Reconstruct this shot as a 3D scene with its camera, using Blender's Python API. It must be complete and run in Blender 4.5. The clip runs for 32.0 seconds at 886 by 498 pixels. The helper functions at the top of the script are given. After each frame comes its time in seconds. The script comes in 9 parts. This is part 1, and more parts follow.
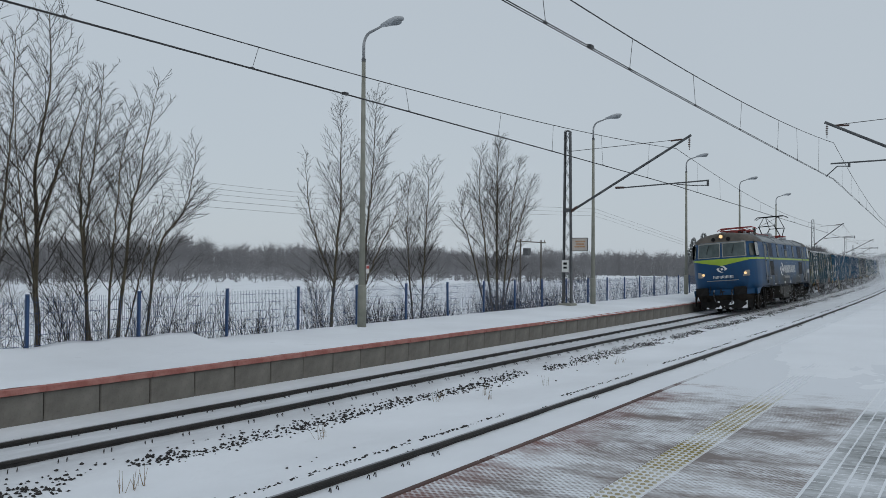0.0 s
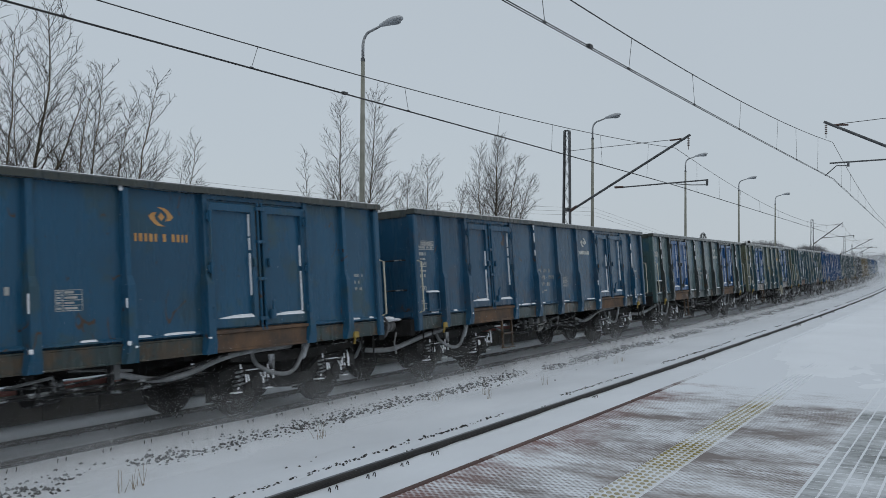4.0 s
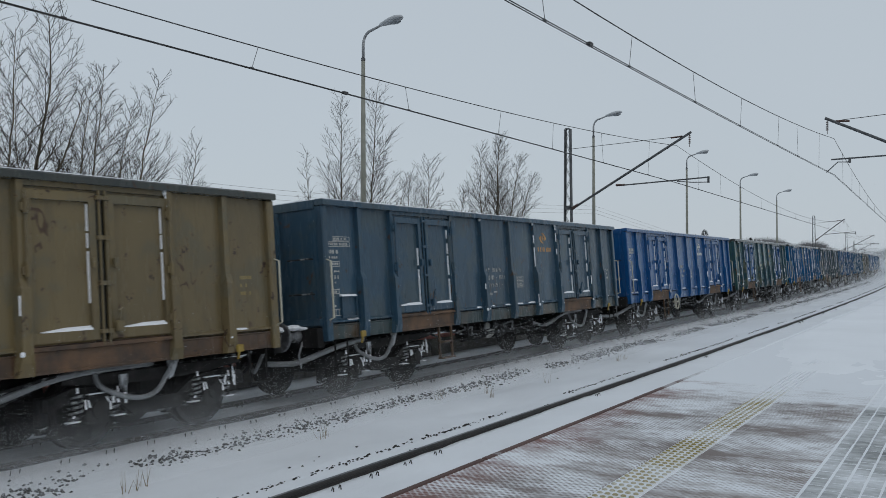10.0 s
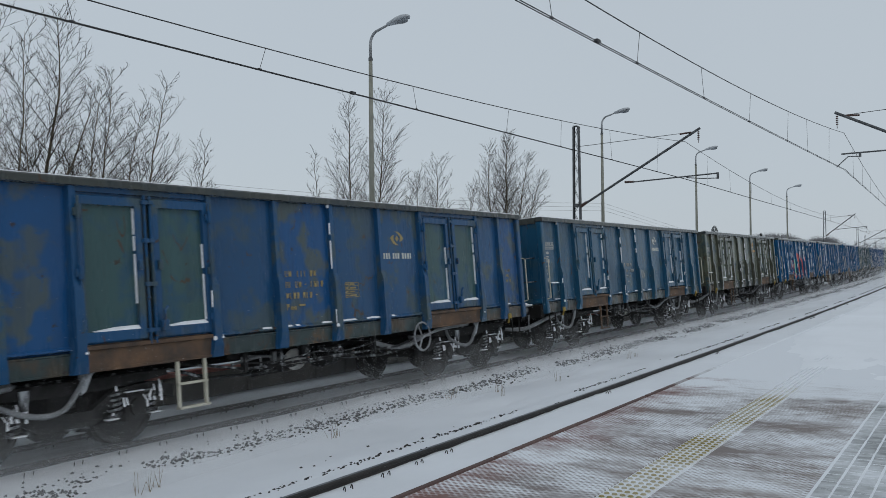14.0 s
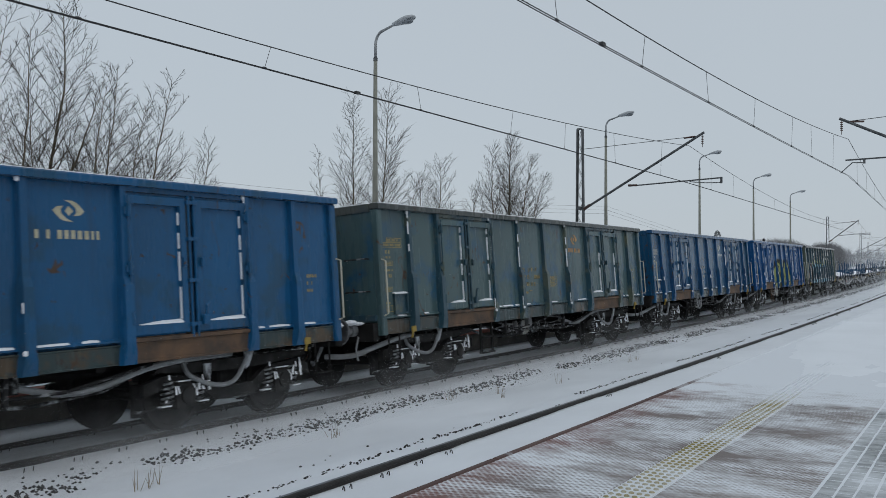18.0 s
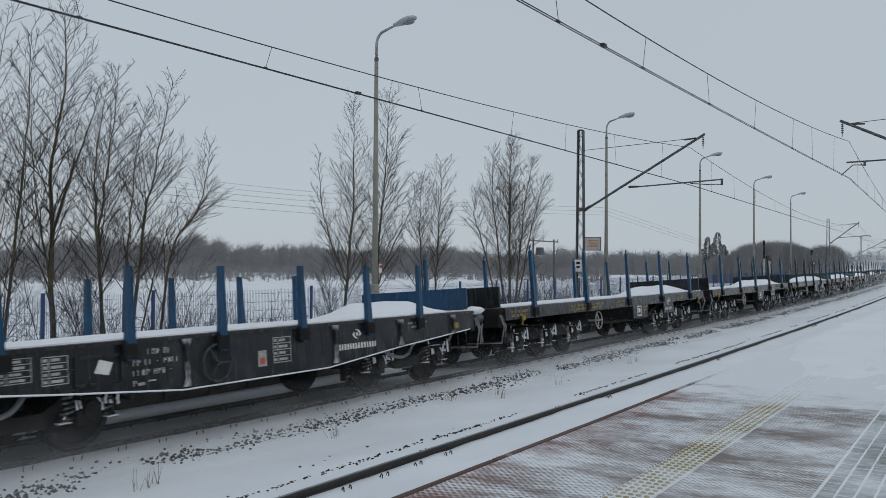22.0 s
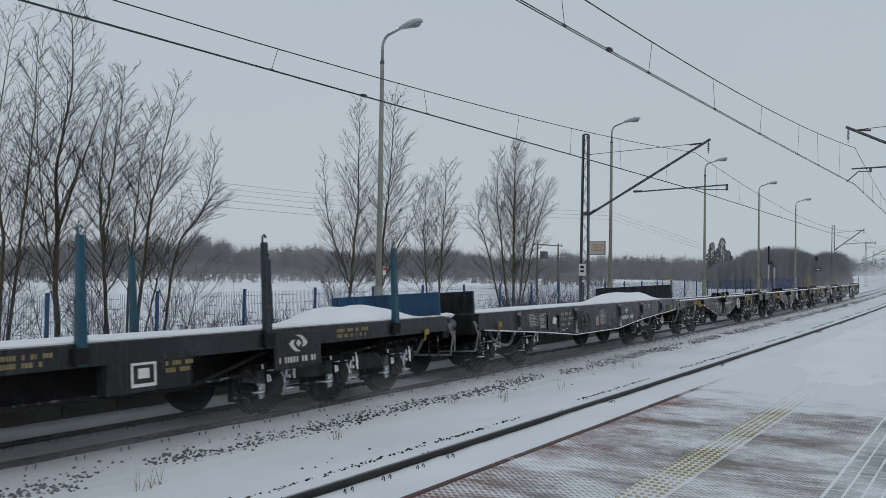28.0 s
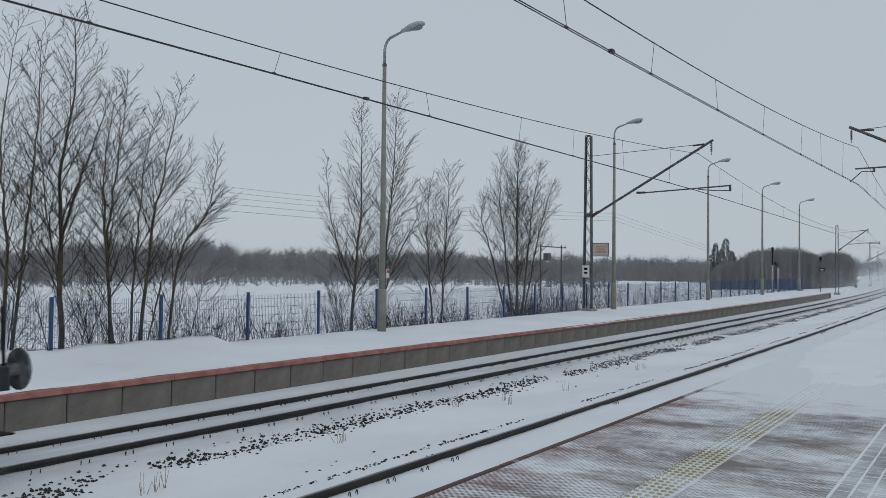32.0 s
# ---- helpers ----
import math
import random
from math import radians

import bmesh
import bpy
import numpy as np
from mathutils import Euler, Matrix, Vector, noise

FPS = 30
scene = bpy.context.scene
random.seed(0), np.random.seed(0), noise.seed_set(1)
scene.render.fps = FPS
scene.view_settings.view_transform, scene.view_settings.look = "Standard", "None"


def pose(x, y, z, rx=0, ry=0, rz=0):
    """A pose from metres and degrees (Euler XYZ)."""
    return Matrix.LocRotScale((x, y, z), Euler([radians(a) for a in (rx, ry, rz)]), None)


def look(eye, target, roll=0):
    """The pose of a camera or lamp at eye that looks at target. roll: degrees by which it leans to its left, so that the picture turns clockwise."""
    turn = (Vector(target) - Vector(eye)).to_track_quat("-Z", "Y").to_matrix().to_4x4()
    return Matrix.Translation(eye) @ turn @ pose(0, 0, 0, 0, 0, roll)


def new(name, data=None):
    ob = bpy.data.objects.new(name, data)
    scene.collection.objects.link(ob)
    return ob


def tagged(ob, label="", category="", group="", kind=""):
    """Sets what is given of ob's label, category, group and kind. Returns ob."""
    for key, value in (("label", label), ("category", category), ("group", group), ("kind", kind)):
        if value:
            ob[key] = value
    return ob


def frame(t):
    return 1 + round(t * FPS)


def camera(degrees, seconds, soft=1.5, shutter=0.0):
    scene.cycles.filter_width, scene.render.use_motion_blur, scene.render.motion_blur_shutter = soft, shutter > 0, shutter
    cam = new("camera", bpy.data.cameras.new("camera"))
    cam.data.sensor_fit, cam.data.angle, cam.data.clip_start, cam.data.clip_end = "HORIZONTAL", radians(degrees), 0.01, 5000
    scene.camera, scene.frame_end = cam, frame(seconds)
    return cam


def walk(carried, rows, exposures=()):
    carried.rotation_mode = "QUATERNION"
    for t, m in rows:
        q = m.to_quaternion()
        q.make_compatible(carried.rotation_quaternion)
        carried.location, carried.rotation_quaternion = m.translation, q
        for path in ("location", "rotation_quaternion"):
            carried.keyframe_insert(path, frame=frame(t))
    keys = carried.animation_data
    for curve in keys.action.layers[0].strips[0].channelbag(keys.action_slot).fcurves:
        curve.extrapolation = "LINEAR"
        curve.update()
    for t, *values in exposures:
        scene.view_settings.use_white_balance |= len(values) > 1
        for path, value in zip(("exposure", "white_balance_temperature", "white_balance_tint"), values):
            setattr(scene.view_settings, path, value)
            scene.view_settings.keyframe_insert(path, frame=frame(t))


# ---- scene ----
from math import cos, pi, sin

# ---- the camera: it stands on the near platform and turns a little ----
EYE = (0.0, 0.0, 2.221)
CURVE = 0.000464          # the line bends to the far side: one over its radius
FIELD = 54.47
VIEW = [
    (0, 31.98, 0.989, -0.314), (0.5, 31.972, 0.981, -0.321), (1, 31.982, 0.98, -0.327), (1.5, 31.986, 0.985, -0.318),
    (2, 31.984, 0.984, -0.32), (2.5, 31.973, 0.973, -0.34), (3, 31.951, 0.97, -0.342), (3.5, 31.95, 0.977, -0.331),
    (5.5, 31.846, 0.871, -0.178), (6, 31.829, 0.859, -0.206), (6.5, 31.847, 0.855, -0.221), (7, 31.852, 0.841, -0.241),
    (7.5, 31.849, 0.842, -0.232), (8, 31.859, 0.849, -0.213), (8.5, 31.854, 0.841, -0.234), (9, 31.85, 0.841, -0.227),
    (9.5, 31.863, 0.853, -0.19), (10, 32.039, 0.899, 0.087), (10.5, 32.515, 0.875, 0.023), (11, 32.591, 0.873, 0.172),
    (11.5, 32.583, 0.87, 0.355), (12, 32.56, 0.853, 0.577), (12.5, 32.558, 0.818, 0.871), (13, 32.605, 0.825, 0.874),
    (13.5, 32.635, 0.835, 0.805), (14, 32.649, 0.832, 0.654), (14.5, 32.678, 0.829, 0.575), (16.5, 32.737, 0.871, -0.052),
    (17, 32.753, 0.87, -0.064), (17.5, 32.779, 0.877, -0.061), (18, 32.808, 0.894, -0.11), (18.5, 32.821, 0.896, -0.185),
    (19, 32.807, 0.893, -0.245), (19.5, 32.802, 0.896, -0.256), (20, 32.803, 0.899, -0.268), (20.5, 32.804, 0.915, -0.29),
    (21, 32.803, 0.926, -0.306), (21.5, 32.807, 0.93, -0.328), (22, 32.825, 0.94, -0.328), (22.5, 32.851, 0.953, -0.312),
    (23, 32.877, 0.968, -0.305), (23.5, 32.915, 0.989, -0.322), (24, 32.933, 1.005, -0.416), (24.5, 32.953, 1.02, -0.538),
    (25, 32.982, 1.033, -0.69), (25.5, 32.981, 1.036, -0.786), (27.5, 33.068, 1.12, -0.848), (28, 33.101, 1.135, -0.836),
    (28.5, 33.133, 1.148, -0.799), (29, 33.18, 1.164, -0.751), (29.5, 33.176, 1.174, -0.671), (30, 33.191, 1.198, -0.538),
    (30.5, 33.214, 1.228, -0.514), (31, 33.232, 1.247, -0.52), (31.5, 33.252, 1.274, -0.54), (32, 33.319, 1.29, -0.531),
]


def facing(yaw, pitch, roll):
    y, p = radians(yaw), radians(pitch)
    ahead = Vector((cos(y) * cos(p), sin(y) * cos(p), sin(p)))
    return look(EYE, Vector(EYE) + 10 * ahead, roll)


cam = camera(FIELD, 32.0, 0.5, 0.05)
walk(cam, [(t, facing(a, b, -c)) for t, a, b, c in VIEW], [(0, -0.05), (19.5, -0.05), (21.5, -0.12), (32, -0.12)])

# ---- overcast winter daylight ----
world = bpy.data.worlds.new("overcast_sky")
scene.world = world
world.use_nodes = True
wn, wl = world.node_tree.nodes, world.node_tree.links
wn.clear()
sky = wn.new("ShaderNodeTexSky")
sky.sky_type, sky.sun_disc = "NISHITA", False
sky.sun_elevation, sky.sun_rotation = radians(20), radians(200)
blue = wn.new("ShaderNodeMix")
blue.data_type = "RGBA"
blue.inputs[0].default_value = 0.94
cloud = wn.new("ShaderNodeTexNoise")
cloud.inputs["Scale"].default_value = 1.3
cloud.inputs["Detail"].default_value = 4
ramp = wn.new("ShaderNodeValToRGB")
ramp.color_ramp.elements[0].color = (4.92, 5.55, 6.15, 1)
ramp.color_ramp.elements[1].color = (5.17, 5.8, 6.4, 1)
ramp.color_ramp.elements[0].position, ramp.color_ramp.elements[1].position = 0.3, 0.75
back = wn.new("ShaderNodeBackground")
back.inputs[1].default_value = 0.1
out = wn.new("ShaderNodeOutputWorld")
wl.new(cloud.outputs[0], ramp.inputs[0])
wl.new(sky.outputs[0], blue.inputs[6])
wl.new(ramp.outputs[0], blue.inputs[7])
wl.new(blue.outputs[2], back.inputs[0])
wl.new(back.outputs[0], out.inputs[0])
sun = new("sun", bpy.data.lights.new("sun", "SUN"))
sun.data.energy, sun.data.angle, sun.data.color = 0.5, radians(40), (1.0, 0.97, 0.93)
sun.matrix_world = look((0, 0, 60), (30, 45, 0))

# ---- materials ----


def shader(name, rough=0.6, metal=0.0):
    m = bpy.data.materials.new(name)
    m.use_nodes = True
    b = m.node_tree.nodes["Principled BSDF"]
    b.inputs["Roughness"].default_value, b.inputs["Metallic"].default_value = rough, metal
    return m, m.node_tree.nodes, m.node_tree.links, b


def rgba(c):
    return (c[0], c[1], c[2], 1)


def noise_of(n, l, scale, detail=5, rough=0.6, coords="Object", stretch=None):
    tc = n.new("ShaderNodeTexCoord")
    t = n.new("ShaderNodeTexNoise")
    t.inputs["Scale"].default_value, t.inputs["Detail"].default_value = scale, detail
    t.inputs["Roughness"].default_value = rough
    if stretch:
        mp = n.new("ShaderNodeMapping")
        mp.inputs["Scale"].default_value = stretch
        l.new(tc.outputs[coords], mp.inputs[0])
        l.new(mp.outputs[0], t.inputs[0])
    else:
        l.new(tc.outputs[coords], t.inputs[0])
    return t


def steps(n, l, src, a, b):
    r = n.new("ShaderNodeMapRange")
    r.inputs[1].default_value, r.inputs[2].default_value = a, b
    l.new(src, r.inputs[0])
    return r.outputs[0]


def mixed(n, l, fac, a, b):
    m = n.new("ShaderNodeMix")
    m.data_type = "RGBA"
    if isinstance(fac, float):
        m.inputs[0].default_value = fac
    else:
        l.new(fac, m.inputs[0])
    for i, c in ((6, a), (7, b)):
        if isinstance(c, tuple):
            m.inputs[i].default_value = rgba(c)
        else:
            l.new(c, m.inputs[i])
    return m.outputs[2]


def bumped(n, l, b, src, strength, distance=0.02):
    u = n.new("ShaderNodeBump")
    u.inputs["Strength"].default_value, u.inputs["Distance"].default_value = strength, distance
    l.new(src, u.inputs["Height"])
    l.new(u.outputs[0], b.inputs["Normal"])


def surface(name, c1, c2, scale=6.0, rough=0.7, metal=0.0, lo=0.35, hi=0.65, bump=0.2, fine=40.0, coords="Object", stretch=None):
    """Two colours mixed by coarse and fine noise, with a fine relief."""
    m, n, l, b = shader(name, rough, metal)
    big = noise_of(n, l, scale, 5, 0.6, coords, stretch)
    small = noise_of(n, l, fine, 3, 0.6, coords)
    c = mixed(n, l, steps(n, l, big.outputs[0], lo, hi), c1, c2)
    dark = tuple(x * 0.75 for x in c1)
    c = mixed(n, l, steps(n, l, small.outputs[0], 0.55, 0.95), c, dark)
    l.new(c, b.inputs["Base Color"])
    if bump:
        bumped(n, l, b, small.outputs[0], bump)
    return m


def wagon_paint(name, base, patch, amount=0.5, rust=0.35, seed=0.0, grain=1.5):
    """Old wagon paint: large worn patches of another coat, scratches and rust."""
    m, n, l, b = shader(name, 0.55)
    # pale sheen imitates haze on distant sides seen at a slant
    b.inputs["Sheen Weight"].default_value = 0.09
    b.inputs["Sheen Roughness"].default_value = 0.55
    b.inputs["Sheen Tint"].default_value = (0.8, 0.86, 0.92, 1)
    tc = n.new("ShaderNodeTexCoord")
    info = n.new("ShaderNodeObjectInfo")
    shift = n.new("ShaderNodeVectorMath")
    shift.operation = "MULTIPLY_ADD"
    shift.inputs[1].default_value = (31, 17, 23)
    shift.inputs[2].default_value = (seed, seed, seed)
    l.new(info.outputs["Random"], shift.inputs[0])
    add = n.new("ShaderNodeVectorMath")
    l.new(tc.outputs["Object"], add.inputs[0])
    l.new(shift.outputs[0], add.inputs[1])

    def field(scale, detail, rough=0.6, stretch=None):
        t = n.new("ShaderNodeTexNoise")
        t.inputs["Scale"].default_value, t.inputs["Detail"].default_value = scale, detail
        t.inputs["Roughness"].default_value = rough
        if stretch:
            mp = n.new("ShaderNodeMapping")
            mp.inputs["Scale"].default_value = stretch
            l.new(add.outputs[0], mp.inputs[0])
            l.new(mp.outputs[0], t.inputs[0])
        else:
            l.new(add.outputs[0], t.inputs[0])
        return t.outputs[0]

    worn = field(grain, 6 if grain < 2 else 4, 0.62 if grain < 2 else 0.5)
    edge = 0.72 - 0.44 * amount
    c = mixed(n, l, steps(n, l, worn, edge - 0.015, edge + 0.075), base, patch)
    fade = field(0.55, 3, 0.5)
    c = mixed(n, l, steps(n, l, fade, 0.3, 0.9), c, tuple(0.62 * x + 0.006 for x in base))
    streak = field(5, 4, 0.65, (1.0, 1.0, 0.12))
    grime = tuple(0.45 * x + 0.02 for x in base)
    c = mixed(n, l, steps(n, l, streak, 0.55, 0.9), c, grime)
    flecks = field(5.5, 6, 0.72)
    e2 = 0.69 - 0.12 * rust
    c = mixed(n, l, steps(n, l, flecks, e2 - 0.05, e2), c, tuple((1 - 0.4 * rust ** 2 * (base[0] > 0.05)) * x + 0.4 * rust ** 2 * (base[0] > 0.05) * y for x, y in zip(base, (0.12, 0.06, 0.03))))
    c = mixed(n, l, steps(n, l, flecks, e2, e2 + 0.03), c, (0.035, 0.022, 0.016))
    scar = field(3.3, 2, 0.4, (1.0, 1.0, 0.55))
    band = n.new("ShaderNodeMath")
    band.operation = "SUBTRACT"
    band.inputs[1].default_value = 0.5
    l.new(scar, band.inputs[0])
    thin = n.new("ShaderNodeMath")
    thin.operation = "ABSOLUTE"
    l.new(band.outputs[0], thin.inputs[0])
    where = field(1.9, 3, 0.55)
    both = n.new("ShaderNodeMath")
    both.operation = "MULTIPLY"
    l.new(steps(n, l, thin.outputs[0], 0.016, 0.006), both.inputs[0])
    l.new(steps(n, l, where, 0.66 - 0.12 * rust, 0.68 - 0.12 * rust), both.inputs[1])
    c = mixed(n, l, both.outputs[0], c, (0.06, 0.034, 0.02))
    dust = field(28, 4, 0.7)
    c = mixed(n, l, steps(n, l, dust, 0.68, 1.05), c, (0.42, 0.44, 0.46))
    b.inputs["Specular IOR Level"].default_value = 0.28
    l.new(c, b.inputs["Base Color"])
    l.new(steps(n, l, streak, 0.2, 1.4), b.inputs["Roughness"])
    bumped(n, l, b, flecks, 0.15, 0.01)
    return m


def snow_material(name, dirt=0.0, lumps=3.0, tone=(0.80, 0.83, 0.87)):
    m, n, l, b = shader(name, 0.75)
    a = noise_of(n, l, 0.35, 4, 0.55)
    f = noise_of(n, l, 60, 4, 0.7)
    g = noise_of(n, l, lumps, 5, 0.6, "Object", (1.0, 2.2, 1.0))
    low = tuple(x * 0.88 for x in tone)
    c = mixed(n, l, steps(n, l, a.outputs[0], 0.3, 0.7), tone, low)
    if dirt:
        c = mixed(n, l, steps(n, l, g.outputs[0], 0.78 - dirt, 1.02 - dirt), c, (0.33, 0.34, 0.36))
    l.new(c, b.inputs["Base Color"])
    mul = n.new("ShaderNodeMath")
    mul.operation = "MULTIPLY_ADD"
    mul.inputs[1].default_value = 0.25
    l.new(f.outputs[0], mul.inputs[0])
    l.new(g.outputs[0], mul.inputs[2])
    bumped(n, l, b, mul.outputs[0], 0.35, 0.05)
    return m


SNOW = snow_material("snow")


def bed_snow():
    """Ground snow, greyed by brake dust between and beside the rails of the used track."""
    m = snow_material("ground_snow")
    n, l = m.node_tree.nodes, m.node_tree.links
    b = n["Principled BSDF"]
    clean = b.inputs["Base Color"].links[0].from_socket
    geo = n.new("ShaderNodeNewGeometry")
    sep = n.new("ShaderNodeSeparateXYZ")
    l.new(geo.outputs["Position"], sep.inputs[0])
    sq = n.new("ShaderNodeMath")
    sq.operation = "MULTIPLY"
    l.new(sep.outputs[0], sq.inputs[0])
    l.new(sep.outputs[0], sq.inputs[1])
    d = n.new("ShaderNodeMath")
    d.operation = "MULTIPLY_ADD"
    d.inputs[1].default_value = -0.000232
    l.new(sq.outputs[0], d.inputs[0])
    l.new(sep.outputs[1], d.inputs[2])
    away = n.new("ShaderNodeMath")
    away.operation = "SUBTRACT"
    away.inputs[1].default_value = 9.9
    l.new(d.outputs[0], away.inputs[0])
    size = n.new("ShaderNodeMath")
    size.operation = "ABSOLUTE"
    l.new(away.outputs[0], size.inputs[0])
    soot = noise_of(n, l, 1.6, 6, 0.7, "Object", (0.35, 1.2, 1.0))
    amount = n.new("ShaderNodeMath")
    amount.operation = "MULTIPLY"
    l.new(steps(n, l, size.outputs[0], 1.75, 0.9), amount.inputs[0])
    l.new(steps(n, l, soot.outputs[0], 0.1, 0.75), amount.inputs[1])
    c = mixed(n, l, amount.outputs[0], clean, (0.4, 0.41, 0.43))
    l.new(c, b.inputs["Base Color"])
    return m


SNOW_BED = bed_snow()
SNOW_FIELD = snow_material("trodden_snow", 0.12, 1.4)
SNOW_CAP = snow_material("fresh_snow", 0.0, 6.0, (0.84, 0.86, 0.9))
RAIL = surface("rail_steel", (0.012, 0.011, 0.01), (0.028, 0.024, 0.021), 3, 0.6, 0.0)
RAIL_TOP = surface("worn_rail_head", (0.18, 0.185, 0.2), (0.3, 0.31, 0.33), 5, 0.35, 0.6)
BALLAST = surface("ballast_stone", (0.015, 0.014, 0.014), (0.05, 0.047, 0.045), 8, 0.9, coords="Generated")
CONCRETE = surface("wall_concrete", (0.115, 0.108, 0.095), (0.20, 0.188, 0.165), 2.2, 0.9, lo=0.3, hi=0.7, fine=25)
JOINT = surface("joint_filler", (0.03, 0.03, 0.03), (0.05, 0.05, 0.05), 5, 0.9)
RED_EDGE = surface("red_edge_slab", (0.30, 0.105, 0.085), (0.42, 0.20, 0.17), 4, 0.8, fine=30)
POLE = surface("pole_concrete", (0.19, 0.195, 0.165), (0.26, 0.262, 0.225), 3, 0.85, fine=50)
GALV = surface("galvanised_steel", (0.25, 0.26, 0.27), (0.36, 0.37, 0.38), 4, 0.5, 0.5)
LAMP_GREY = surface("lamp_casing", (0.34, 0.36, 0.38), (0.42, 0.44, 0.46), 4, 0.45)
LAMP_GLASS = surface("lamp_glass", (0.16, 0.18, 0.2), (0.22, 0.24, 0.26), 4, 0.2)
MAST_STEEL = surface("mast_steel", (0.06, 0.065, 0.07), (0.12, 0.125, 0.13), 5, 0.6, 0.3)
WIRE = surface("wire", (0.02, 0.02, 0.022), (0.04, 0.04, 0.042), 5, 0.6)
INSULATOR = surface("insulator", (0.05, 0.025, 0.02), (0.08, 0.04, 0.03), 5, 0.3)
FENCE_BLUE = surface("blue_fence_paint", (0.015, 0.045, 0.13), (0.024, 0.068, 0.17), 4, 0.5)
BARK = surface("bark", (0.06, 0.05, 0.034), (0.11, 0.093, 0.064), 4, 0.95, fine=20)
TWIG = surface("twigs", (0.019, 0.015, 0.011), (0.034, 0.027, 0.02), 1, 0.95, bump=0)
# woods far off: the haze of distance is put into this pale grey
WOOD_HAZED = surface("far_woodland_hazed", (0.178, 0.177, 0.184), (0.265, 0.262, 0.27), 0.05, 0.95, bump=0)
# spruce green lightened to grey: distance haze painted into the needles
SPRUCE_HAZED = surface("far_spruce_hazed", (0.165, 0.175, 0.178), (0.205, 0.213, 0.215), 0.2, 0.95, bump=0)
GRASS = surface("dry_stalks", (0.16, 0.12, 0.07), (0.24, 0.18, 0.11), 2, 0.95, bump=0)
TIMBER = surface("weathered_timber", (0.08, 0.07, 0.06), (0.13, 0.115, 0.10), 4, 0.9)
BLACK = surface("underframe_black", (0.005, 0.005, 0.0052), (0.015, 0.0145, 0.0145), 4, 0.8)
FROST = surface("frosted_steel", (0.014, 0.014, 0.015), (0.4, 0.42, 0.44), 8.0, 0.75, lo=0.52, hi=0.72)
BOGIE = surface("dusty_bogie_steel", (0.01, 0.0098, 0.0095), (0.034, 0.033, 0.033), 5, 0.8, lo=0.35, hi=0.7)
SPRING = surface("frosted_spring", (0.016, 0.016, 0.017), (0.42, 0.44, 0.46), 10.0, 0.7, lo=0.45, hi=0.68)
BUFFER = surface("frosted_buffer", (0.03, 0.031, 0.033), (0.24, 0.25, 0.265), 4.0, 0.7, lo=0.42, hi=0.72)
GUARD = surface("frost_crusted_plate", (0.03, 0.031, 0.033), (0.46, 0.48, 0.51), 5.0, 0.8, lo=0.44, hi=0.58, stretch=(1.0, 1.0, 0.5))
PIPE = surface("frosted_pipe", (0.13, 0.135, 0.142), (0.33, 0.345, 0.36), 2.2, 0.75, lo=0.35, hi=0.7)
WHEEL = surface("wheel_steel", (0.006, 0.0055, 0.005), (0.018, 0.016, 0.015), 6, 0.8)
RUST = surface("rusty_solebar", (0.16, 0.09, 0.048), (0.045, 0.034, 0.028), 2.5, 0.8)
YELLOW = surface("yellow_paint", (0.24, 0.165, 0.03), (0.36, 0.25, 0.045), 6, 0.6)
WHITE = surface("white_paint", (0.62, 0.62, 0.6), (0.72, 0.72, 0.7), 6, 0.6, bump=0)
STENCIL = surface("stencil_paint", (0.26, 0.26, 0.25), (0.46, 0.46, 0.44), 9, 0.7, bump=0)
OCHRE = surface("ochre_stencil", (0.24, 0.18, 0.07), (0.34, 0.27, 0.12), 9, 0.7, bump=0)

for m in (BLACK, FROST, WHEEL, PIPE, GUARD, BOGIE, SPRING):
    m.node_tree.nodes["Principled BSDF"].inputs["Specular IOR Level"].default_value = 0.25

# ---- mesh tools ----


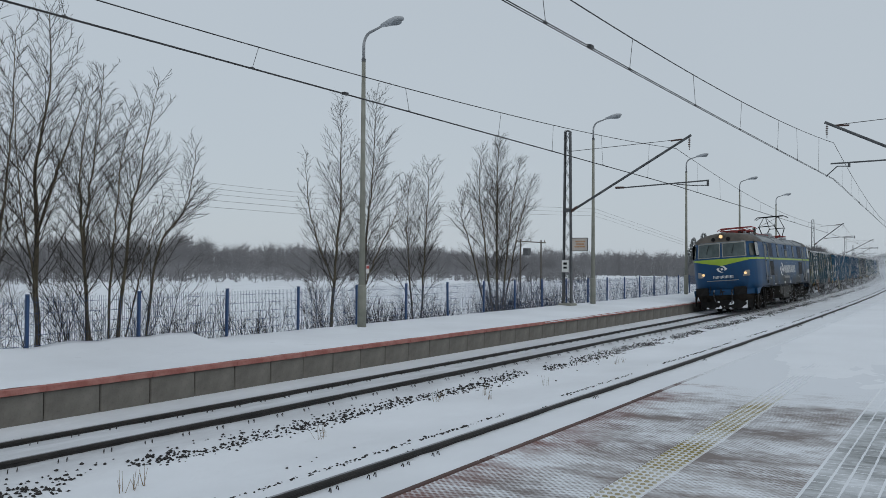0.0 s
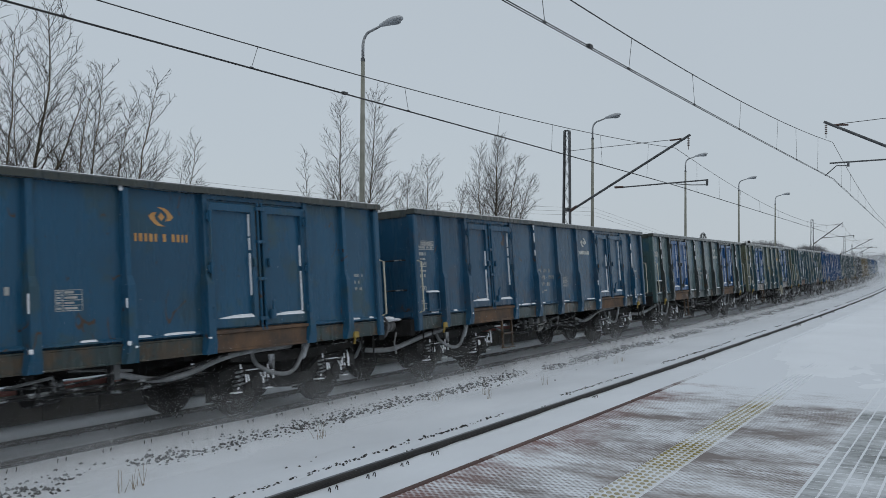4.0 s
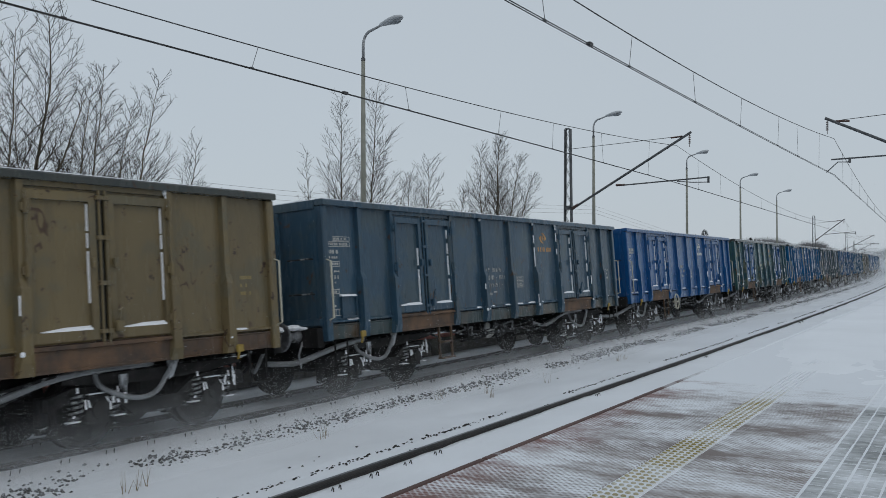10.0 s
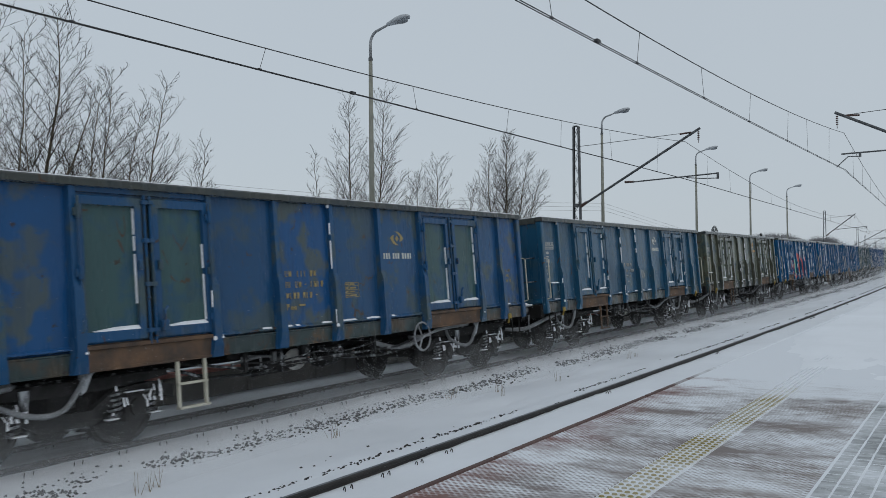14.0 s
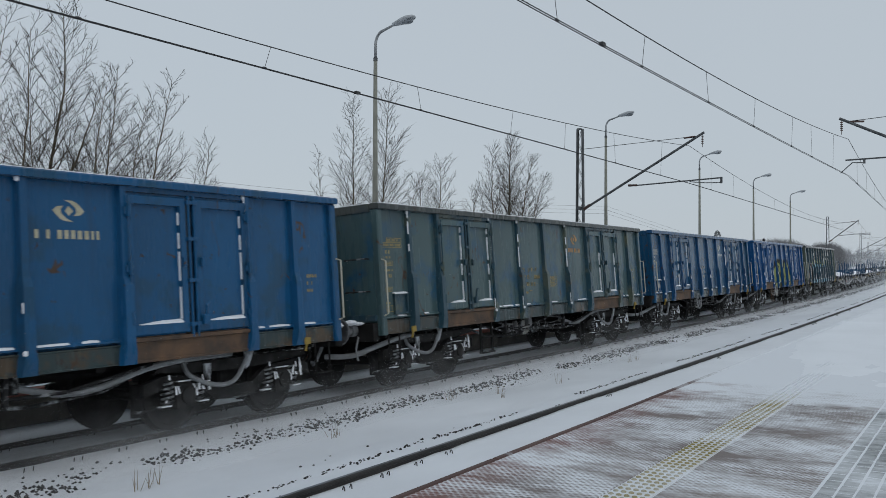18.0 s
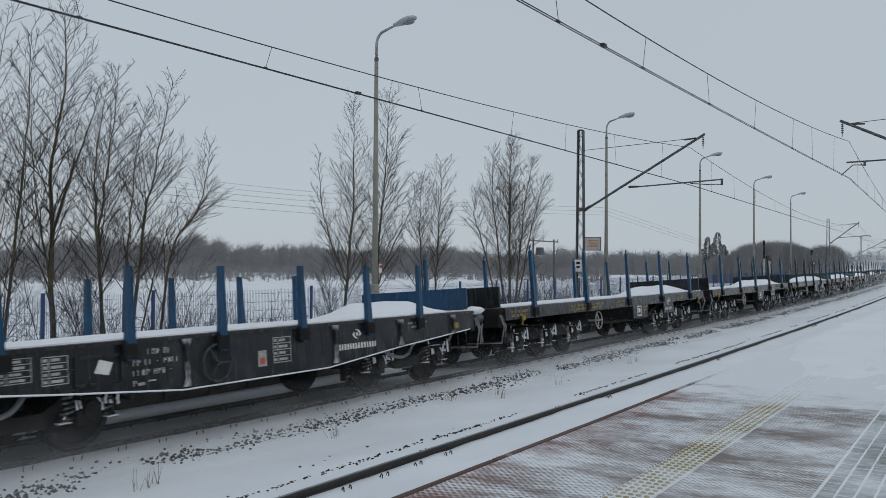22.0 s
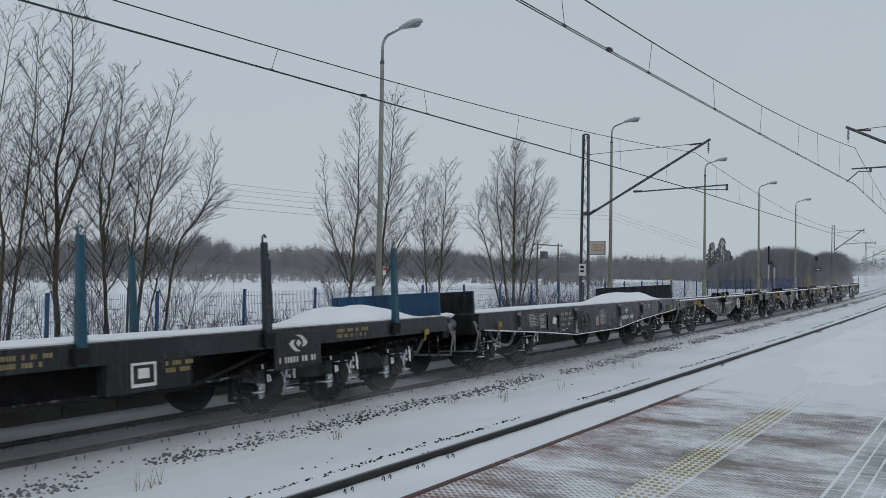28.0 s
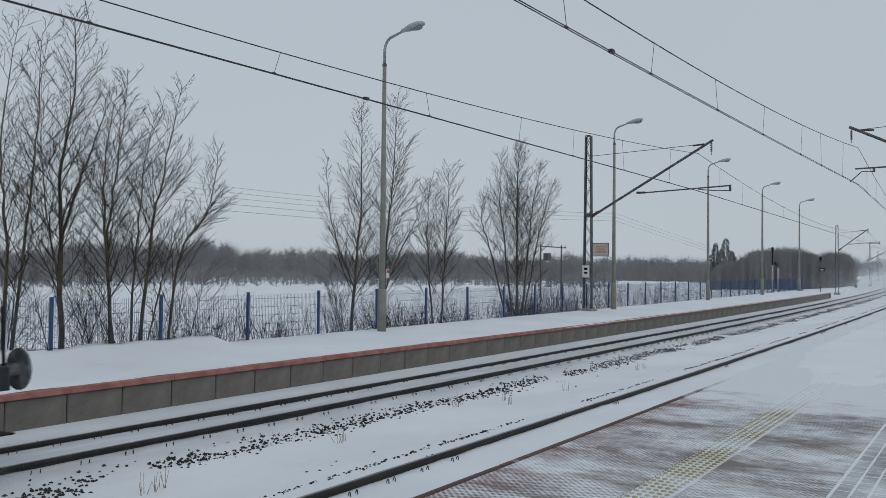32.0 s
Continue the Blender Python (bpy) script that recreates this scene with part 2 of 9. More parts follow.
class Shape:
    """Collects the vertices and faces of one mesh."""

    def __init__(self):
        self.v, self.f = [], []

    def add(self, verts, faces):
        o = len(self.v)
        self.v += [tuple(p) for p in verts]
        self.f += [tuple(i + o for i in q) for q in faces]
        return self

    def box(self, x0, x1, y0, y1, z0, z1, m=None):
        p = [(x, y, z) for x in (x0, x1) for y in (y0, y1) for z in (z0, z1)]
        if m is not None:
            p = [m @ Vector(q) for q in p]
        return self.add(p, [(0, 1, 3, 2), (4, 6, 7, 5), (0, 4, 5, 1), (2, 3, 7, 6), (0, 2, 6, 4), (1, 5, 7, 3)])

    def slab(self, x0, x1, y0, y1, z0, z1, c):
        """A box with its upright edges and its top edge chamfered by c."""
        def ring(a, z):
            return [(x0 + a, y0, z), (x1 - a, y0, z), (x1, y0 + a, z), (x1, y1 - a, z), (x1 - a, y1, z), (x0 + a, y1, z), (x0, y1 - a, z), (x0, y0 + a, z)]
        top = [(min(max(x, x0 + c), x1 - c), min(max(y, y0 + c), y1 - c), z1) for x, y, _ in ring(c, z1)]
        return self.loft([ring(c, z0), ring(c, z1 - c), top])

    def loft(self, rings, caps=True, closed=True):
        n = len(rings[0])
        verts = [p for r in rings for p in r]
        faces = []
        for k in range(len(rings) - 1):
            for i in range(n if closed else n - 1):
                j = (i + 1) % n
                faces.append((k * n + i, k * n + j, k * n + n + j, k * n + n + i))
        if caps and closed:
            faces += [tuple(range(n - 1, -1, -1)), tuple(range((len(rings) - 1) * n, len(rings) * n))]
        return self.add(verts, faces)

    def tube(self, pts, radii, n=8, caps=True):
        pts = [Vector(p) for p in pts]
        if not isinstance(radii, (list, tuple)):
            radii = [radii] * len(pts)
        rings, side = [], None
        for i, p in enumerate(pts):
            d = (pts[min(i + 1, len(pts) - 1)] - pts[max(i - 1, 0)])
            d = d.normalized() if d.length > 1e-9 else Vector((0, 0, 1))
            if side is None:
                side = d.orthogonal().normalized()
            side = side - d * side.dot(d)
            side = side.normalized() if side.length > 1e-6 else d.orthogonal().normalized()
            up = d.cross(side)
            rings.append([p + radii[i] * (cos(2 * pi * a / n) * side + sin(2 * pi * a / n) * up) for a in range(n)])
        return self.loft(rings, caps)

    def disc(self, c, axis, r, h, n=20, r2=None):
        a = Vector(axis).normalized()
        return self.tube([Vector(c) - a * h / 2, Vector(c) + a * h / 2], [r, r if r2 is None else r2], n)

    def prism(self, outline, axis, a, b):
        """An outline of two coordinates drawn out along one axis from a to b."""
        def at3(p, q):
            return {"x": (q, p[0], p[1]), "y": (p[0], q, p[1]), "z": (p[0], p[1], q)}[axis]
        return self.loft([[at3(p, a) for p in outline], [at3(p, b) for p in outline]])

    def ball(self, c, r, sx=1, sy=1, sz=1, n=8, rings=5):
        pts = []
        for k in range(rings + 1):
            u = pi * k / rings
            pts.append([(c[0] + sx * r * max(sin(u), 0.02) * cos(2 * pi * i / n), c[1] + sy * r * max(sin(u), 0.02) * sin(2 * pi * i / n), c[2] - sz * r * cos(u)) for i in range(n)])
        return self.loft(pts)

    def mesh(self, name, mat=None, smooth=False):
        me = bpy.data.meshes.new(name)
        me.from_pydata(self.v, [], self.f)
        if mat:
            me.materials.append(mat)
        if smooth:
            me.polygons.foreach_set("use_smooth", [True] * len(me.polygons))
        me.update()
        return me


SMALL_BITS = ("stencil_mark", "lettering_bars", "emblem_bar", "number_bar", "board_lettering", "notice_bar", "scrawl", "front_bars", "side_emblem_bars")


def part(name, shape, mat, parent=None, label="", smooth=False, at=None):
    """One mesh object under a thing or a part."""
    data = shape.mesh(name, mat, smooth) if isinstance(shape, Shape) else shape
    ob = new(name, data)
    if not isinstance(shape, Shape) and mat is not None:
        if not data.materials:
            data.materials.append(mat)
        ob.material_slots[0].link = "OBJECT"
        ob.material_slots[0].material = mat
    if parent:
        ob.parent = parent
    if at is not None:
        ob.matrix_basis = at
    if label:
        tagged(ob, label)
    if name in SMALL_BITS:
        tagged(ob, kind="stuff")
    return ob


def thing(name, label, category, group="", kind="", at=None):
    e = new(name)
    e.empty_display_size = 0.3
    if at is not None:
        e.matrix_basis = at
    return tagged(e, label, category, group, kind)


# ---- the bent line: s metres along it, d metres to the far side of the eye ----
RADIUS = 1 / CURVE
CANT = 0.0763


def at(s, d, z):
    return Vector(((RADIUS - d) * sin(s * CURVE), RADIUS - (RADIUS - d) * cos(s * CURVE), z))


def stand(s, d, z, turn=0.0):
    return Matrix.Translation(at(s, d, z)) @ Matrix.Rotation(s * CURVE + turn, 4, "Z")


def span(a, b, step):
    n = max(1, int(round((b - a) / step)))
    return [a + (b - a) * i / n for i in range(n + 1)]


def sweep(shape, outline, ss, closed=True):
    return shape.loft([[at(s, d, z) for d, z in outline] for s in ss], closed, closed)


def bump_at(x, y, scale, seed=0.0):
    return noise.noise(Vector((x * scale, y * scale, seed)))


EDGE_N, TOP_N = 3.0, 0.82          # near platform
EDGE_F, TOP_F = 11.71, 0.40        # far platform
RAILS_NEAR = [(3.945, 0.215), (5.45, 0.10)]
RAILS_FAR = [(9.20, 0.0), (10.70, -0.115)]
FENCE_D = 14.82
BACK_F = 14.75
PLAT_A, PLAT_B = -14.0, 84.0


def bed(d):
    """Height of the snow across the line."""
    prof = [(-3000, -0.5), (2.2, -0.5), (2.6, 0.1), (3.3, 0.15), (3.945, 0.14), (4.7, 0.085), (5.45, 0.028), (6.1, -0.05), (7.0, -0.17), (8.3, -0.19),
            (8.75, -0.13), (9.2, -0.078), (10.7, -0.192), (11.3, -0.16), (11.8, -0.13), (12.2, -0.3), (14.6, -0.3), (15.6, 0.02), (17.5, -0.3), (24, -0.75), (45, -1.1), (90, -1.0), (200, -0.75), (3000, 2.0)]
    for (a, za), (b, zb) in zip(prof, prof[1:]):
        if d <= b:
            return za + (zb - za) * (d - a) / (b - a)
    return 2.0


def ground_z(s, d):
    z = bed(d)
    if s > PLAT_B + 1 and 11.0 < d < 16:
        z = min(z, -0.25) + 0.0
    if 2.7 < d < 11.6:
        w = 0.02 + 0.05 * (1 if 6.2 < d < 8.2 else 0)
        z += w * bump_at(s * 0.4, d, 0.9) + 0.012 * bump_at(s, d, 4.0, 3)
    elif d >= 15:
        z += 0.12 * bump_at(s, d, 0.12, 5) + 0.03 * bump_at(s, d, 0.7, 6)
    if d > 60:
        z += 0.8 * bump_at(s, d, 0.008, 9)
    if d < -12 or s < -60:
        z += 0.3 * bump_at(s, d, 0.02, 2)
    return z


def lay_ground():
    ds = [-2500, -1200, -600, -300, -150, -80, -40, -20, -10, -4, 1.5, 2.2] + span(2.6, 11.8, 0.16) + [12.2, 13, 14, 14.6] + span(15, 24, 0.5) + [26, 28, 31, 35, 40, 46, 53, 61, 70, 80, 92, 106, 122, 140, 165, 195, 235, 290, 370, 480, 650, 900, 1200, 1600]
    ss = [-2000, -1000, -500, -250, -120, -60, -30, -15, -8, -4] + span(-2, 50, 0.28) + span(50.5, 90, 0.8) + span(92, 150, 3) + span(156, 300, 9) + [320, 350, 390, 440, 500, 580, 700, 900, 1200, 1600, 2200, 3000]
    sh = Shape()
    n = len(ds)
    sh.v = [tuple(at(s, d, ground_z(s, d))) for s in ss for d in ds]
    sh.f = [(i * n + j, (i + 1) * n + j, (i + 1) * n + j + 1, i * n + j + 1) for i in range(len(ss) - 1) for j in range(n - 1)]
    g = part("ground", sh, SNOW_BED, smooth=True)
    tagged(g, "snow-covered ground with track bed and open field", "ground", kind="structure")


RAIL_SHAPE = [(-0.062, -0.165), (0.062, -0.165), (0.062, -0.15), (0.011, -0.13), (0.011, -0.045), (0.033, -0.036), (0.035, -0.008), (0.027, 0.0), (-0.027, 0.0), (-0.035, -0.008), (-0.033, -0.036), (-0.011, -0.045), (-0.011, -0.13), (-0.062, -0.15)]


def lay_track(name, rails, label, first, pitch):
    t = thing(name, label, "railway track", kind="structure")
    far = span(-30, 110, 2) + span(116, 420, 8)
    for i, (d, z) in enumerate(rails):
        sh = Shape()
        rings = [[at(s, d + a * cos(CANT) + b * sin(CANT), z - a * sin(CANT) + b * cos(CANT)) for a, b in RAIL_SHAPE] for s in far]
        sh.loft(rings)
        part("rail", sh, RAIL, t)
        top = Shape()
        sweep(top, [(d - 0.018, z - 0.002), (d + 0.018, z - 0.002), (d + 0.016, z + 0.0035), (d - 0.016, z + 0.0035)], far)
        part("rail_head", top, RAIL_TOP, t, "thin worn band on top of the rail")
    clip = Shape()
    for u in (-0.055, 0.055):
        clip.tube([(u - 0.02, -0.025, 0.0), (u - 0.005, -0.012, 0.035), (u + 0.012, 0.012, 0.038), (u + 0.02, 0.03, 0.015), (u + 0.018, 0.04, -0.01)], 0.006, 5)
    me = clip.mesh("rail_clip", BALLAST)
    rest = Shape()
    for d, z in rails:
        for side in (-1, 1):
            for i in range(-12, 110):
                s = first + pitch * i
                if z > 0.05 and s > 8.2 and random.random() < 0.8:
                    continue
                if s < 40 and i < 60:
                    c = part("rail_clip", me, None, t)
                    c.matrix_basis = stand(s, d + side * 0.175, ground_z(s, d + side * 0.175) - 0.006) @ pose(0, 0, 0, random.uniform(-8, 8), 0, 180 if side > 0 else 0)
                elif s > 40:
                    o = stand(s, d + side * 0.17, ground_z(s, d + side * 0.17) - 0.02)
                    rest.box(-0.06, -0.045, -0.03, 0.03, 0, 0.04, o)
                    rest.box(0.045, 0.06, -0.03, 0.03, 0, 0.04, o)
    tagged(part("rail_clips_far", rest, BALLAST, t), kind="stuff")


def scatter_stones():
    rnd = random.Random(4)
    sh = Shape()
    for i in range(13000):
        u = rnd.random()
        s = -3 + 118 * u ** 1.35
        kind = rnd.random()
        if kind < 0.80:
            d = rnd.gauss(8.42, 0.14)
            if noise.noise(Vector((s * 0.7, d * 2, 1))) < -0.2:
                continue
        elif kind < 0.965:
            d = rnd.gauss(6.1, 0.035)
            if noise.noise(Vector((s * 0.35, 3, 1))) < -0.12 and s < 60:
                continue
        else:
            d = rnd.uniform(6.0, 8.6)
            if rnd.random() < 0.75:
                continue
        r = rnd.uniform(0.010, 0.028) * (0.8 if kind > 0.8 else 1)
        z = ground_z(s, d) + r * 0.2
        c = at(s, d, z)
        a = rnd.random() * 6.28
        ring = [(c.x + r * rnd.uniform(0.7, 1.3) * cos(a + k * 1.257), c.y + r * rnd.uniform(0.7, 1.3) * sin(a + k * 1.257), c.z + r * rnd.uniform(-0.1, 0.35)) for k in range(5)]
        top = (c.x + r * 0.2, c.y, c.z + r * rnd.uniform(0.6, 0.9))
        sh.add(ring + [top, (c.x, c.y, c.z - r)], [(k, (k + 1) % 5, 5) for k in range(5)] + [((k + 1) % 5, k, 6) for k in range(5)])
    tagged(part("ballast_stones", sh, BALLAST), "dark ballast stones poking out of the snow", "stones", kind="stuff")


def build_far_platform():
    p = thing("platform_far", "low snow-covered platform with concrete panel wall and red edge", "platform", kind="structure")
    pitch, first = 0.9666, 7.734
    n0, n1 = int((PLAT_A - first) / pitch), int((PLAT_B - first) / pitch)
    slab = Shape().slab(0.011, pitch - 0.011, 0, 0.14, -0.55, 0.305, 0.016).mesh("wall_panel", CONCRETE)
    edge = Shape().slab(0.004, pitch * 2 - 0.004, -0.05, 0.45, 0.31, TOP_F, 0.012).mesh("edge_slab", RED_EDGE)
    for i in range(n0, n1):
        s = first + i * pitch
        part("wall_panel", slab, CONCRETE, p, at=stand(s, EDGE_F + random.uniform(-0.006, 0.006), 0))
        if i % 2 == 0:
            part("edge_slab", edge, RED_EDGE, p, at=stand(s, EDGE_F, random.uniform(-0.004, 0.004)))
    core = Shape()
    sweep(core, [(EDGE_F + 0.145, -0.6), (EDGE_F + 0.145, 0.30), (BACK_F - 0.1, 0.30), (BACK_F - 0.1, -0.6)], span(PLAT_A, PLAT_B, 4))
    part("platform_core", core, JOINT, p)
    snow = Shape()
    ss = span(PLAT_A, 40, 0.3) + span(41, PLAT_B, 1.0)
    ds = [-0.056, -0.04, 0.05, 0.12, 0.2, 0.35, 0.55, 0.8, 1.1, 1.4, 1.7, 1.95, 2.2, 2.45, 2.7, 2.9, 3.04, 3.1]
    rows = []
    for s in ss:
        row = []
        for k, u in enumerate(ds):
            u = max(u, 0.04 + 0.005 * k if s < 18 else 0.04 + 0.005 * k - 0.1 * min(1.0, (s - 18) / 8))
            h = -0.045 * min(1.0, max(0.0, (s - 18) / 8)) + 0.02 * bump_at(s, 0, 0.9, 6) if k == 0 else 0.012 + 0.05 * min(1, max(0, u) / 1.2) + 0.012 * bump_at(s, u, 1.6, 4)
            lane = max(0.0, 1 - abs(u - 0.75) / 0.4)
            h -= 0.02 * lane
            bank = max(0.0, (u - 1.9) / 1.15)
            lump = 0.5 + 0.9 * bump_at(s, 0, 0.33, 8) + 0.45 * bump_at(s, u, 1.0, 9)
            reach = 1.0 if s < 13.5 else max(0.25, 1.0 - (s - 13.5) / 6)
            if s < 13.6:
                h += max(0.0, lump) * 0.32 * bank ** 1.3 * reach
            h += 0.05 * bank
            if k == len(ds) - 1:
                h = -0.5
            row.append(at(s, EDGE_F + u, TOP_F + h))
        rows.append(row)
    snow.loft(rows, False, False)
    part("snow_cover", snow, SNOW_FIELD, p, "trodden snow with lumpy bank along the fence", True)
    end = Shape()
    sweep(end, [(EDGE_F, -0.5), (EDGE_F, TOP_F), (BACK_F, TOP_F), (BACK_F, -0.5)], [PLAT_B, PLAT_B + 0.2])
    part("end_wall", end, CONCRETE, p)


def build_near_platform():
    p = thing("platform_near", "platform of weathered red-grey slabs dusted with drifting snow", "platform", kind="structure")
    core = Shape()
    sweep(core, [(EDGE_N - 0.16, -0.6), (EDGE_N - 0.16, TOP_N - 0.09), (-9.0, TOP_N - 0.09), (-9.0, -0.6)], span(-30, 130, 4))
    part("platform_core", core, JOINT, p)
    wall = Shape()
    sweep(wall, [(EDGE_N, -0.5), (EDGE_N, TOP_N - 0.1), (EDGE_N - 0.15, TOP_N - 0.1), (EDGE_N - 0.15, -0.5)], span(-30, 130, 2))
    part("platform_wall", wall, CONCRETE, p)
    # rows of large slabs between edge, guiding strip and paving
    for name, d0, d1, length, mat in [("large_slab", 2.011, 2.985, 3.2, PLATE), ("large_slab", 0.945, 1.745, 3.2, PLATE)]:
        me = Shape().slab(0.003, length - 0.003, d0 + 0.003, d1, -0.09, 0, 0.004).mesh(name, mat)
        for i in range(-5, 38):
            s = 6.975 + i * length - (1.1 if d0 < 1.5 else 0.0)
            part(name, me, mat, p, at=stand(s, 0, TOP_N + random.uniform(-0.003, 0.003)))
    me = Shape().slab(0.004, 1.596, 2.986, 3.05, -0.09, 0.003, 0.014).mesh("edge_strip", EDGE_STRIP)
    for i in range(-10, 76):
        part("edge_strip", me, EDGE_STRIP, p, at=stand(6.975 + 1.6 * i, random.uniform(-0.004, 0.004), TOP_N + random.uniform(-0.002, 0.003)))
    me = Shape().slab(0.003, 0.397, 1.75, 2.005, -0.08, 0, 0.004).mesh("tactile_slab", TACTILE)
    stud = Shape()
    for i in range(5):
        for j in range(5):
            x, y = 0.045 + 0.08 * i, 1.777 + 0.05 * j
            stud.tube([(x, y, 0), (x, y, 0.008)], [0.019, 0.013], 7)
    ms = stud.mesh("studs", STUD)
    for i in range(-8, 90):
        s = 6.92 + 0.4 * i
        c = part("tactile_slab", me, TACTILE, p, at=stand(s, 0, TOP_N))
        tagged(part("studs", ms, STUD, c), kind="stuff")
    # small pavers with snow-filled joints
    lp, wp = 0.21, 0.104
    me = Shape().slab(0.006, lp - 0.006, 0.0045, wp - 0.0045, -0.06, 0, 0.006).mesh("paver", PAVER)
    count, rest = 0, Shape()
    for j in range(16):
        for i in range(-12, 110):
            s, d = 5.0 + lp * i + (lp / 2 if j % 2 else 0), 0.832 - wp * j
            z = TOP_N + random.uniform(0.0, 0.004)
            if 4.2 < s < 11 and count < 300 and j < 10:
                part("paver", me, PAVER, p, at=stand(s, d, z))
                count += 1
            else:
                rest.box(0.006, lp - 0.006, 0.0045, wp - 0.0045, -0.06, 0, stand(s, d, z))
    tagged(part("pavers_rest", rest, PAVER, p), kind="stuff")
    under = Shape()
    sweep(under, [(2.98, TOP_N - 0.1), (2.98, TOP_N - 0.007), (0.96, TOP_N - 0.006), (0.945, TOP_N - 0.001), (-9, TOP_N - 0.001), (-9, TOP_N - 0.1)], span(-30, 130, 4))
    part("joint_snow", under, SNOW, p)
    # drifted snow: a sheet that rises and falls through the surface
    ss, ds = span(-2, 13, 0.1) + span(13.3, 40, 0.35) + span(42, 130, 4), span(-8, -0.2, 0.5) + span(0, 3.06, 0.06)
    sh, idx = Shape(), {}
    for i, s in enumerate(ss):
        for j, d in enumerate(ds):
            h = 0.016 * bump_at(s * 0.55 + d * 0.5, d * 1.1, 1.3, 12) + 0.009 * bump_at(s + d * 0.6, d * 2.2, 2.4, 13) + 0.005 * bump_at(s * 1.5 + d, d * 3, 5.0, 14)
            reach = 10.7 + (1.2 if d < 2.2 else 1.2 + 5.0 * (d - 2.2)) + 1.6 * bump_at(s * 0.3, d, 0.8, 15)
            cover = -0.021 + 0.05 * min(1.0, max(0.0, (s - reach + 1.0) / 3.5))
            z = TOP_N + cover + h * (0.6 if s < 9 else 1.0)
            if d > 2.93:
                z = TOP_N - 0.004 + 0.016 * bump_at(s, 0, 0.55, 3) - (0.012 if s < 14 else 0.0)
            idx[i, j] = len(sh.v)
            sh.v.append(tuple(at(s, d, z)))
    sh.f = [(idx[i, j], idx[i + 1, j], idx[i + 1, j + 1], idx[i, j + 1]) for i in range(len(ss) - 1) for j in range(len(ds) - 1)]
    part("drifted_snow", sh, SNOW, p, "thin drifts of blown snow", True)


def dusted(name, c1, c2, snow, pattern=True, edge=None):
    """Slab surface under a thin blown veil of snow that fills the hollows between its studs."""
    m, n, l, b = shader(name, 0.8)
    geo = n.new("ShaderNodeNewGeometry")

    def field(scale, detail, stretch, turn=0.0, rough=0.65):
        mp = n.new("ShaderNodeMapping")
        mp.inputs["Scale"].default_value = stretch
        mp.inputs["Rotation"].default_value = (0, 0, turn)
        l.new(geo.outputs["Position"], mp.inputs[0])
        t = n.new("ShaderNodeTexNoise")
        t.inputs["Scale"].default_value, t.inputs["Detail"].default_value, t.inputs["Roughness"].default_value = scale, detail, rough
        l.new(mp.outputs[0], t.inputs[0])
        return t.outputs[0]

    def total(terms, bias):
        prev = None
        for src, w in terms:
            q = n.new("ShaderNodeMath")
            q.operation = "MULTIPLY_ADD"
            q.inputs[1].default_value = w
            l.new(src, q.inputs[0])
            if prev is None:
                q.inputs[2].default_value = bias
            else:
                l.new(prev, q.inputs[2])
            prev = q.outputs[0]
        return prev

    def times(a, c):
        q = n.new("ShaderNodeMath")
        q.operation = "MULTIPLY"
        l.new(a, q.inputs[0])
        l.new(c, q.inputs[1])
        return q.outputs[0]
    sep = n.new("ShaderNodeSeparateXYZ")
    l.new(geo.outputs["Position"], sep.inputs[0])
    wide, streak = field(0.9, 6, (1.4, 1, 1), 0.3), field(2.4, 7, (3.0, 0.9, 1), 0.35, 0.7)
    grain, fine = field(60, 3, (1, 1, 1)), field(9, 5, (2.2, 1, 1), 0.35)
    terms = [(wide, 1.9), (streak, 0.75), (grain, 0.22), (fine, 0.45), (steps(n, l, sep.outputs[0], 6.0, 10.5), 0.16), (steps(n, l, sep.outputs[0], 8.8, 12.0), 1.1)]
    if pattern:
        mp = n.new("ShaderNodeMapping")
        mp.inputs["Rotation"].default_value = (0, 0, 0.785)
        l.new(geo.outputs["Position"], mp.inputs[0])
        v = n.new("ShaderNodeTexVoronoi")
        v.inputs["Scale"].default_value, v.inputs["Randomness"].default_value = 27, 0.15
        l.new(mp.outputs[0], v.inputs[0])
        clear = steps(n, l, field(1.7, 4, (1.6, 1, 1), 0.2), 0.35, 0.6)
        terms.append((times(steps(n, l, v.outputs["Distance"], 0.1, 0.6), clear), 0.75))
        bumped(n, l, b, v.outputs["Distance"], 0.35, -0.005)
    lie = total(terms, -snow)
    tone = field(0.6, 4, (1, 1, 1))
    base = mixed(n, l, steps(n, l, tone, 0.35, 0.65), c1, c2)
    if edge is not None:
        sq = times(sep.outputs[0], sep.outputs[0])
        d = total([(sq, -0.000232), (sep.outputs[1], 1.0), (tone, 0.9)], -0.45)
        base = mixed(n, l, steps(n, l, d, 2.4, 2.9), base, edge)
    base = mixed(n, l, steps(n, l, grain, 0.5, 0.9), base, tuple(0.6 * x for x in c1))
    c = mixed(n, l, steps(n, l, lie, -0.2, 0.5), base, (0.69, 0.72, 0.76))
    l.new(c, b.inputs["Base Color"])
    return m


PLATE = dusted("platform_slab", (0.185, 0.158, 0.15), (0.255, 0.225, 0.212), 1.86, True, (0.17, 0.068, 0.056))
EDGE_STRIP = dusted("platform_edge_red", (0.075, 0.04, 0.035), (0.12, 0.07, 0.06), 2.15, False)
TACTILE = dusted("tactile_slab_dusted", (0.4, 0.38, 0.3), (0.48, 0.46, 0.38), 1.3, False)
STUD = dusted("yellow_stud", (0.26, 0.215, 0.07), (0.36, 0.31, 0.16), 1.75, False)
PAVER = dusted("grey_paver", (0.075, 0.083, 0.076), (0.14, 0.15, 0.14), 1.56, False)

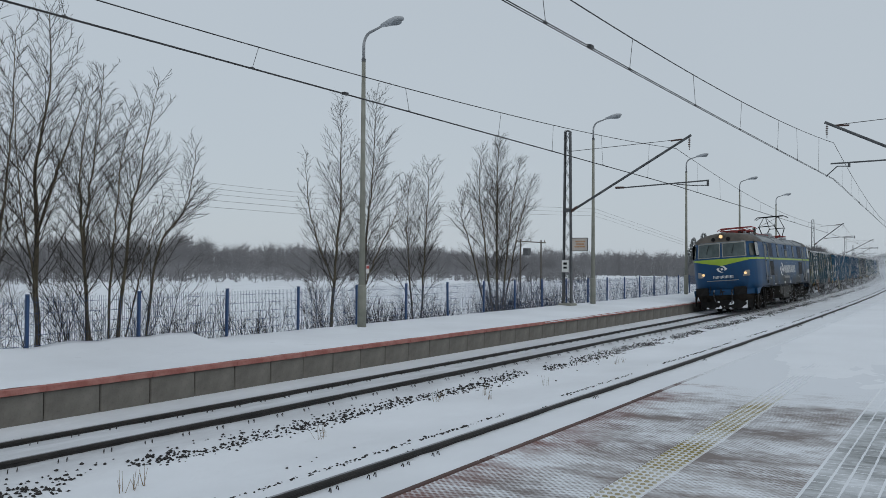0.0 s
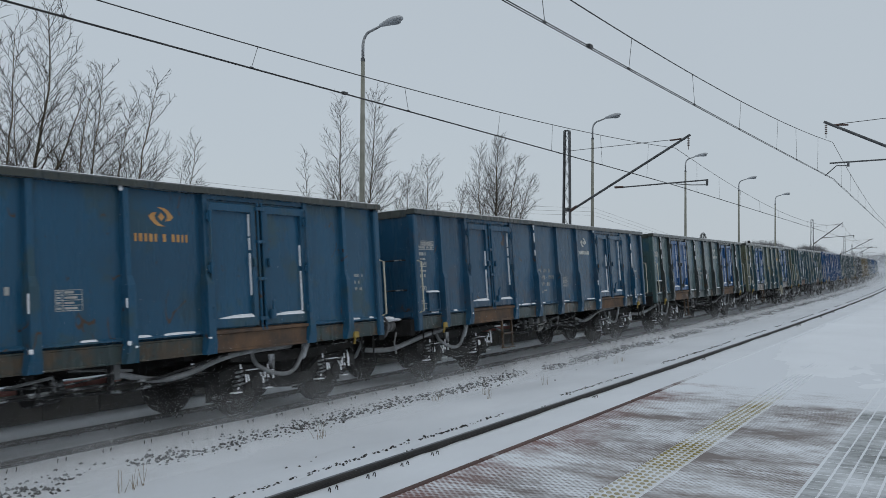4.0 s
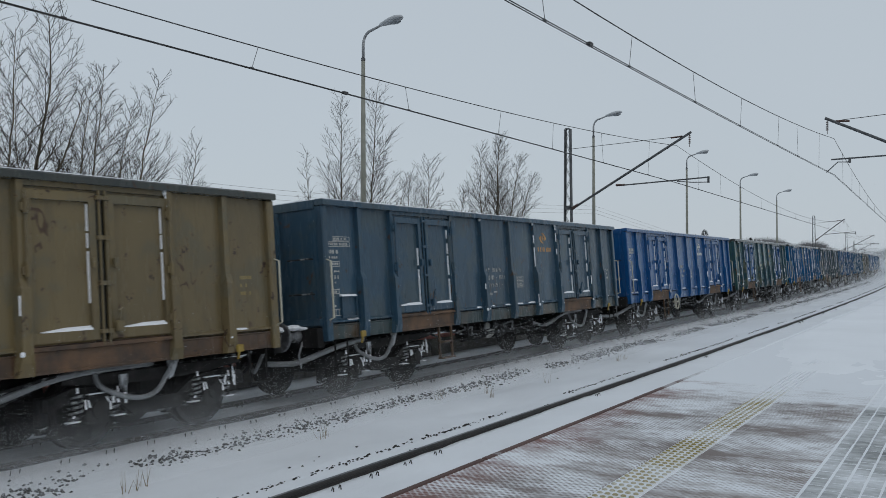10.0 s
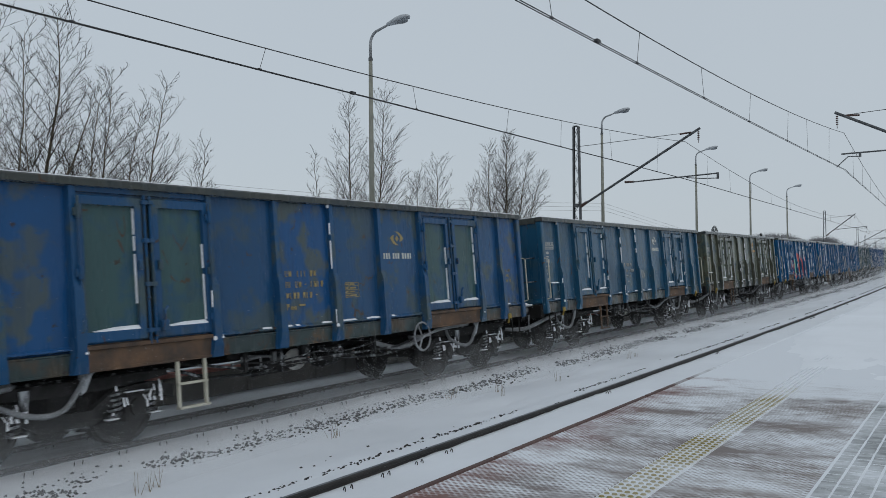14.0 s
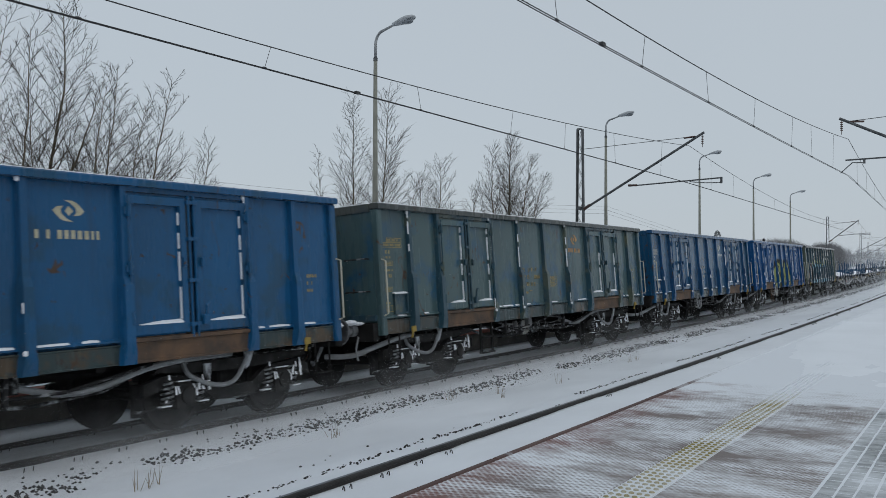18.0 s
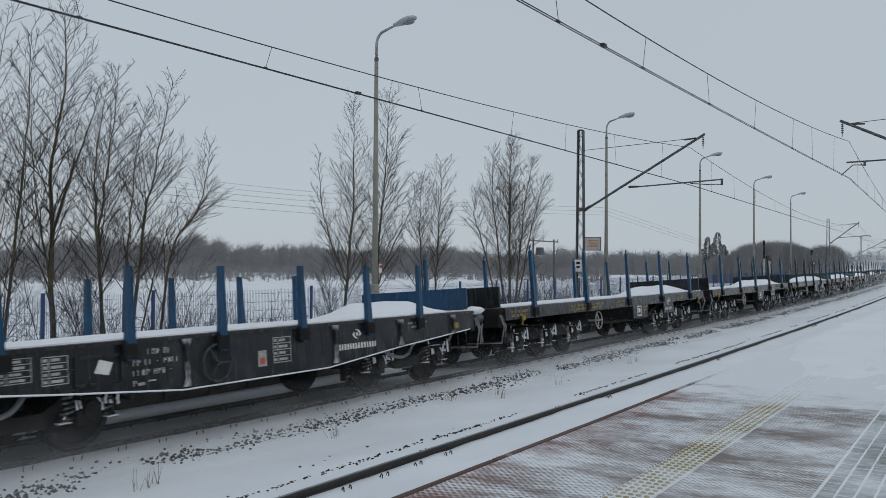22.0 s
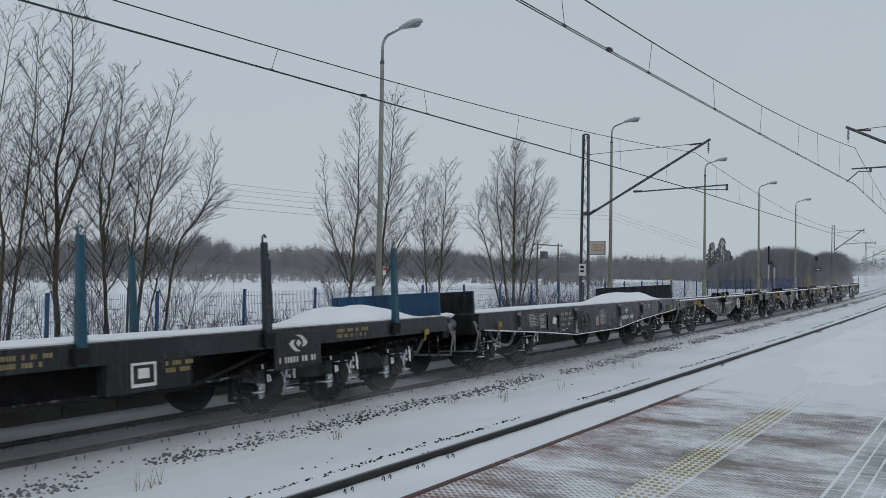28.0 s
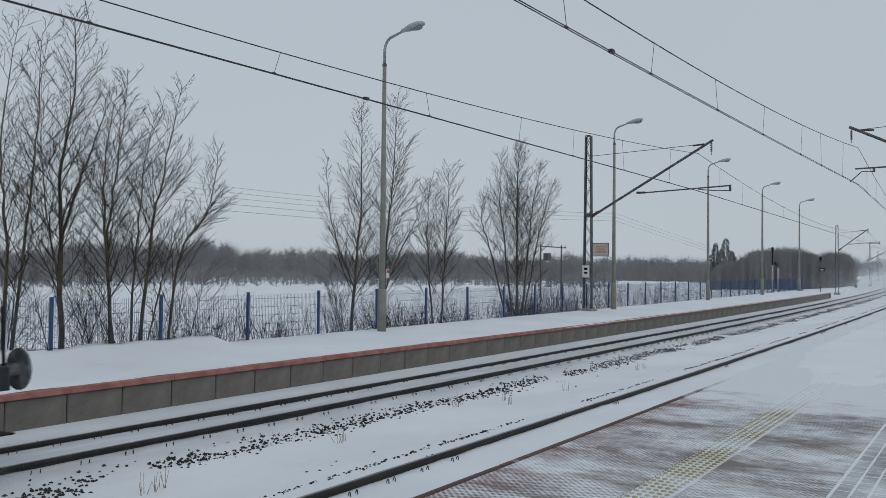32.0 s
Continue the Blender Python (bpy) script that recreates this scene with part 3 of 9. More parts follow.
lay_ground()
lay_track("track_far", RAILS_FAR, "far railway track with black rails in snow", 5.581, 0.6133)
lay_track("track_near", RAILS_NEAR, "near railway track with dark rails in snow", 5.3, 0.6133)
scatter_stones()
build_far_platform()
build_near_platform()


# ---- platform lamps ----
def build_lamp(s, first):
    lamp = thing("street_lamp", "tall platform lamp on a tapered pale concrete pole", "street lamp", "platform lamps", at=stand(s, 14.26, TOP_F))
    part("pole", Shape().tube([(0, 0, -0.6), (0, 0, 7.4)], [0.098, 0.052], 14), POLE, lamp, smooth=True)
    part("pole_foot", Shape().tube([(0, 0, -0.3), (0, 0, 1.2), (0, 0, 1.24)], [0.125, 0.12, 0.1], 14), POLE, lamp, smooth=True)
    part("collar", Shape().tube([(0, 0, 7.36), (0, 0, 7.44)], [0.06, 0.06], 12), MAST_STEEL, lamp)
    pts = [(0, 0, 7.4), (0, 0, 7.8)] + [(0, -0.3 * (1 - cos(a)), 7.8 + 0.36 * sin(a)) for a in (0.3, 0.6, 0.9, 1.2)] + [(0, -0.42, 8.2), (0, -0.62, 8.26)]
    part("bracket", Shape().tube(pts, [0.042] * 2 + [0.038] * 4 + [0.034, 0.03], 8), GALV, lamp, smooth=True)
    head = Shape()
    rings = []
    for u, w, b, t in [(0, 0.05, -0.05, 0.05), (0.1, 0.09, -0.06, 0.06), (0.3, 0.15, -0.08, 0.10), (0.5, 0.165, -0.06, 0.11), (0.66, 0.12, -0.03, 0.08), (0.72, 0.05, 0.0, 0.04)]:
        rings.append([(w * cos(q), -0.58 - u, 8.27 + 0.14 * u + (t if sin(q) > 0 else -b) * sin(q)) for q in [2 * pi * k / 12 for k in range(12)]])
    head.loft(rings)
    part("lamp_head", head, LAMP_GREY, lamp, "grey cobra-head luminaire", True)
    part("lens", Shape().ball((0, -1.05, 8.29), 0.19, 0.6, 1.15, 0.4), LAMP_GLASS, lamp, smooth=True)
    if first:
        part("pole_plate", Shape().box(-0.02, 0.12, -0.15, -0.14, 1.55, 1.78), WHITE, lamp, "small white plate")
        part("pole_mark", Shape().box(-0.01, 0.11, -0.155, -0.152, 1.68, 1.76), SIGN_RED, lamp, "red band")
    return lamp


SIGN_RED = surface("sign_red", (0.4, 0.05, 0.04), (0.5, 0.07, 0.05), 5, 0.6, bump=0)
for n_lamp, s_lamp in enumerate([18.93, 36.12, 51.54, 66.9, 83.6]):
    build_lamp(s_lamp, n_lamp == 0)


# ---- fence of blue posts and welded mesh ----
def build_fence():
    fence = thing("fence", "blue steel mesh fence along the back of the platform", "fence", kind="")
    post = Shape().slab(-0.03, 0.03, -0.03, 0.03, -0.6, 1.12, 0.006)
    post.box(-0.034, 0.034, -0.034, 0.034, 1.12, 1.14)
    me = post.mesh("post", FENCE_BLUE)
    net = Shape()
    for k in range(6):
        z = -0.02 + 0.2 * k
        for e in (0.012, -0.012):
            net.box(0.03, 2.47, -0.0025 + e, 0.0025 + e, z, z + 0.006)
    for i in range(1, 49):
        net.box(0.03 + 0.05 * i - 0.002, 0.03 + 0.05 * i + 0.002, -0.002, 0.002, -0.1, 1.08)
    mn = net.mesh("mesh_panel", FENCE_BLUE)
    for i in range(-6, 33):
        s = 9.437 + 2.5003 * i
        part("post", me, FENCE_BLUE, fence, at=stand(s, FENCE_D, 0.48) @ pose(0, 0, 0, random.uniform(-1, 1), random.uniform(-0.8, 0.8)))
        if i < 32:
            part("mesh_panel", mn, FENCE_BLUE, fence, at=stand(s, FENCE_D, 0.48))


build_fence()


# ---- catenary masts and wires ----
def lattice(sh_legs, sh_lace, z0, z1, w0, w1, gap):
    """Two channel legs joined by a zigzag of flats."""
    for side in (-1, 1):
        a, b = side * w0 / 2, side * w1 / 2

        def channel(c, z):
            u = side * 0.012
            return [(c - 2.5 * u, -gap - 0.01, z), (c + 2.5 * u, -gap - 0.01, z), (c + 2.5 * u, gap + 0.01, z), (c - 2.5 * u, gap + 0.01, z), (c - 2.5 * u, gap - 0.01, z), (c + 1.5 * u, gap - 0.01, z), (c + 1.5 * u, -gap + 0.01, z), (c - 2.5 * u, -gap + 0.01, z)]
        sh_legs[side > 0].loft([[(y, x, z) for x, y, z in channel(a, z0)], [(y, x, z) for x, y, z in channel(b, z1)]])
    n = 14
    for i in range(n):
        u, v = i / n, (i + 1) / n
        wa, wb = w0 + (w1 - w0) * u, w0 + (w1 - w0) * v
        sg = 1 if i % 2 else -1
        for dy in (-gap, gap):
            sh_lace.tube([(dy, sg * wa / 2, z0 + (z1 - z0) * u), (dy, -sg * wb / 2, z0 + (z1 - z0) * v)], 0.012, 4)


def build_mast(s, d, base, top, tip, reg, side, plates=False, drop=None):
    """A lattice mast with its cantilever. side: 1 reaches towards the eye's side, -1 away from it."""
    m = thing("catenary_mast", "dark steel lattice mast with cantilever arm over the track", "catenary mast", "overhead line masts", at=stand(s, d, base))
    h = top - base
    legs, lace = (Shape(), Shape()), Shape()
    lattice(legs, lace, 0.1, h, 0.36, 0.22, 0.07)
    for leg in legs:
        part("mast_leg", leg, MAST_STEEL, m)
    part("lacing", lace, MAST_STEEL, m)
    part("foundation", Shape().slab(-0.38, 0.38, -0.3, 0.3, -0.7, 0.14, 0.05), POLE, m, "concrete foot dusted with snow")
    part("head_plate", Shape().box(-0.14, 0.14, -0.09, 0.09, h, h + 0.03), MAST_STEEL, m)

    def q(dd, z, x=0.0):
        return (x, dd - d, z - base)
    tip_d, tip_z, foot_z = tip
    near = d - side * 0.1
    part("strut", Shape().tube([q(near, foot_z), q(tip_d - side * 0.05, tip_z + 0.03)], 0.05, 8), MAST_STEEL, m, "long sloping tube strut")
    part("strut_foot", Shape().tube([q(near, foot_z), q(near - side * 0.35, foot_z + 0.22)], 0.065, 8), INSULATOR, m, "dark ribbed insulator")
    part("top_stay", Shape().tube([q(near, top - 0.85), q(tip_d + side * 0.15, tip_z - 0.1)], 0.012, 5), WIRE, m)
    part("stay_insulator", Shape().tube([q(tip_d + side * 0.75, tip_z - 0.14), q(tip_d + side * 0.3, tip_z - 0.11)], 0.035, 8), INSULATOR, m)
    ins = Shape()
    for k in range(5):
        ins.disc(q(tip_d + side * 0.02, tip_z - 0.12 - 0.07 * k), (0, 0, 1), 0.045, 0.03, 10)
    ins.tube([q(tip_d + side * 0.02, tip_z), q(tip_d + side * 0.02, tip_z - 0.55)], 0.012, 5)
    part("hanging_insulator", ins, INSULATOR, m)
    a_d, a_z, b_d, b_z, wire_d = reg
    part("registration_tube", Shape().tube([q(a_d, a_z), q(b_d, b_z)], 0.028, 8), MAST_STEEL, m)
    part("registration_insulator", Shape().tube([q(a_d + side * 0.02, a_z + 0.03), q(a_d - side * 0.35, a_z + 0.02)], 0.045, 8), INSULATOR, m)
    b_d, low = (b_d, 0.22) if drop is None else (drop, 0.15)
    part("drop_bracket", Shape().box(-0.03, 0.03, b_d - d - 0.04, b_d - d + 0.04, b_z - base - low, b_z - base + 0.03), MAST_STEEL, m)
    part("steady_arm", Shape().tube([q(b_d, b_z - low + 0.03), q((b_d + wire_d) / 2, b_z - low + 0.05), q(wire_d, 5.42)], 0.018, 6), MAST_STEEL, m)
    if plates:
        part("warning_plate", Shape().box(-0.2, -0.19, -0.13, 0.17, 1.45, 1.95), WHITE, m, "small white plate with faded marks")
        part("plate_mark", Shape().box(-0.204, -0.2005, -0.06, 0.1, 1.6, 1.68).box(-0.204, -0.2005, -0.06, 0.1, 1.76, 1.86), BLACK, m)
        part("step_plate", Shape().box(-0.2, 0.2, -0.1, 0.1, 4.0, 4.14), MAST_STEEL, m)
        part("notice_board", Shape().slab(-0.1, -0.075, -0.93, -0.25, 2.36, 2.87, 0.004), NOTICE, m, "whitish notice board with orange lettering")
        part("notice_frame", Shape().box(-0.11, -0.07, -0.955, -0.93, 2.335, 2.895).box(-0.11, -0.07, -0.25, -0.225, 2.335, 2.895).box(-0.11, -0.07, -0.93, -0.25, 2.87, 2.895).box(-0.11, -0.07, -0.93, -0.25, 2.335, 2.36), MAST_STEEL, m)
        mk = Shape()
        for r in range(3):
            y = -0.83 + 0.05 * (r % 2)
            while y < -0.42:
                w = random.uniform(0.05, 0.12)
                mk.box(-0.104, -0.1005, y, y + w, 2.71 - 0.11 * r, 2.77 - 0.11 * r)
                y += w + 0.03
        part("board_lettering", mk, NOTICE_INK, m)
    return m


NOTICE = surface("notice_board", (0.44, 0.40, 0.36), (0.52, 0.48, 0.44), 4, 0.7, bump=0)
NOTICE_INK = surface("notice_ink", (0.42, 0.2, 0.08), (0.48, 0.26, 0.12), 4, 0.7, bump=0)
build_mast(33.9, 14.55, 0.45, 7.86, (9.4, 7.3, 4.43), (12.42, 5.36, 8.7, 5.52, 9.92), 1, True)
build_mast(105, 13.45, -0.2, 7.4, (10.35, 6.95, 4.6), (12.3, 5.3, 9.2, 5.55, 10.35), 1)
build_mast(172, 13.9, -0.2, 7.5, (9.42, 7.0, 4.6), (12.3, 5.3, 8.72, 5.55, 9.92), 1)
build_mast(240, 13.9, -0.2, 7.5, (9.42, 7.0, 4.6), (12.3, 5.3, 8.72, 5.55, 9.92), 1)
build_mast(33.4, -0.7, TOP_N, 8.35, (4.4, 7.34, 4.8), (1.6, 5.92, 4.26, 5.87, 4.42), -1, False, 3.66)
build_mast(105, -0.7, TOP_N, 8.2, (4.5, 7.42, 4.5), (1.6, 5.75, 5.25, 5.8, 4.4), -1)


def hang_wires(d_mid, d_arm, d_next, z_top, low, bottom, droppers, label):
    t = thing("overhead_wire", label, "overhead wire")
    ends = [-33.9, 33.9, 105, 172, 240, 310, 400]

    def lateral(s):
        for i, (a, b) in enumerate(zip(ends, ends[1:])):
            if a <= s <= b:
                u = (s - a) / (b - a)
                p, q = (d_mid if i == 0 else d_next, d_arm) if i % 2 == 0 else (d_arm, d_next)
                if i == 0:
                    return p + (q - p) * max(0.0, (s - 8) / (b - 8)) ** 1.6
                return p + (q - p) * u + (b - a) ** 2 * CURVE / 2 * u * (1 - u)
        return d_arm

    def carrier(s):
        if s <= 33.9:
            reach = 33.9 - bottom if s > bottom else bottom + 33.9
            return low + (z_top - low) * ((s - bottom) / reach) ** 2
        for a, b in zip(ends, ends[1:]):
            if a <= s <= b:
                return 5.72 + (z_top - 5.72) * ((s - (a + b) / 2) / ((b - a) / 2)) ** 2
        return z_top
    ss = span(-33.9, 33.9, 1.1) + span(35, 105, 2) + span(107, 400, 5)
    part("carrier_wire", Shape().tube([at(s, lateral(s), carrier(s)) for s in ss], 0.010, 5), WIRE, t)
    for e in (-0.022, 0.022):
        part("contact_wire", Shape().tube([at(s, lateral(s) + e, 5.36) for s in ss], 0.008, 5), WIRE, t)
    for s in droppers:
        skew = random.uniform(-0.2, 0.2)
        part("dropper", Shape().tube([at(s, lateral(s), 5.375), at(s + skew, lateral(s), carrier(s) - 0.005)], 0.0045, 4).disc(at(s, lateral(s), 5.37), (1, 0, 0), 0.018, 0.07, 6), WIRE, t)
    part("wire_clamp", Shape().box(-0.06, 0.06, -0.03, 0.03, -0.02, 0.03), WIRE, t, at=stand(12.6 if low < 5.8 else 11.65, lateral(12.6), 5.365))


rest_drop = [37.5, 42, 47, 53, 60, 67, 75, 82, 89, 95, 100, 110, 117, 125, 133, 141, 149, 157, 165]
hang_wires(9.95, 9.94, 10.35, 6.84, 5.70, 5.0, [-8, -2, 2.6, 6.78, 10.17, 14.73, 18.68, 21.9, 25.8, 30.3] + rest_drop, "double contact wire and carrier wire over the far track")
hang_wires(4.77, 4.22, 5.1, 6.68, 5.87, 10.0, [-6, -1, 4, 7.0, 10.17, 13.3, 16.96, 20.5, 24.54, 27.31, 30.79] + rest_drop, "double contact wire and carrier wire over the near track")


# ---- bare trees ----
def along(pts, u):
    """Point of a smooth line through a few guide points."""
    n = len(pts) - 1
    i = min(int(u * n), n - 1)
    f = u * n - i
    p = [pts[max(i - 1, 0)], pts[i], pts[i + 1], pts[min(i + 2, n)]]
    return 0.5 * (2 * p[1] + (p[2] - p[0]) * f + (2 * p[0] - 5 * p[1] + 4 * p[2] - p[3]) * f * f + (3 * p[1] - p[0] - 3 * p[2] + p[3]) * f ** 3)


def sprout(twigs, start, aim, size, r, rnd, level):
    """A fairly straight branch that bends upwards and carries finer ones in turn."""
    n = (5, 3, 1)[level]
    pts, c, b = [start.copy()], start.copy(), aim.copy()
    for j in range(n):
        c = c + b * size / n
        pts.append(c.copy())
        b = (b + Vector((rnd.uniform(-0.07, 0.07), rnd.uniform(-0.07, 0.07), (0.035, 0.02, 0.0)[level]))).normalized()
    end = (0.0028, 0.0022, 0.0018)[level]
    twigs.tube(pts, [max(end, r + (end - r) * (j / n)) for j in range(n + 1)], 4 if level == 0 else 3, False)
    if level == 2:
        return
    kids = int(size / (0.135, 0.115)[level]) + 1
    flip = rnd.choice((-1, 1))
    for k in range(kids):
        v = 0.18 + 0.8 * (k + rnd.random()) / kids
        i = min(int(v * n), n - 1)
        o = pts[i].lerp(pts[i + 1], v * n - i)
        dirn = (pts[i + 1] - pts[i]).normalized()
        flip = -flip
        across = dirn.cross(Vector((rnd.uniform(-0.6, 0.6), rnd.uniform(-0.6, 0.6), 1))).normalized() * flip
        e = (dirn + across * rnd.uniform(0.5, 0.95) + Vector((0, 0, rnd.uniform(-0.05, 0.16)))).normalized()
        ln = size * (0.5 - 0.3 * v) * rnd.uniform(0.6, 1.25) if level == 0 else size * rnd.uniform(0.25, 0.5)
        sprout(twigs, o, e, max(0.1, ln), (0.0048, 0.003)[level], rnd, level + 1)


def grow(wood, twigs, guide, r0, rnd, bushy=1.0, spread=1.0, clear=0.16):
    n = 18
    height = guide[-1].z - guide[0].z
    pts = [along(guide, i / n) + Vector((rnd.uniform(-0.02, 0.02), rnd.uniform(-0.03, 0.03), 0)) for i in range(n + 1)]
    rad = [r0 * (1 - i / n) ** 1.1 + 0.005 for i in range(n + 1)]
    wood.tube(pts, [0.72 * r for r in rad], 7)
    count = int(7.4 * height * bushy ** 0.6)
    turn = rnd.uniform(0, 6.28)
    for k in range(count):
        u = clear + (0.985 - clear) * ((k + rnd.random()) / count) ** 0.9
        i = min(int(u * n), n - 1)
        q = pts[i].lerp(pts[i + 1], u * n - i)
        stem = (pts[i + 1] - pts[i]).normalized()
        turn += 2.4 + rnd.uniform(-0.5, 0.5)
        b = (stem * rnd.uniform(0.95, 1.5) + Vector((cos(turn), 0.9 * sin(turn), 0.12))).normalized()
        reach = height * spread * (0.25 * (1 - u) ** 0.8 + 0.06) * rnd.uniform(0.45, 1.15)
        sprout(twigs, q, b, reach, max(0.005, min(0.011, rad[i] * 0.26)), rnd, 0)


def plant_tree(name, s, d, stems, seed, label, bushy=1.0, spread=1.0):
    """Stems are a radius and a few guide points (place along the line, height, depth)."""
    rnd = random.Random(seed)
    base = ground_z(s, d) - 0.1
    t = thing(name, label, "tree", "trees behind the fence", at=stand(s, d, base))
    wood, twigs = Shape(), Shape()
    for r, guide in stems:
        pts = [Vector((g[0] - s, (g[2] if len(g) > 2 else 0.0), (g[1] - base))) for g in guide]
        pts[0].z = 0.0 if guide[0][1] < 1 else pts[0].z
        grow(wood, twigs, pts, r, rnd, bushy, spread, 0.16 if guide[0][1] < 1 else 0.05)
    for k in range(3):
        a = rnd.uniform(0, 6.28)
        sprout(twigs, Vector((0.25 * cos(a), 0.25 * sin(a), 0)), Vector((0.45 * cos(a), 0.4 * sin(a), 1)).normalized(), rnd.uniform(1.2, 2.8), 0.011, rnd, 0)
    part("trunk", wood, BARK, t, smooth=True)
    part("crown", twigs, TWIG, t, "leafless branches and fine twigs")
    return t


BARE = "leafless multi-stemmed winter tree behind the mesh fence"
plant_tree("bare_tree", 9.3, 16.2, [(0.06, [(9.3, 0.3), (9.35, 2.6), (9.2, 4.5), (9.5, 7.0)]), (0.05, [(9.4, 0.3), (9.75, 3.0), (9.95, 5.0), (10.0, 6.9)])], 1, BARE, 0.5)
plant_tree("bare_tree", 10.64, 16.3, [(0.085, [(10.64, 0.3), (10.57, 2.58), (10.54, 4.2), (10.84, 6.0), (10.8, 7.5)]), (0.05, [(10.55, 2.6), (11.02, 3.95, 0.1), (11.55, 5.1, 0.2), (11.9, 6.1, 0.2)]), (0.04, [(10.7, 0.3), (10.35, 2.2, -0.2), (10.0, 3.6, -0.3), (9.9, 5.4, -0.3)])], 3, BARE, 0.8)
plant_tree("bare_tree", 12.05, 16.5, [(0.055, [(12.02, 0.3), (11.8, 2.6), (11.72, 4.4), (12.0, 6.1)]), (0.06, [(12.1, 0.3), (11.9, 2.6, 0.1), (12.2, 4.5, 0.2), (12.45, 6.6, 0.2)]), (0.04, [(12.44, 0.3), (12.51, 2.6, -0.1), (12.6, 4.3, -0.2), (12.85, 5.7, -0.2)])], 4, BARE, 0.72)
plant_tree("bare_tree", 12.6, 16.4, [(0.065, [(12.6, 0.3), (12.89, 2.8), (13.24, 4.4), (13.76, 6.6)]), (0.03, [(12.7, 0.3), (13.15, 1.6), (13.55, 2.8), (13.95, 3.9)])], 5, BARE, 0.85)
plant_tree("bare_tree", 13.63, 16.7, [(0.05, [(13.63, 0.3), (14.02, 2.5), (14.85, 3.6), (15.2, 5.25)])], 6, BARE, 1.0)
plant_tree("bare_tree", 20.95, 17.0, [(0.08, [(20.95, 0.1), (21.23, 2.22), (21.46, 4.68), (21.4, 7.3)]), (0.035, [(21.15, 1.6), (20.6, 2.9, 0.2), (20.2, 4.2, 0.3), (20.15, 5.6, 0.3)])], 7, BARE, 1.35, 0.95)
plant_tree("bare_tree", 22.95, 17.2, [(0.07, [(22.95, 0.1), (23.1, 2.9), (23.46, 5.2), (23.63, 7.9)]), (0.04, [(23.05, 1.5), (23.9, 2.8), (24.9, 4.0), (25.6, 5.4)])], 8, BARE, 1.3, 0.95)
plant_tree("bare_tree", 26.4, 17.2, [(0.06, [(26.49, 0.1), (26.7, 2.24), (26.91, 4.25), (27.0, 5.95)]), (0.045, [(26.1, 0.1), (25.68, 2.2), (25.55, 3.7), (25.75, 5.3)])], 10, BARE, 1.1, 1.15)
plant_tree("bare_tree", 32.2, 17.0, [(0.08, [(32.24, 0.1), (32.13, 3.1), (32.1, 5.5), (32.4, 7.6)]), (0.06, [(31.85, 0.1), (31.07, 3.1), (30.61, 5.0), (30.75, 6.9)]), (0.06, [(32.5, 0.1), (33.2, 3.1), (33.7, 5.4), (34.5, 6.9)]), (0.05, [(32.6, 0.1), (33.9, 3.1), (34.9, 5.0), (35.6, 6.1)]), (0.05, [(31.4, 0.1), (29.95, 2.8), (29.15, 4.1), (29.4, 5.1)]), (0.05, [(32.0, 0.1), (31.6, 3.3, -0.3), (31.4, 5.3, -0.4), (31.5, 7.2, -0.4)])], 11, BARE, 1.05, 0.85)


def plant_shrub(s, d, h, w, seed):
    rnd = random.Random(seed)
    t = thing("shrub", "low leafless shrub in the snow", "shrub", "shrubs", at=stand(s, d, ground_z(s, d) - 0.05))
    sh = Shape()
    for k in range(20):
        a, r = rnd.uniform(0, 6.283), rnd.random() ** 0.5
        p = Vector((w * 0.35 * r * cos(a), w * 0.35 * r * sin(a), 0))
        e = Vector((cos(a) * rnd.uniform(0.1, 0.8), sin(a) * rnd.uniform(0.1, 0.8), 1)).normalized()
        ln = h * rnd.uniform(0.5, 1.05)
        q = p + e * ln * 0.55
        z = q + (e + Vector((rnd.uniform(-0.3, 0.3), rnd.uniform(-0.3, 0.3), 0.3))).normalized() * ln * 0.5
        sh.tube([p, q, z], [0.007, 0.005, 0.002], 3, False)
        for j in range(7):
            o = p.lerp(q, rnd.random()) if j < 3 else q.lerp(z, rnd.random())
            g = (e + Vector((rnd.uniform(-0.9, 0.9), rnd.uniform(-0.9, 0.9), rnd.uniform(-0.2, 0.6)))).normalized()
            sh.tube([o, o + g * ln * rnd.uniform(0.15, 0.4)], [0.004, 0.0018], 3, False)
    part("stem_clump", sh, TWIG, t)


rs = random.Random(21)
for i in range(30):
    s = 7.5 + i * 1.02 + rs.uniform(-0.4, 0.4)
    if 14.3 < s < 15.6 or 18.3 < s < 19.3:
        continue
    plant_shrub(s, rs.uniform(15.4, 17.5), rs.uniform(0.7, 1.5), rs.uniform(0.8, 1.5), 100 + i)
for i in range(30):
    s = rs.uniform(17, 40)
    plant_shrub(s, rs.uniform(17.5, 26), rs.uniform(0.8, 1.8), rs.uniform(0.9, 1.8), 300 + i)
for i in range(30):
    s = rs.uniform(34, 90)
    plant_shrub(s, 16 + (s - 30) * rs.uniform(0.05, 0.5), rs.uniform(1.2, 2.4), rs.uniform(1.2, 2.2), 200 + i)


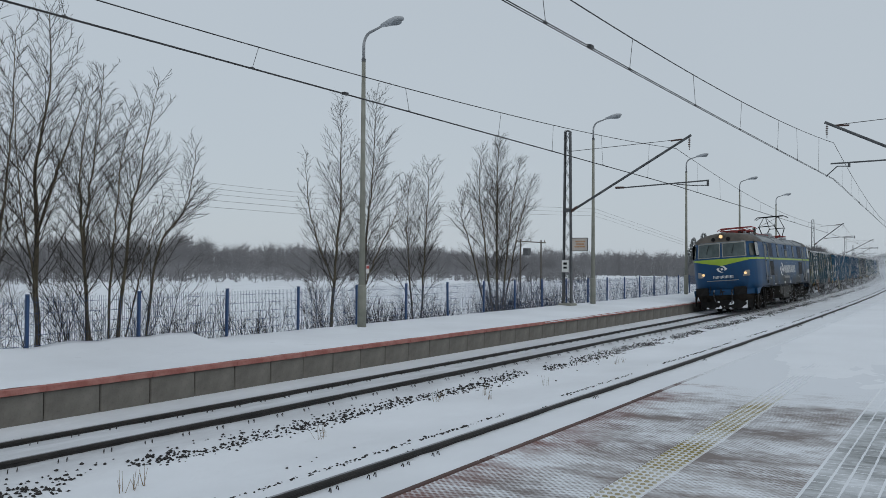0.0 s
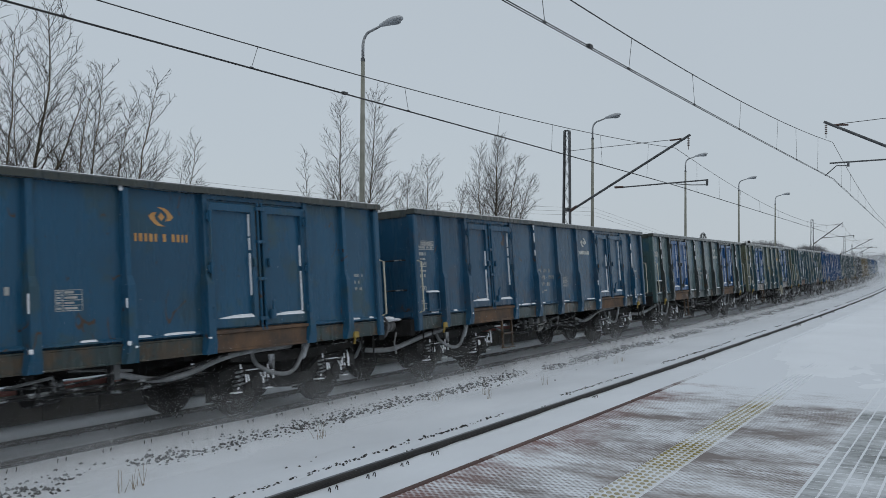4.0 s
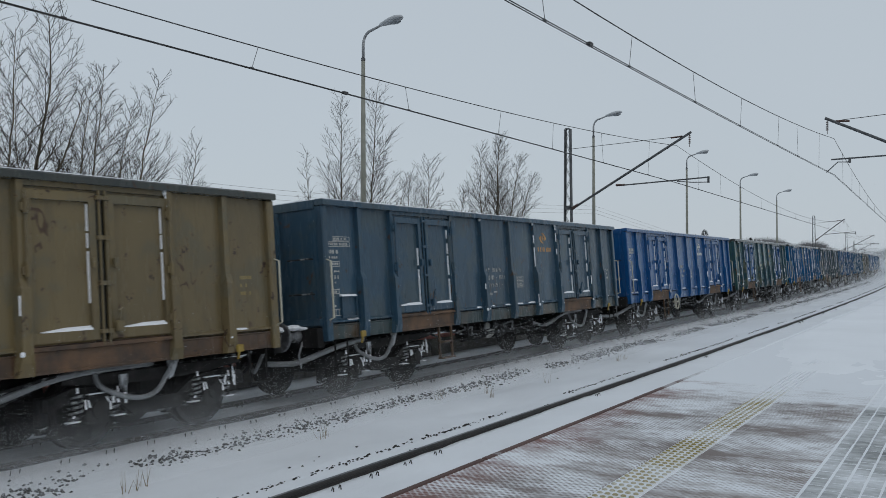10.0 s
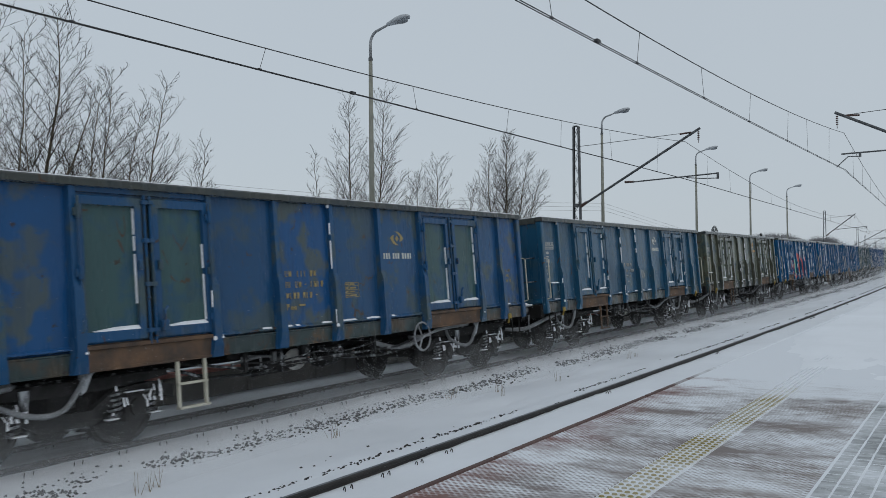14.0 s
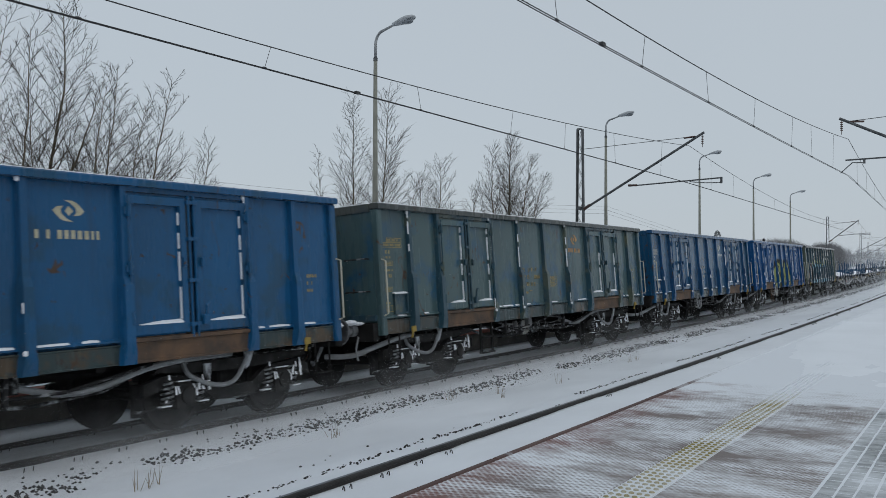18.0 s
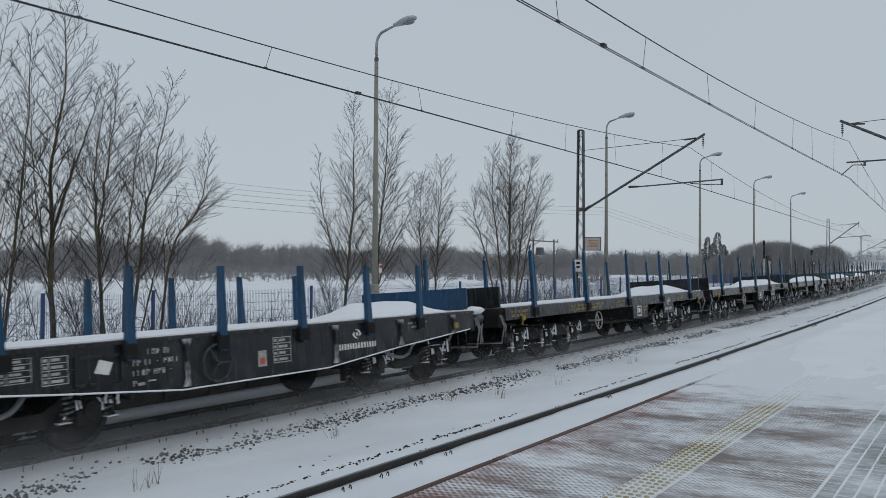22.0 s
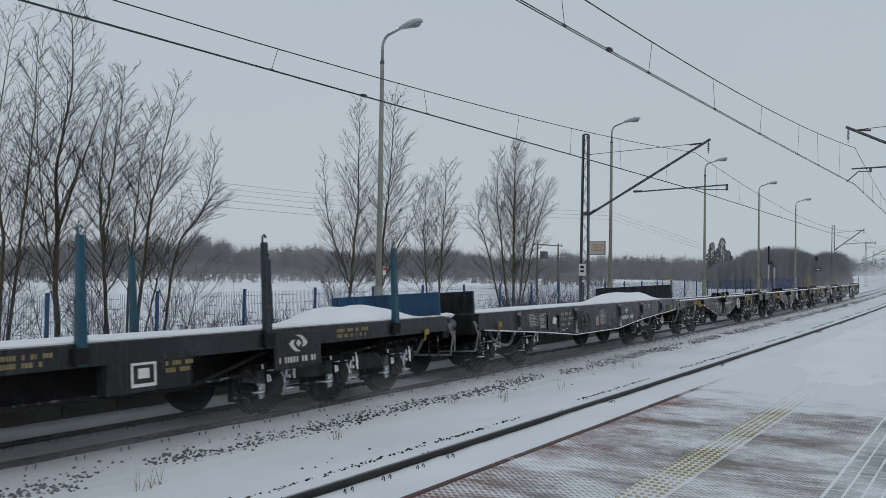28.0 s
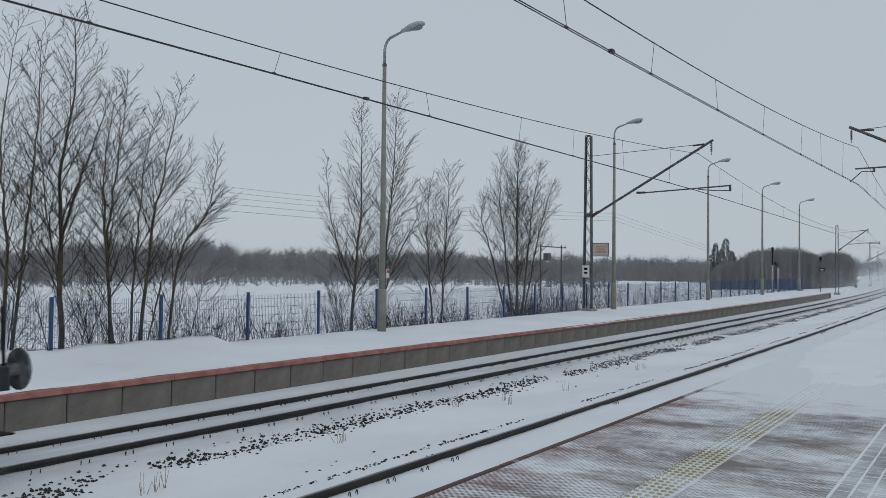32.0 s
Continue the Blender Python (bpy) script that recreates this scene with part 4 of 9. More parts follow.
# ---- woods on the horizon ----
def far_woods(name, label, a0, a1, r0, r1, count, low, high, seed, mat, lines=34, thick=1.0):
    """Bare trees far off: each a stem and a rounded fan of thin branches."""
    rnd = random.Random(seed)
    sh = Shape()
    for i in range(count):
        a = radians(rnd.uniform(a0, a1))
        r = rnd.uniform(r0, r1)
        x, y = r * cos(a), r * sin(a)
        s = math.atan2(x, RADIUS - y) * RADIUS
        d = RADIUS - math.hypot(x, RADIUS - y)
        z = ground_z(s, d) - 0.3
        h = rnd.uniform(low, high) * (1 + 0.3 * max(-0.2, min(1.0, (math.degrees(a) - 22) / 24))) * (0.82 + 0.4 * noise.noise(Vector((a * 11, 2, seed))) + 0.2 * noise.noise(Vector((a * 45, 5, seed))))
        side = Vector((-sin(a), cos(a), 0))
        w = 0.085 * thick
        top = Vector((x, y, z + h))
        sh.add([Vector((x, y, z)) - side * w, Vector((x, y, z)) + side * w, top], [(0, 1, 2)])
        spread = h * rnd.uniform(0.2, 0.32)
        for k in range(lines):
            u = rnd.uniform(0.0, 0.8)
            q = Vector((x, y, z + h * u))
            f = rnd.uniform(-1, 1)
            e = Vector((x, y, z)) + side * (f * spread) + Vector((rnd.uniform(-1, 1), rnd.uniform(-1, 1), h * min(1.0, u + rnd.uniform(0.12, 0.3)) * (1 - 0.28 * f * f)))
            t = (0.022 + 0.05 * rnd.random()) * thick
            n = (e - q).cross(Vector((cos(a), sin(a), 0)))
            n = n.normalized() * t if n.length > 1e-6 else side * t
            sh.add([q - n, q + n, e], [(0, 1, 2)])
    tagged(part(name, sh, mat), label, "woods", kind="stuff")


# all these woods carry distance haze in their base colour
far_woods("far_wood", "bare woodland on the horizon, greyed by painted haze", 13, 68, 235, 310, 3000, 7.0, 10.2, 31, WOOD_HAZED, 46, 0.8)
far_woods("hedge", "leafless scrub at the field's edge, paled by painted haze", 22, 62, 150, 215, 1300, 1.4, 3.4, 32, WOOD_HAZED, 18, 0.7)


def grove(seed):
    """A dense bare grove in a few domed clumps: bearing, half its breadth, height."""
    rnd = random.Random(seed)
    sh = Shape()
    for mid, half, tall, count in ((12.0, 2.9, 7.5, 560), (14.6, 1.5, 5.2, 150), (8.85, 1.2, 6.5, 170), (10.2, 1.6, 6.2, 150)):
        for i in range(count):
            u = rnd.uniform(-1, 1)
            a, r = radians(mid + half * u), rnd.uniform(150, 182)
            x, y = r * cos(a), r * sin(a)
            z = ground_z(math.atan2(x, RADIUS - y) * RADIUS, RADIUS - math.hypot(x, RADIUS - y)) - 0.3
            h = tall * (1 - abs(u) ** 3.2) ** 0.6 * r / 165 * rnd.uniform(0.78, 1.0) + 0.5
            side = Vector((-sin(a), cos(a), 0))
            foot = Vector((x, y, z))
            sh.add([foot - side * 0.07, foot + side * 0.07, foot + Vector((0, 0, h * 0.9))], [(0, 1, 2)])
            for k in range(90):
                q = foot + Vector((0, 0, h * rnd.uniform(0.02, 0.8)))
                f = rnd.uniform(-1, 1)
                e = q + side * f * (0.25 + 0.16 * h) + Vector((rnd.uniform(-1, 1), rnd.uniform(-1, 1), 0)) * 0.3
                e.z = min(z + h * (1 - 0.1 * f * f), q.z + rnd.uniform(0.2, 0.34) * h)
                n = (e - q).cross(Vector((cos(a), sin(a), 0)))
                n = n.normalized() * (0.018 + 0.03 * rnd.random())
                sh.add([q - n, q + n, e], [(0, 1, 2)])
    tagged(part("near_wood", sh, WOOD_HAZED), "dense bare grove beyond the platform end, paled by painted haze", "woods", kind="stuff")


grove(33)
far_woods("distant_wood", "woodland beyond the bend, made faint by painted haze", 1, 9, 480, 640, 500, 9, 16, 34, WOOD_HAZED)


def spruce(x, y, h, seed):
    rnd = random.Random(seed)
    t = thing("spruce", "spruce among bare trees, its green paled by painted haze", "tree", at=Matrix.Translation((x, y, -0.9)))
    part("trunk", Shape().tube([(0, 0, 0), (0, 0, h)], [0.16, 0.02], 6), BARK, t)
    sh = Shape()
    lean = rnd.uniform(0, 6.283)
    for k in range(700):
        u = rnd.random()
        a = rnd.uniform(0, 6.283)
        full = (1 - u) ** 0.55 * (1 + 0.3 * cos(a - lean) + 0.25 * sin(7 * u * h / 4 + 2 * a))
        ln = full * h * 0.2 * rnd.uniform(0.3, 1.15) + 0.15
        p = Vector((0, 0, h * (0.05 + 0.95 * u)))
        e = p + Vector((cos(a) * ln, sin(a) * ln, ln * rnd.uniform(-0.45, 0.2)))
        c = Vector((-sin(a), cos(a), 0)) * rnd.uniform(0.05, 0.12)
        d = Vector((0, 0, rnd.uniform(0.05, 0.2)))
        q = p.lerp(e, 0.55)
        sh.add([q + c, e + d, e - d, q - c - d], [(0, 1, 2, 3)])
    part("crown", sh, SPRUCE_HAZED, t)


for a, r, h, sd in [(15.1, 200, 10.3, 1), (14.75, 203, 7.6, 2), (15.7, 204, 9.4, 3), (15.35, 205, 8.2, 7), (34.5, 260, 7.5, 4), (33.2, 262, 6.5, 5), (28.5, 255, 7, 6)]:
    spruce(r * cos(radians(a)), r * sin(radians(a)), h, sd)


# ---- power lines across the field ----
def power_lines():
    t = thing("power_line", "thin power lines on wooden twin poles across the field", "power line")
    for s in (95, 101.5):
        part("pole", Shape().tube([at(s, 45, -1.3), at(s, 45, 5.3)], [0.13, 0.09], 8), TIMBER, t)
    part("crossarm", Shape().tube([at(93.5, 45, 5.0), at(103.0, 45, 5.0)], 0.07, 6), TIMBER, t)
    for k, s in enumerate((93.8, 98.2, 102.7)):
        part("insulator", Shape().tube([at(s, 45, 5.0), at(s, 45, 5.35)], [0.05, 0.04], 6), INSULATOR, t)
    part("transformer", Shape().box(-0.5, 0.5, -0.3, 0.3, 0, 0.9), MAST_STEEL, t, "grey box between the poles", at=stand(97, 45, 3.3))
    for k in range(3):
        pts = []
        for i in range(25):
            u = i / 24
            a = radians(62 - 40 * u)
            r = 80 + 75 * u
            pts.append((r * cos(a), r * sin(a), 10.9 + 0.65 * k - 1.2 * 4 * u * (1 - u) * 0.3))
        part("line_wire", Shape().tube(pts, 0.018, 3), WIRE, t)
        pts = [(155 * cos(radians(22)) + 3.2 * i, 155 * sin(radians(22)) + 0.2 * i, 10.9 + 0.65 * k - 0.17 * i) for i in range(25)]
        part("line_wire", Shape().tube(pts, 0.018, 3), WIRE, t)
        pts = [(60 * cos(radians(62)) + 3.0 * i, 60 * sin(radians(62)) - 0.2 * i, 7.3 - 0.55 * k - 0.02 * i) for i in range(20)]
        if k < 2:
            part("line_wire", Shape().tube(pts, 0.014, 3), WIRE, t)


power_lines()


def build_signals():
    g = thing("railway_signal", "thin dark signal post, white below, beyond the fence", "railway signal", at=stand(76.5, 15.3, -0.2))
    part("post", Shape().tube([(0, 0, 0), (0, 0, 2.95)], 0.07, 8), STENCIL, g, "white lower post")
    part("upper_post", Shape().tube([(0, 0, 2.95), (0, 0, 4.5)], 0.07, 8), BLACK, g)
    part("signal_head", Shape().slab(-0.1, 0.1, -0.09, 0.09, 4.2, 4.45, 0.03), BLACK, g)
    w = thing("white_post", "short white post with a small cap", "post", at=stand(78, 15.1, -0.2))
    part("post", Shape().tube([(0, 0, 0), (0, 0, 2.75)], 0.08, 8), STENCIL, w)
    part("cap", Shape().slab(-0.1, 0.1, 0.12, 0.34, 3.0, 3.25, 0.03), FROST, w)
    part("cap_arm", Shape().tube([(0, 0, 2.7), (0, 0.22, 3.05)], 0.03, 5), FROST, w)
    k = thing("marker_post", "thin post with a small black and white board", "marker", at=stand(103, 14.9, -0.2))
    part("post", Shape().tube([(0, 0, 0), (0, 0, 4.05)], 0.06, 8), MAST_STEEL, k)
    part("post_top", Shape().slab(-0.08, 0.08, -0.12, 0.12, 3.6, 4.1, 0.03), BLACK, k)
    part("board", Shape().box(-0.06, -0.03, -0.45, 0.15, 2.5, 2.82), BLACK, k)
    part("board_mark", Shape().box(-0.066, -0.062, -0.35, 0.05, 2.6, 2.72), WHITE, k)


build_signals()


# ---- dry stalks in the snow between the tracks ----
def stalks():
    rnd = random.Random(8)
    sh = Shape()
    for s, d in [(12.6, 7.9), (12.75, 7.95), (20.0, 7.4), (20.6, 7.45), (9.2, 7.7), (9.35, 7.75), (5.9, 7.6), (6.05, 7.62), (6.2, 7.65), (13.8, 7.6), (13.4, 7.3), (15.5, 7.2), (24.0, 3.2)]:
        for k in range(5):
            p = at(s + rnd.uniform(-0.05, 0.05), d + rnd.uniform(-0.05, 0.05), ground_z(s, d) - 0.02)
            e = p + Vector((rnd.uniform(-0.06, 0.06), rnd.uniform(-0.06, 0.06), rnd.uniform(0.1, 0.24)))
            sh.tube([p, e], [0.004, 0.002], 3, False)
    tagged(part("dry_stalks", sh, GRASS), "thin dry stalks sticking out of the snow", "dry grass", kind="stuff")


stalks()


# ---- the goods train: it runs along the bend towards the eye and past it ----
SPEED = 19.1625
TRAIN = []                 # (thing, place along the line at the start)
CENTRE_D = RAILS_FAR[0][0] + 0.7525 * cos(CANT)
CENTRE_Z = -0.7525 * sin(CANT)


def on_rails(s):
    return Matrix.Translation(at(s, CENTRE_D, CENTRE_Z)) @ Matrix.Rotation(s * CURVE, 4, "Z") @ Matrix.Rotation(-CANT, 4, "X")


def wagon(name, label, category, group, start):
    t = thing(name, label, category, group, at=on_rails(start))
    TRAIN.append((t, start))
    return t


MESHES = {}


def shared(key, make):
    if key not in MESHES:
        sh = make()
        MESHES[key] = sh.mesh(key.split("/")[0])
    return MESHES[key]


def spring(sh, x, y, z0, z1, r, turns=5):
    n = turns * 8
    sh.tube([(x + r * cos(2 * pi * i / 8), y + r * sin(2 * pi * i / 8), z0 + (z1 - z0) * i / n) for i in range(n + 1)], 0.016, 4)


def wheel_shape(r):
    sh = Shape()
    prof = [(0.0, -0.09), (0.09, -0.09), (0.09, -0.05), (r * 0.45, -0.035), (r * 0.82, -0.05), (r * 0.86, -0.07), (r, -0.068), (r, 0.04), (r + 0.028, 0.05), (r + 0.026, 0.075), (r * 0.86, 0.075), (r * 0.5, 0.0), (0.09, 0.06), (0.0, 0.06)]
    n = 24
    sh.loft([[(max(p[0], 0.005) * cos(2 * pi * i / n), p[1], max(p[0], 0.005) * sin(2 * pi * i / n)) for i in range(n)] for p in prof])
    return sh


def bent(pts, r, n=7, steps_each=5):
    """A smoothly bent tube through a few points."""
    p = [Vector(q) for q in pts]
    m = steps_each * (len(p) - 1)
    return Shape().tube([along(p, i / m) for i in range(m + 1)], r, n)


def snow_ledges():
    """Thin snow lying on an axle box and its spring seats."""
    sh = Shape()
    sh.loft([[(-0.13, -0.09, z), (0.13, -0.09, z), (0.12, 0.05, z), (-0.12, 0.05, z)] for z in (0.182, 0.196)])
    for x in (-0.33, 0.29):
        sh.loft([[(x - 0.07, -0.08, z), (x + 0.09, -0.08, z), (x + 0.07, 0.03, z), (x - 0.05, 0.03, z)] for z in (-0.115, -0.1)])
    rr = random.Random(91)
    for k in range(16):
        x, z = rr.choice((-1, 1)) * rr.uniform(0.12, 0.42), rr.uniform(-0.2, 0.24)
        w, h, lean = rr.uniform(0.006, 0.022), rr.uniform(0.03, 0.12), rr.uniform(-0.05, 0.05)
        sh.loft([[(x - w, -0.12, z), (x + w, -0.125, z), (x, -0.1, z)], [(x - w * 0.4 + lean, -0.12, z + h), (x + w * 0.5 + lean, -0.125, z + h), (x + lean, -0.1, z + h)]])
    return sh


def add_bogie(t, x, axles, r, frost=True, kind="y25", dark=None):
    """A bogie at x under a wagon: frame, side frames, wheels, axles, springs."""
    half = (max(axles) - min(axles)) / 2

    def bolster():
        sh = Shape()
        sh.slab(-0.2, 0.2, -0.95, 0.95, 0.55, 0.86, 0.03)
        return sh
    b = part("bogie", shared("bogie/%s%.2f" % (kind, half), bolster), dark or BLACK, t, "black bogie caked with frost" if frost else "dark dusty bogie", at=pose(x, 0, 0))

    def side(sgn):
        def make():
            sh = Shape()
            y0, y1 = sgn * 1.0 - 0.05, sgn * 1.0 + 0.05
            if kind == "y25":
                out = [(-half - 0.62, 0.50), (-half - 0.62, 0.66), (-half - 0.3, 0.74), (-half + 0.25, 0.70), (-0.32, 0.50), (0.32, 0.50), (half - 0.25, 0.70), (half + 0.3, 0.74), (half + 0.62, 0.66), (half + 0.62, 0.50), (half + 0.3, 0.58), (half - 0.3, 0.52), (0.36, 0.33), (-0.36, 0.33), (-half + 0.3, 0.52), (-half - 0.3, 0.58)]
                sh.prism(out, "y", y0, y1)
            else:
                sh.prism([(-half - 0.6, 0.52), (-half - 0.6, 0.72), (half + 0.6, 0.72), (half + 0.6, 0.52), (half + 0.2, 0.46), (-half - 0.2, 0.46)], "y", y0, y1)
            return sh
        return make
    for sgn in (-1, 1):
        part("side_frame", shared("side_frame/%s%.2f%d" % (kind, half, sgn), side(sgn)), dark or BOGIE, b)
    wm = shared("wheel/%.2f" % r, lambda: wheel_shape(r))
    am = shared("axle", lambda: Shape().tube([(0, -0.7, 0), (0, 0.7, 0)], 0.08, 10))
    bm = shared("axle_box", lambda: Shape().slab(-0.15, 0.15, -0.1, 0.1, -0.16, 0.18, 0.03).disc((0, -0.11, 0), (0, 1, 0), 0.11, 0.06, 14))
    for a in axles:
        part("axle", am, WHEEL, b, at=pose(a, 0, r))
        part("wheel", wm, WHEEL, b, at=pose(a, -0.76, r))
        part("wheel", wm, WHEEL, b, at=pose(a, 0.76, r, 0, 0, 180))
        part("axle_box", bm, dark or BOGIE, b, at=pose(a, -1.02, r))

        def coil():
            sh = Shape()
            spring(sh, 0, 0, 0.36, 0.66, 0.075)
            return sh
        if kind == "plate":
            for e in (-1, 1):
                part("axle_guard", shared("axle_guard/%d" % e, lambda: Shape().prism([(e * 0.17, 0.27), (e * 0.17, 0.66), (e * 0.58, 0.70), (e * 0.4, 0.58), (e * 0.31, 0.42), (e * 0.27, 0.25)][::e], "y", -1.05, -1.02)), GUARD, b, "axle guard plate crusted with frost", at=pose(a, 0, 0))
            part("leaf_spring", shared("leaf_spring", lambda: Shape().box(-0.52, 0.52, -1.12, -1.04, 0.735, 0.76).box(-0.42, 0.42, -1.12, -1.04, 0.71, 0.733).box(-0.3, 0.3, -1.12, -1.04, 0.685, 0.708).box(-0.18, 0.18, -1.12, -1.04, 0.66, 0.683).box(-0.05, 0.05, -1.13, -1.03, 0.62, 0.79)), BLACK, b, at=pose(a, 0, 0))
        for e in (-0.25, 0.25) if kind != "plate" else ():
            part("spring", shared("spring", coil), SPRING if frost else dark or BLACK, b, at=pose(a + e, -1.03, 0))
        if frost:
            part("caked_snow", shared("caked_snow", snow_ledges), SNOW_CAP, b, "thin snow on the axle box", at=pose(a, -1.02, r))
        part("brake_block", shared("brake_block", lambda: Shape().slab(-0.07, 0.07, -0.06, 0.06, -0.22, 0.2, 0.02)), BLACK, b, at=pose(a - r - 0.06, -0.76, r))
    if kind == "y25":
        part("frame_beam", shared("frame_beam/%.2f" % half, lambda: Shape().prism([(-half - 0.5, 0.8), (-half - 0.45, 0.87), (half + 0.45, 0.87), (half + 0.5, 0.8), (half + 0.1, 0.76), (0.35, 0.72), (-0.35, 0.72), (-half - 0.1, 0.76)], "y", -1.12, -1.02)), dark or BOGIE, b, "upper beam of the bogie frame")
        part("gusset", shared("gusset", lambda: Shape().prism([(0.12, 0.94), (0.3, 0.94), (0.26, 0.86), (0.2, 0.74), (0.14, 0.7)], "y", -1.14, -1.1).prism([(-0.62, 0.84), (-0.5, 0.84), (-0.53, 0.62), (-0.59, 0.62)], "y", -1.15, -1.11)), GUARD, b, "frosted gusset plates")
    part("brake_rod", shared("brake_rod/%.2f" % half, lambda: Shape().tube([(-half - 0.6, -0.86, 0.3), (-0.5, -0.9, 0.36), (0.2, -0.88, 0.3), (half + 0.5, -0.86, 0.36)], 0.022, 6)), FROST if frost else dark or BLACK, b)
    if kind == "y25":
        part("brake_hose", shared("brake_hose/%.2f" % half, lambda: bent([(-0.92, -1.1, 0.93), (-0.95, -1.13, 0.84), (-0.86, -1.15, 0.7), (-0.56, -1.16, 0.57), (-0.3, -1.16, 0.53), (-0.08, -1.15, 0.58), (0.1, -1.13, 0.76), (0.22, -1.1, 0.93)], 0.032)), PIPE if frost else dark or BLACK, b)
    return b


def add_buffers(t, half, z=1.06, square=False):
    def make():
        sh = Shape()
        sh.tube([(0, 0, 0), (0.3, 0, 0)], [0.105, 0.12], 12).tube([(-0.3, 0, 0), (0.02, 0, 0)], 0.075, 12)
        if square:
            sh.slab(-0.32, -0.28, -0.27, 0.27, -0.17, 0.17, 0.03)
        else:
            sh.disc((-0.3, 0, 0), (1, 0, 0), 0.23, 0.035, 20)
        return sh
    me = shared("buffer/%d" % square, make)
    for e, turn in ((-1, 0), (1, 180)):
        for y in (-0.875, 0.875):
            part("buffer", me, BUFFER, t, "frosted round buffer" if not square else "", at=pose(e * (half - 0.32), y, z, 0, 0, turn))
        part("coupling", shared("coupling", lambda: Shape().tube([(0.2, 0, 0), (-0.2, 0, -0.02), (-0.33, 0, 0.05), (-0.3, 0, 0.13)], 0.04, 6).tube([(-0.25, 0.05, 0), (-0.4, 0.06, -0.18), (-0.4, -0.06, -0.18), (-0.25, -0.05, 0)], 0.025, 6)), BLACK, t, at=pose(e * (half - 0.33), 0, z - 0.02, 0, 0, turn))
        part("coupling_hose", shared("coupling_hose", lambda: bent([(0.1, -0.42, -0.05), (-0.12, -0.44, -0.08), (-0.26, -0.42, -0.3), (-0.3, -0.3, -0.52), (-0.2, -0.16, -0.5)], 0.03).tube([(0.05, -1.0, -0.12), (-0.1, -1.05, -0.3), (-0.06, -1.05, -0.5)], 0.016, 5)), PIPE, t, "frosted hanging hose", at=pose(e * (half - 0.36), 0, z, 0, 0, turn))
        part("air_hose", shared("air_hose", lambda: Shape().tube([(0.05, 0.42, -0.1), (-0.15, 0.42, -0.15), (-0.24, 0.35, -0.4), (-0.2, 0.2, -0.55), (-0.05, 0.15, -0.4)], 0.028, 6)), FROST, t, at=pose(e * (half - 0.4), 0, z, 0, 0, turn))


def hand_wheel(t, x, y, z, r, mat):
    def make():
        sh = Shape()
        sh.tube([(r * cos(2 * pi * i / 20), 0, r * sin(2 * pi * i / 20)) for i in range(21)], 0.018, 6, False)
        for k in range(3):
            a = 2.1 + k * 2.094
            sh.tube([(0, 0, 0), (r * cos(a), 0, r * sin(a))], 0.015, 5)
        sh.tube([(0, -0.03, 0), (0, 0.3, 0)], 0.03, 8)
        return sh
    part("hand_wheel", shared("hand_wheel/%.2f" % r, make), mat, t, "pale brake hand wheel", at=pose(x, y, z))


def stencil_rows(x0, rows, y, z, h, gap, rnd):
    """Rows of short bars where lettering is: rows are their widths."""
    sh = Shape()
    for k, w in enumerate(rows):
        x, zz = x0, z - k * (h + gap)
        while x < x0 + w - 0.02:
            c = rnd.uniform(0.025, 0.05) * h / 0.09
            sh.box(x, min(x + c, x0 + w), y - 0.003, y + 0.001, zz, zz + h)
            x += c + 0.03 * h / 0.09 + (0.06 if rnd.random() < 0.22 else 0)
    return sh


def emblem(size):
    """Two blades round a diamond: a plain mark, no letters; size is half its width."""
    sh = Shape()
    blade = [(-0.31, 1.0), (0.26, 0.95), (0.55, 0.74), (0.8, 0.36), (1.0, 0.0), (0.72, -0.38), (0.32, -0.46), (0.5, -0.1), (0.44, 0.3), (0.12, 0.72)]
    for sg in (1, -1):
        sh.add([(sg * x * size, -0.003, sg * z * size * 0.62) for x, z in blade], [tuple(range(len(blade)))])
    sh.add([(x * size, -0.003, z * size * 0.62) for x, z in ((0.0, 0.46), (0.3, 0.0), (0.0, -0.46), (-0.24, 0.0))], [(0, 1, 2, 3)])
    return sh


BAYS = [(-6.4, -5.48), (-5.48, -4.54), (-2.52, -1.26), (-1.26, 0.0), (0.0, 1.26), (1.26, 2.52), (4.54, 5.48), (5.48, 6.4)]
DOORS = [(-4.52, -3.6), (-3.46, -2.54), (2.54, 3.46), (3.6, 4.52)]
RIBS = [-5.48, -4.54, -2.52, -1.26, 0.0, 1.26, 2.52, 4.54, 5.48]
BAYS_PLAIN = [(-6.4, -5.22)] + [(-5.22 + 1.044 * i, -5.22 + 1.044 * (i + 1)) for i in range(10)] + [(5.22, 6.4)]
SIDE_Y = -1.33


def wagon_end_snow():
    rr = random.Random(44)
    sh = Shape()
    for y in (-0.875, 0.875):
        for j in range(4):
            sh.ball((0.12 + 0.11 * j, y + rr.uniform(-0.06, 0.06), 1.19), rr.uniform(0.07, 0.12), 1.2, 1.2, 0.5, 8, 4)
    for j in range(6):
        sh.ball((rr.uniform(0.02, 0.2), rr.uniform(-1.2, 1.2), 1.17), rr.uniform(0.06, 0.11), 0.8, 1.8, 0.45, 7, 4)
    for j in range(4):
        sh.ball((0.25 + 0.08 * j, rr.uniform(-0.1, 0.1), 0.95 - 0.05 * j), rr.uniform(0.04, 0.08), 1.2, 1.0, 0.6, 7, 4)
    return sh


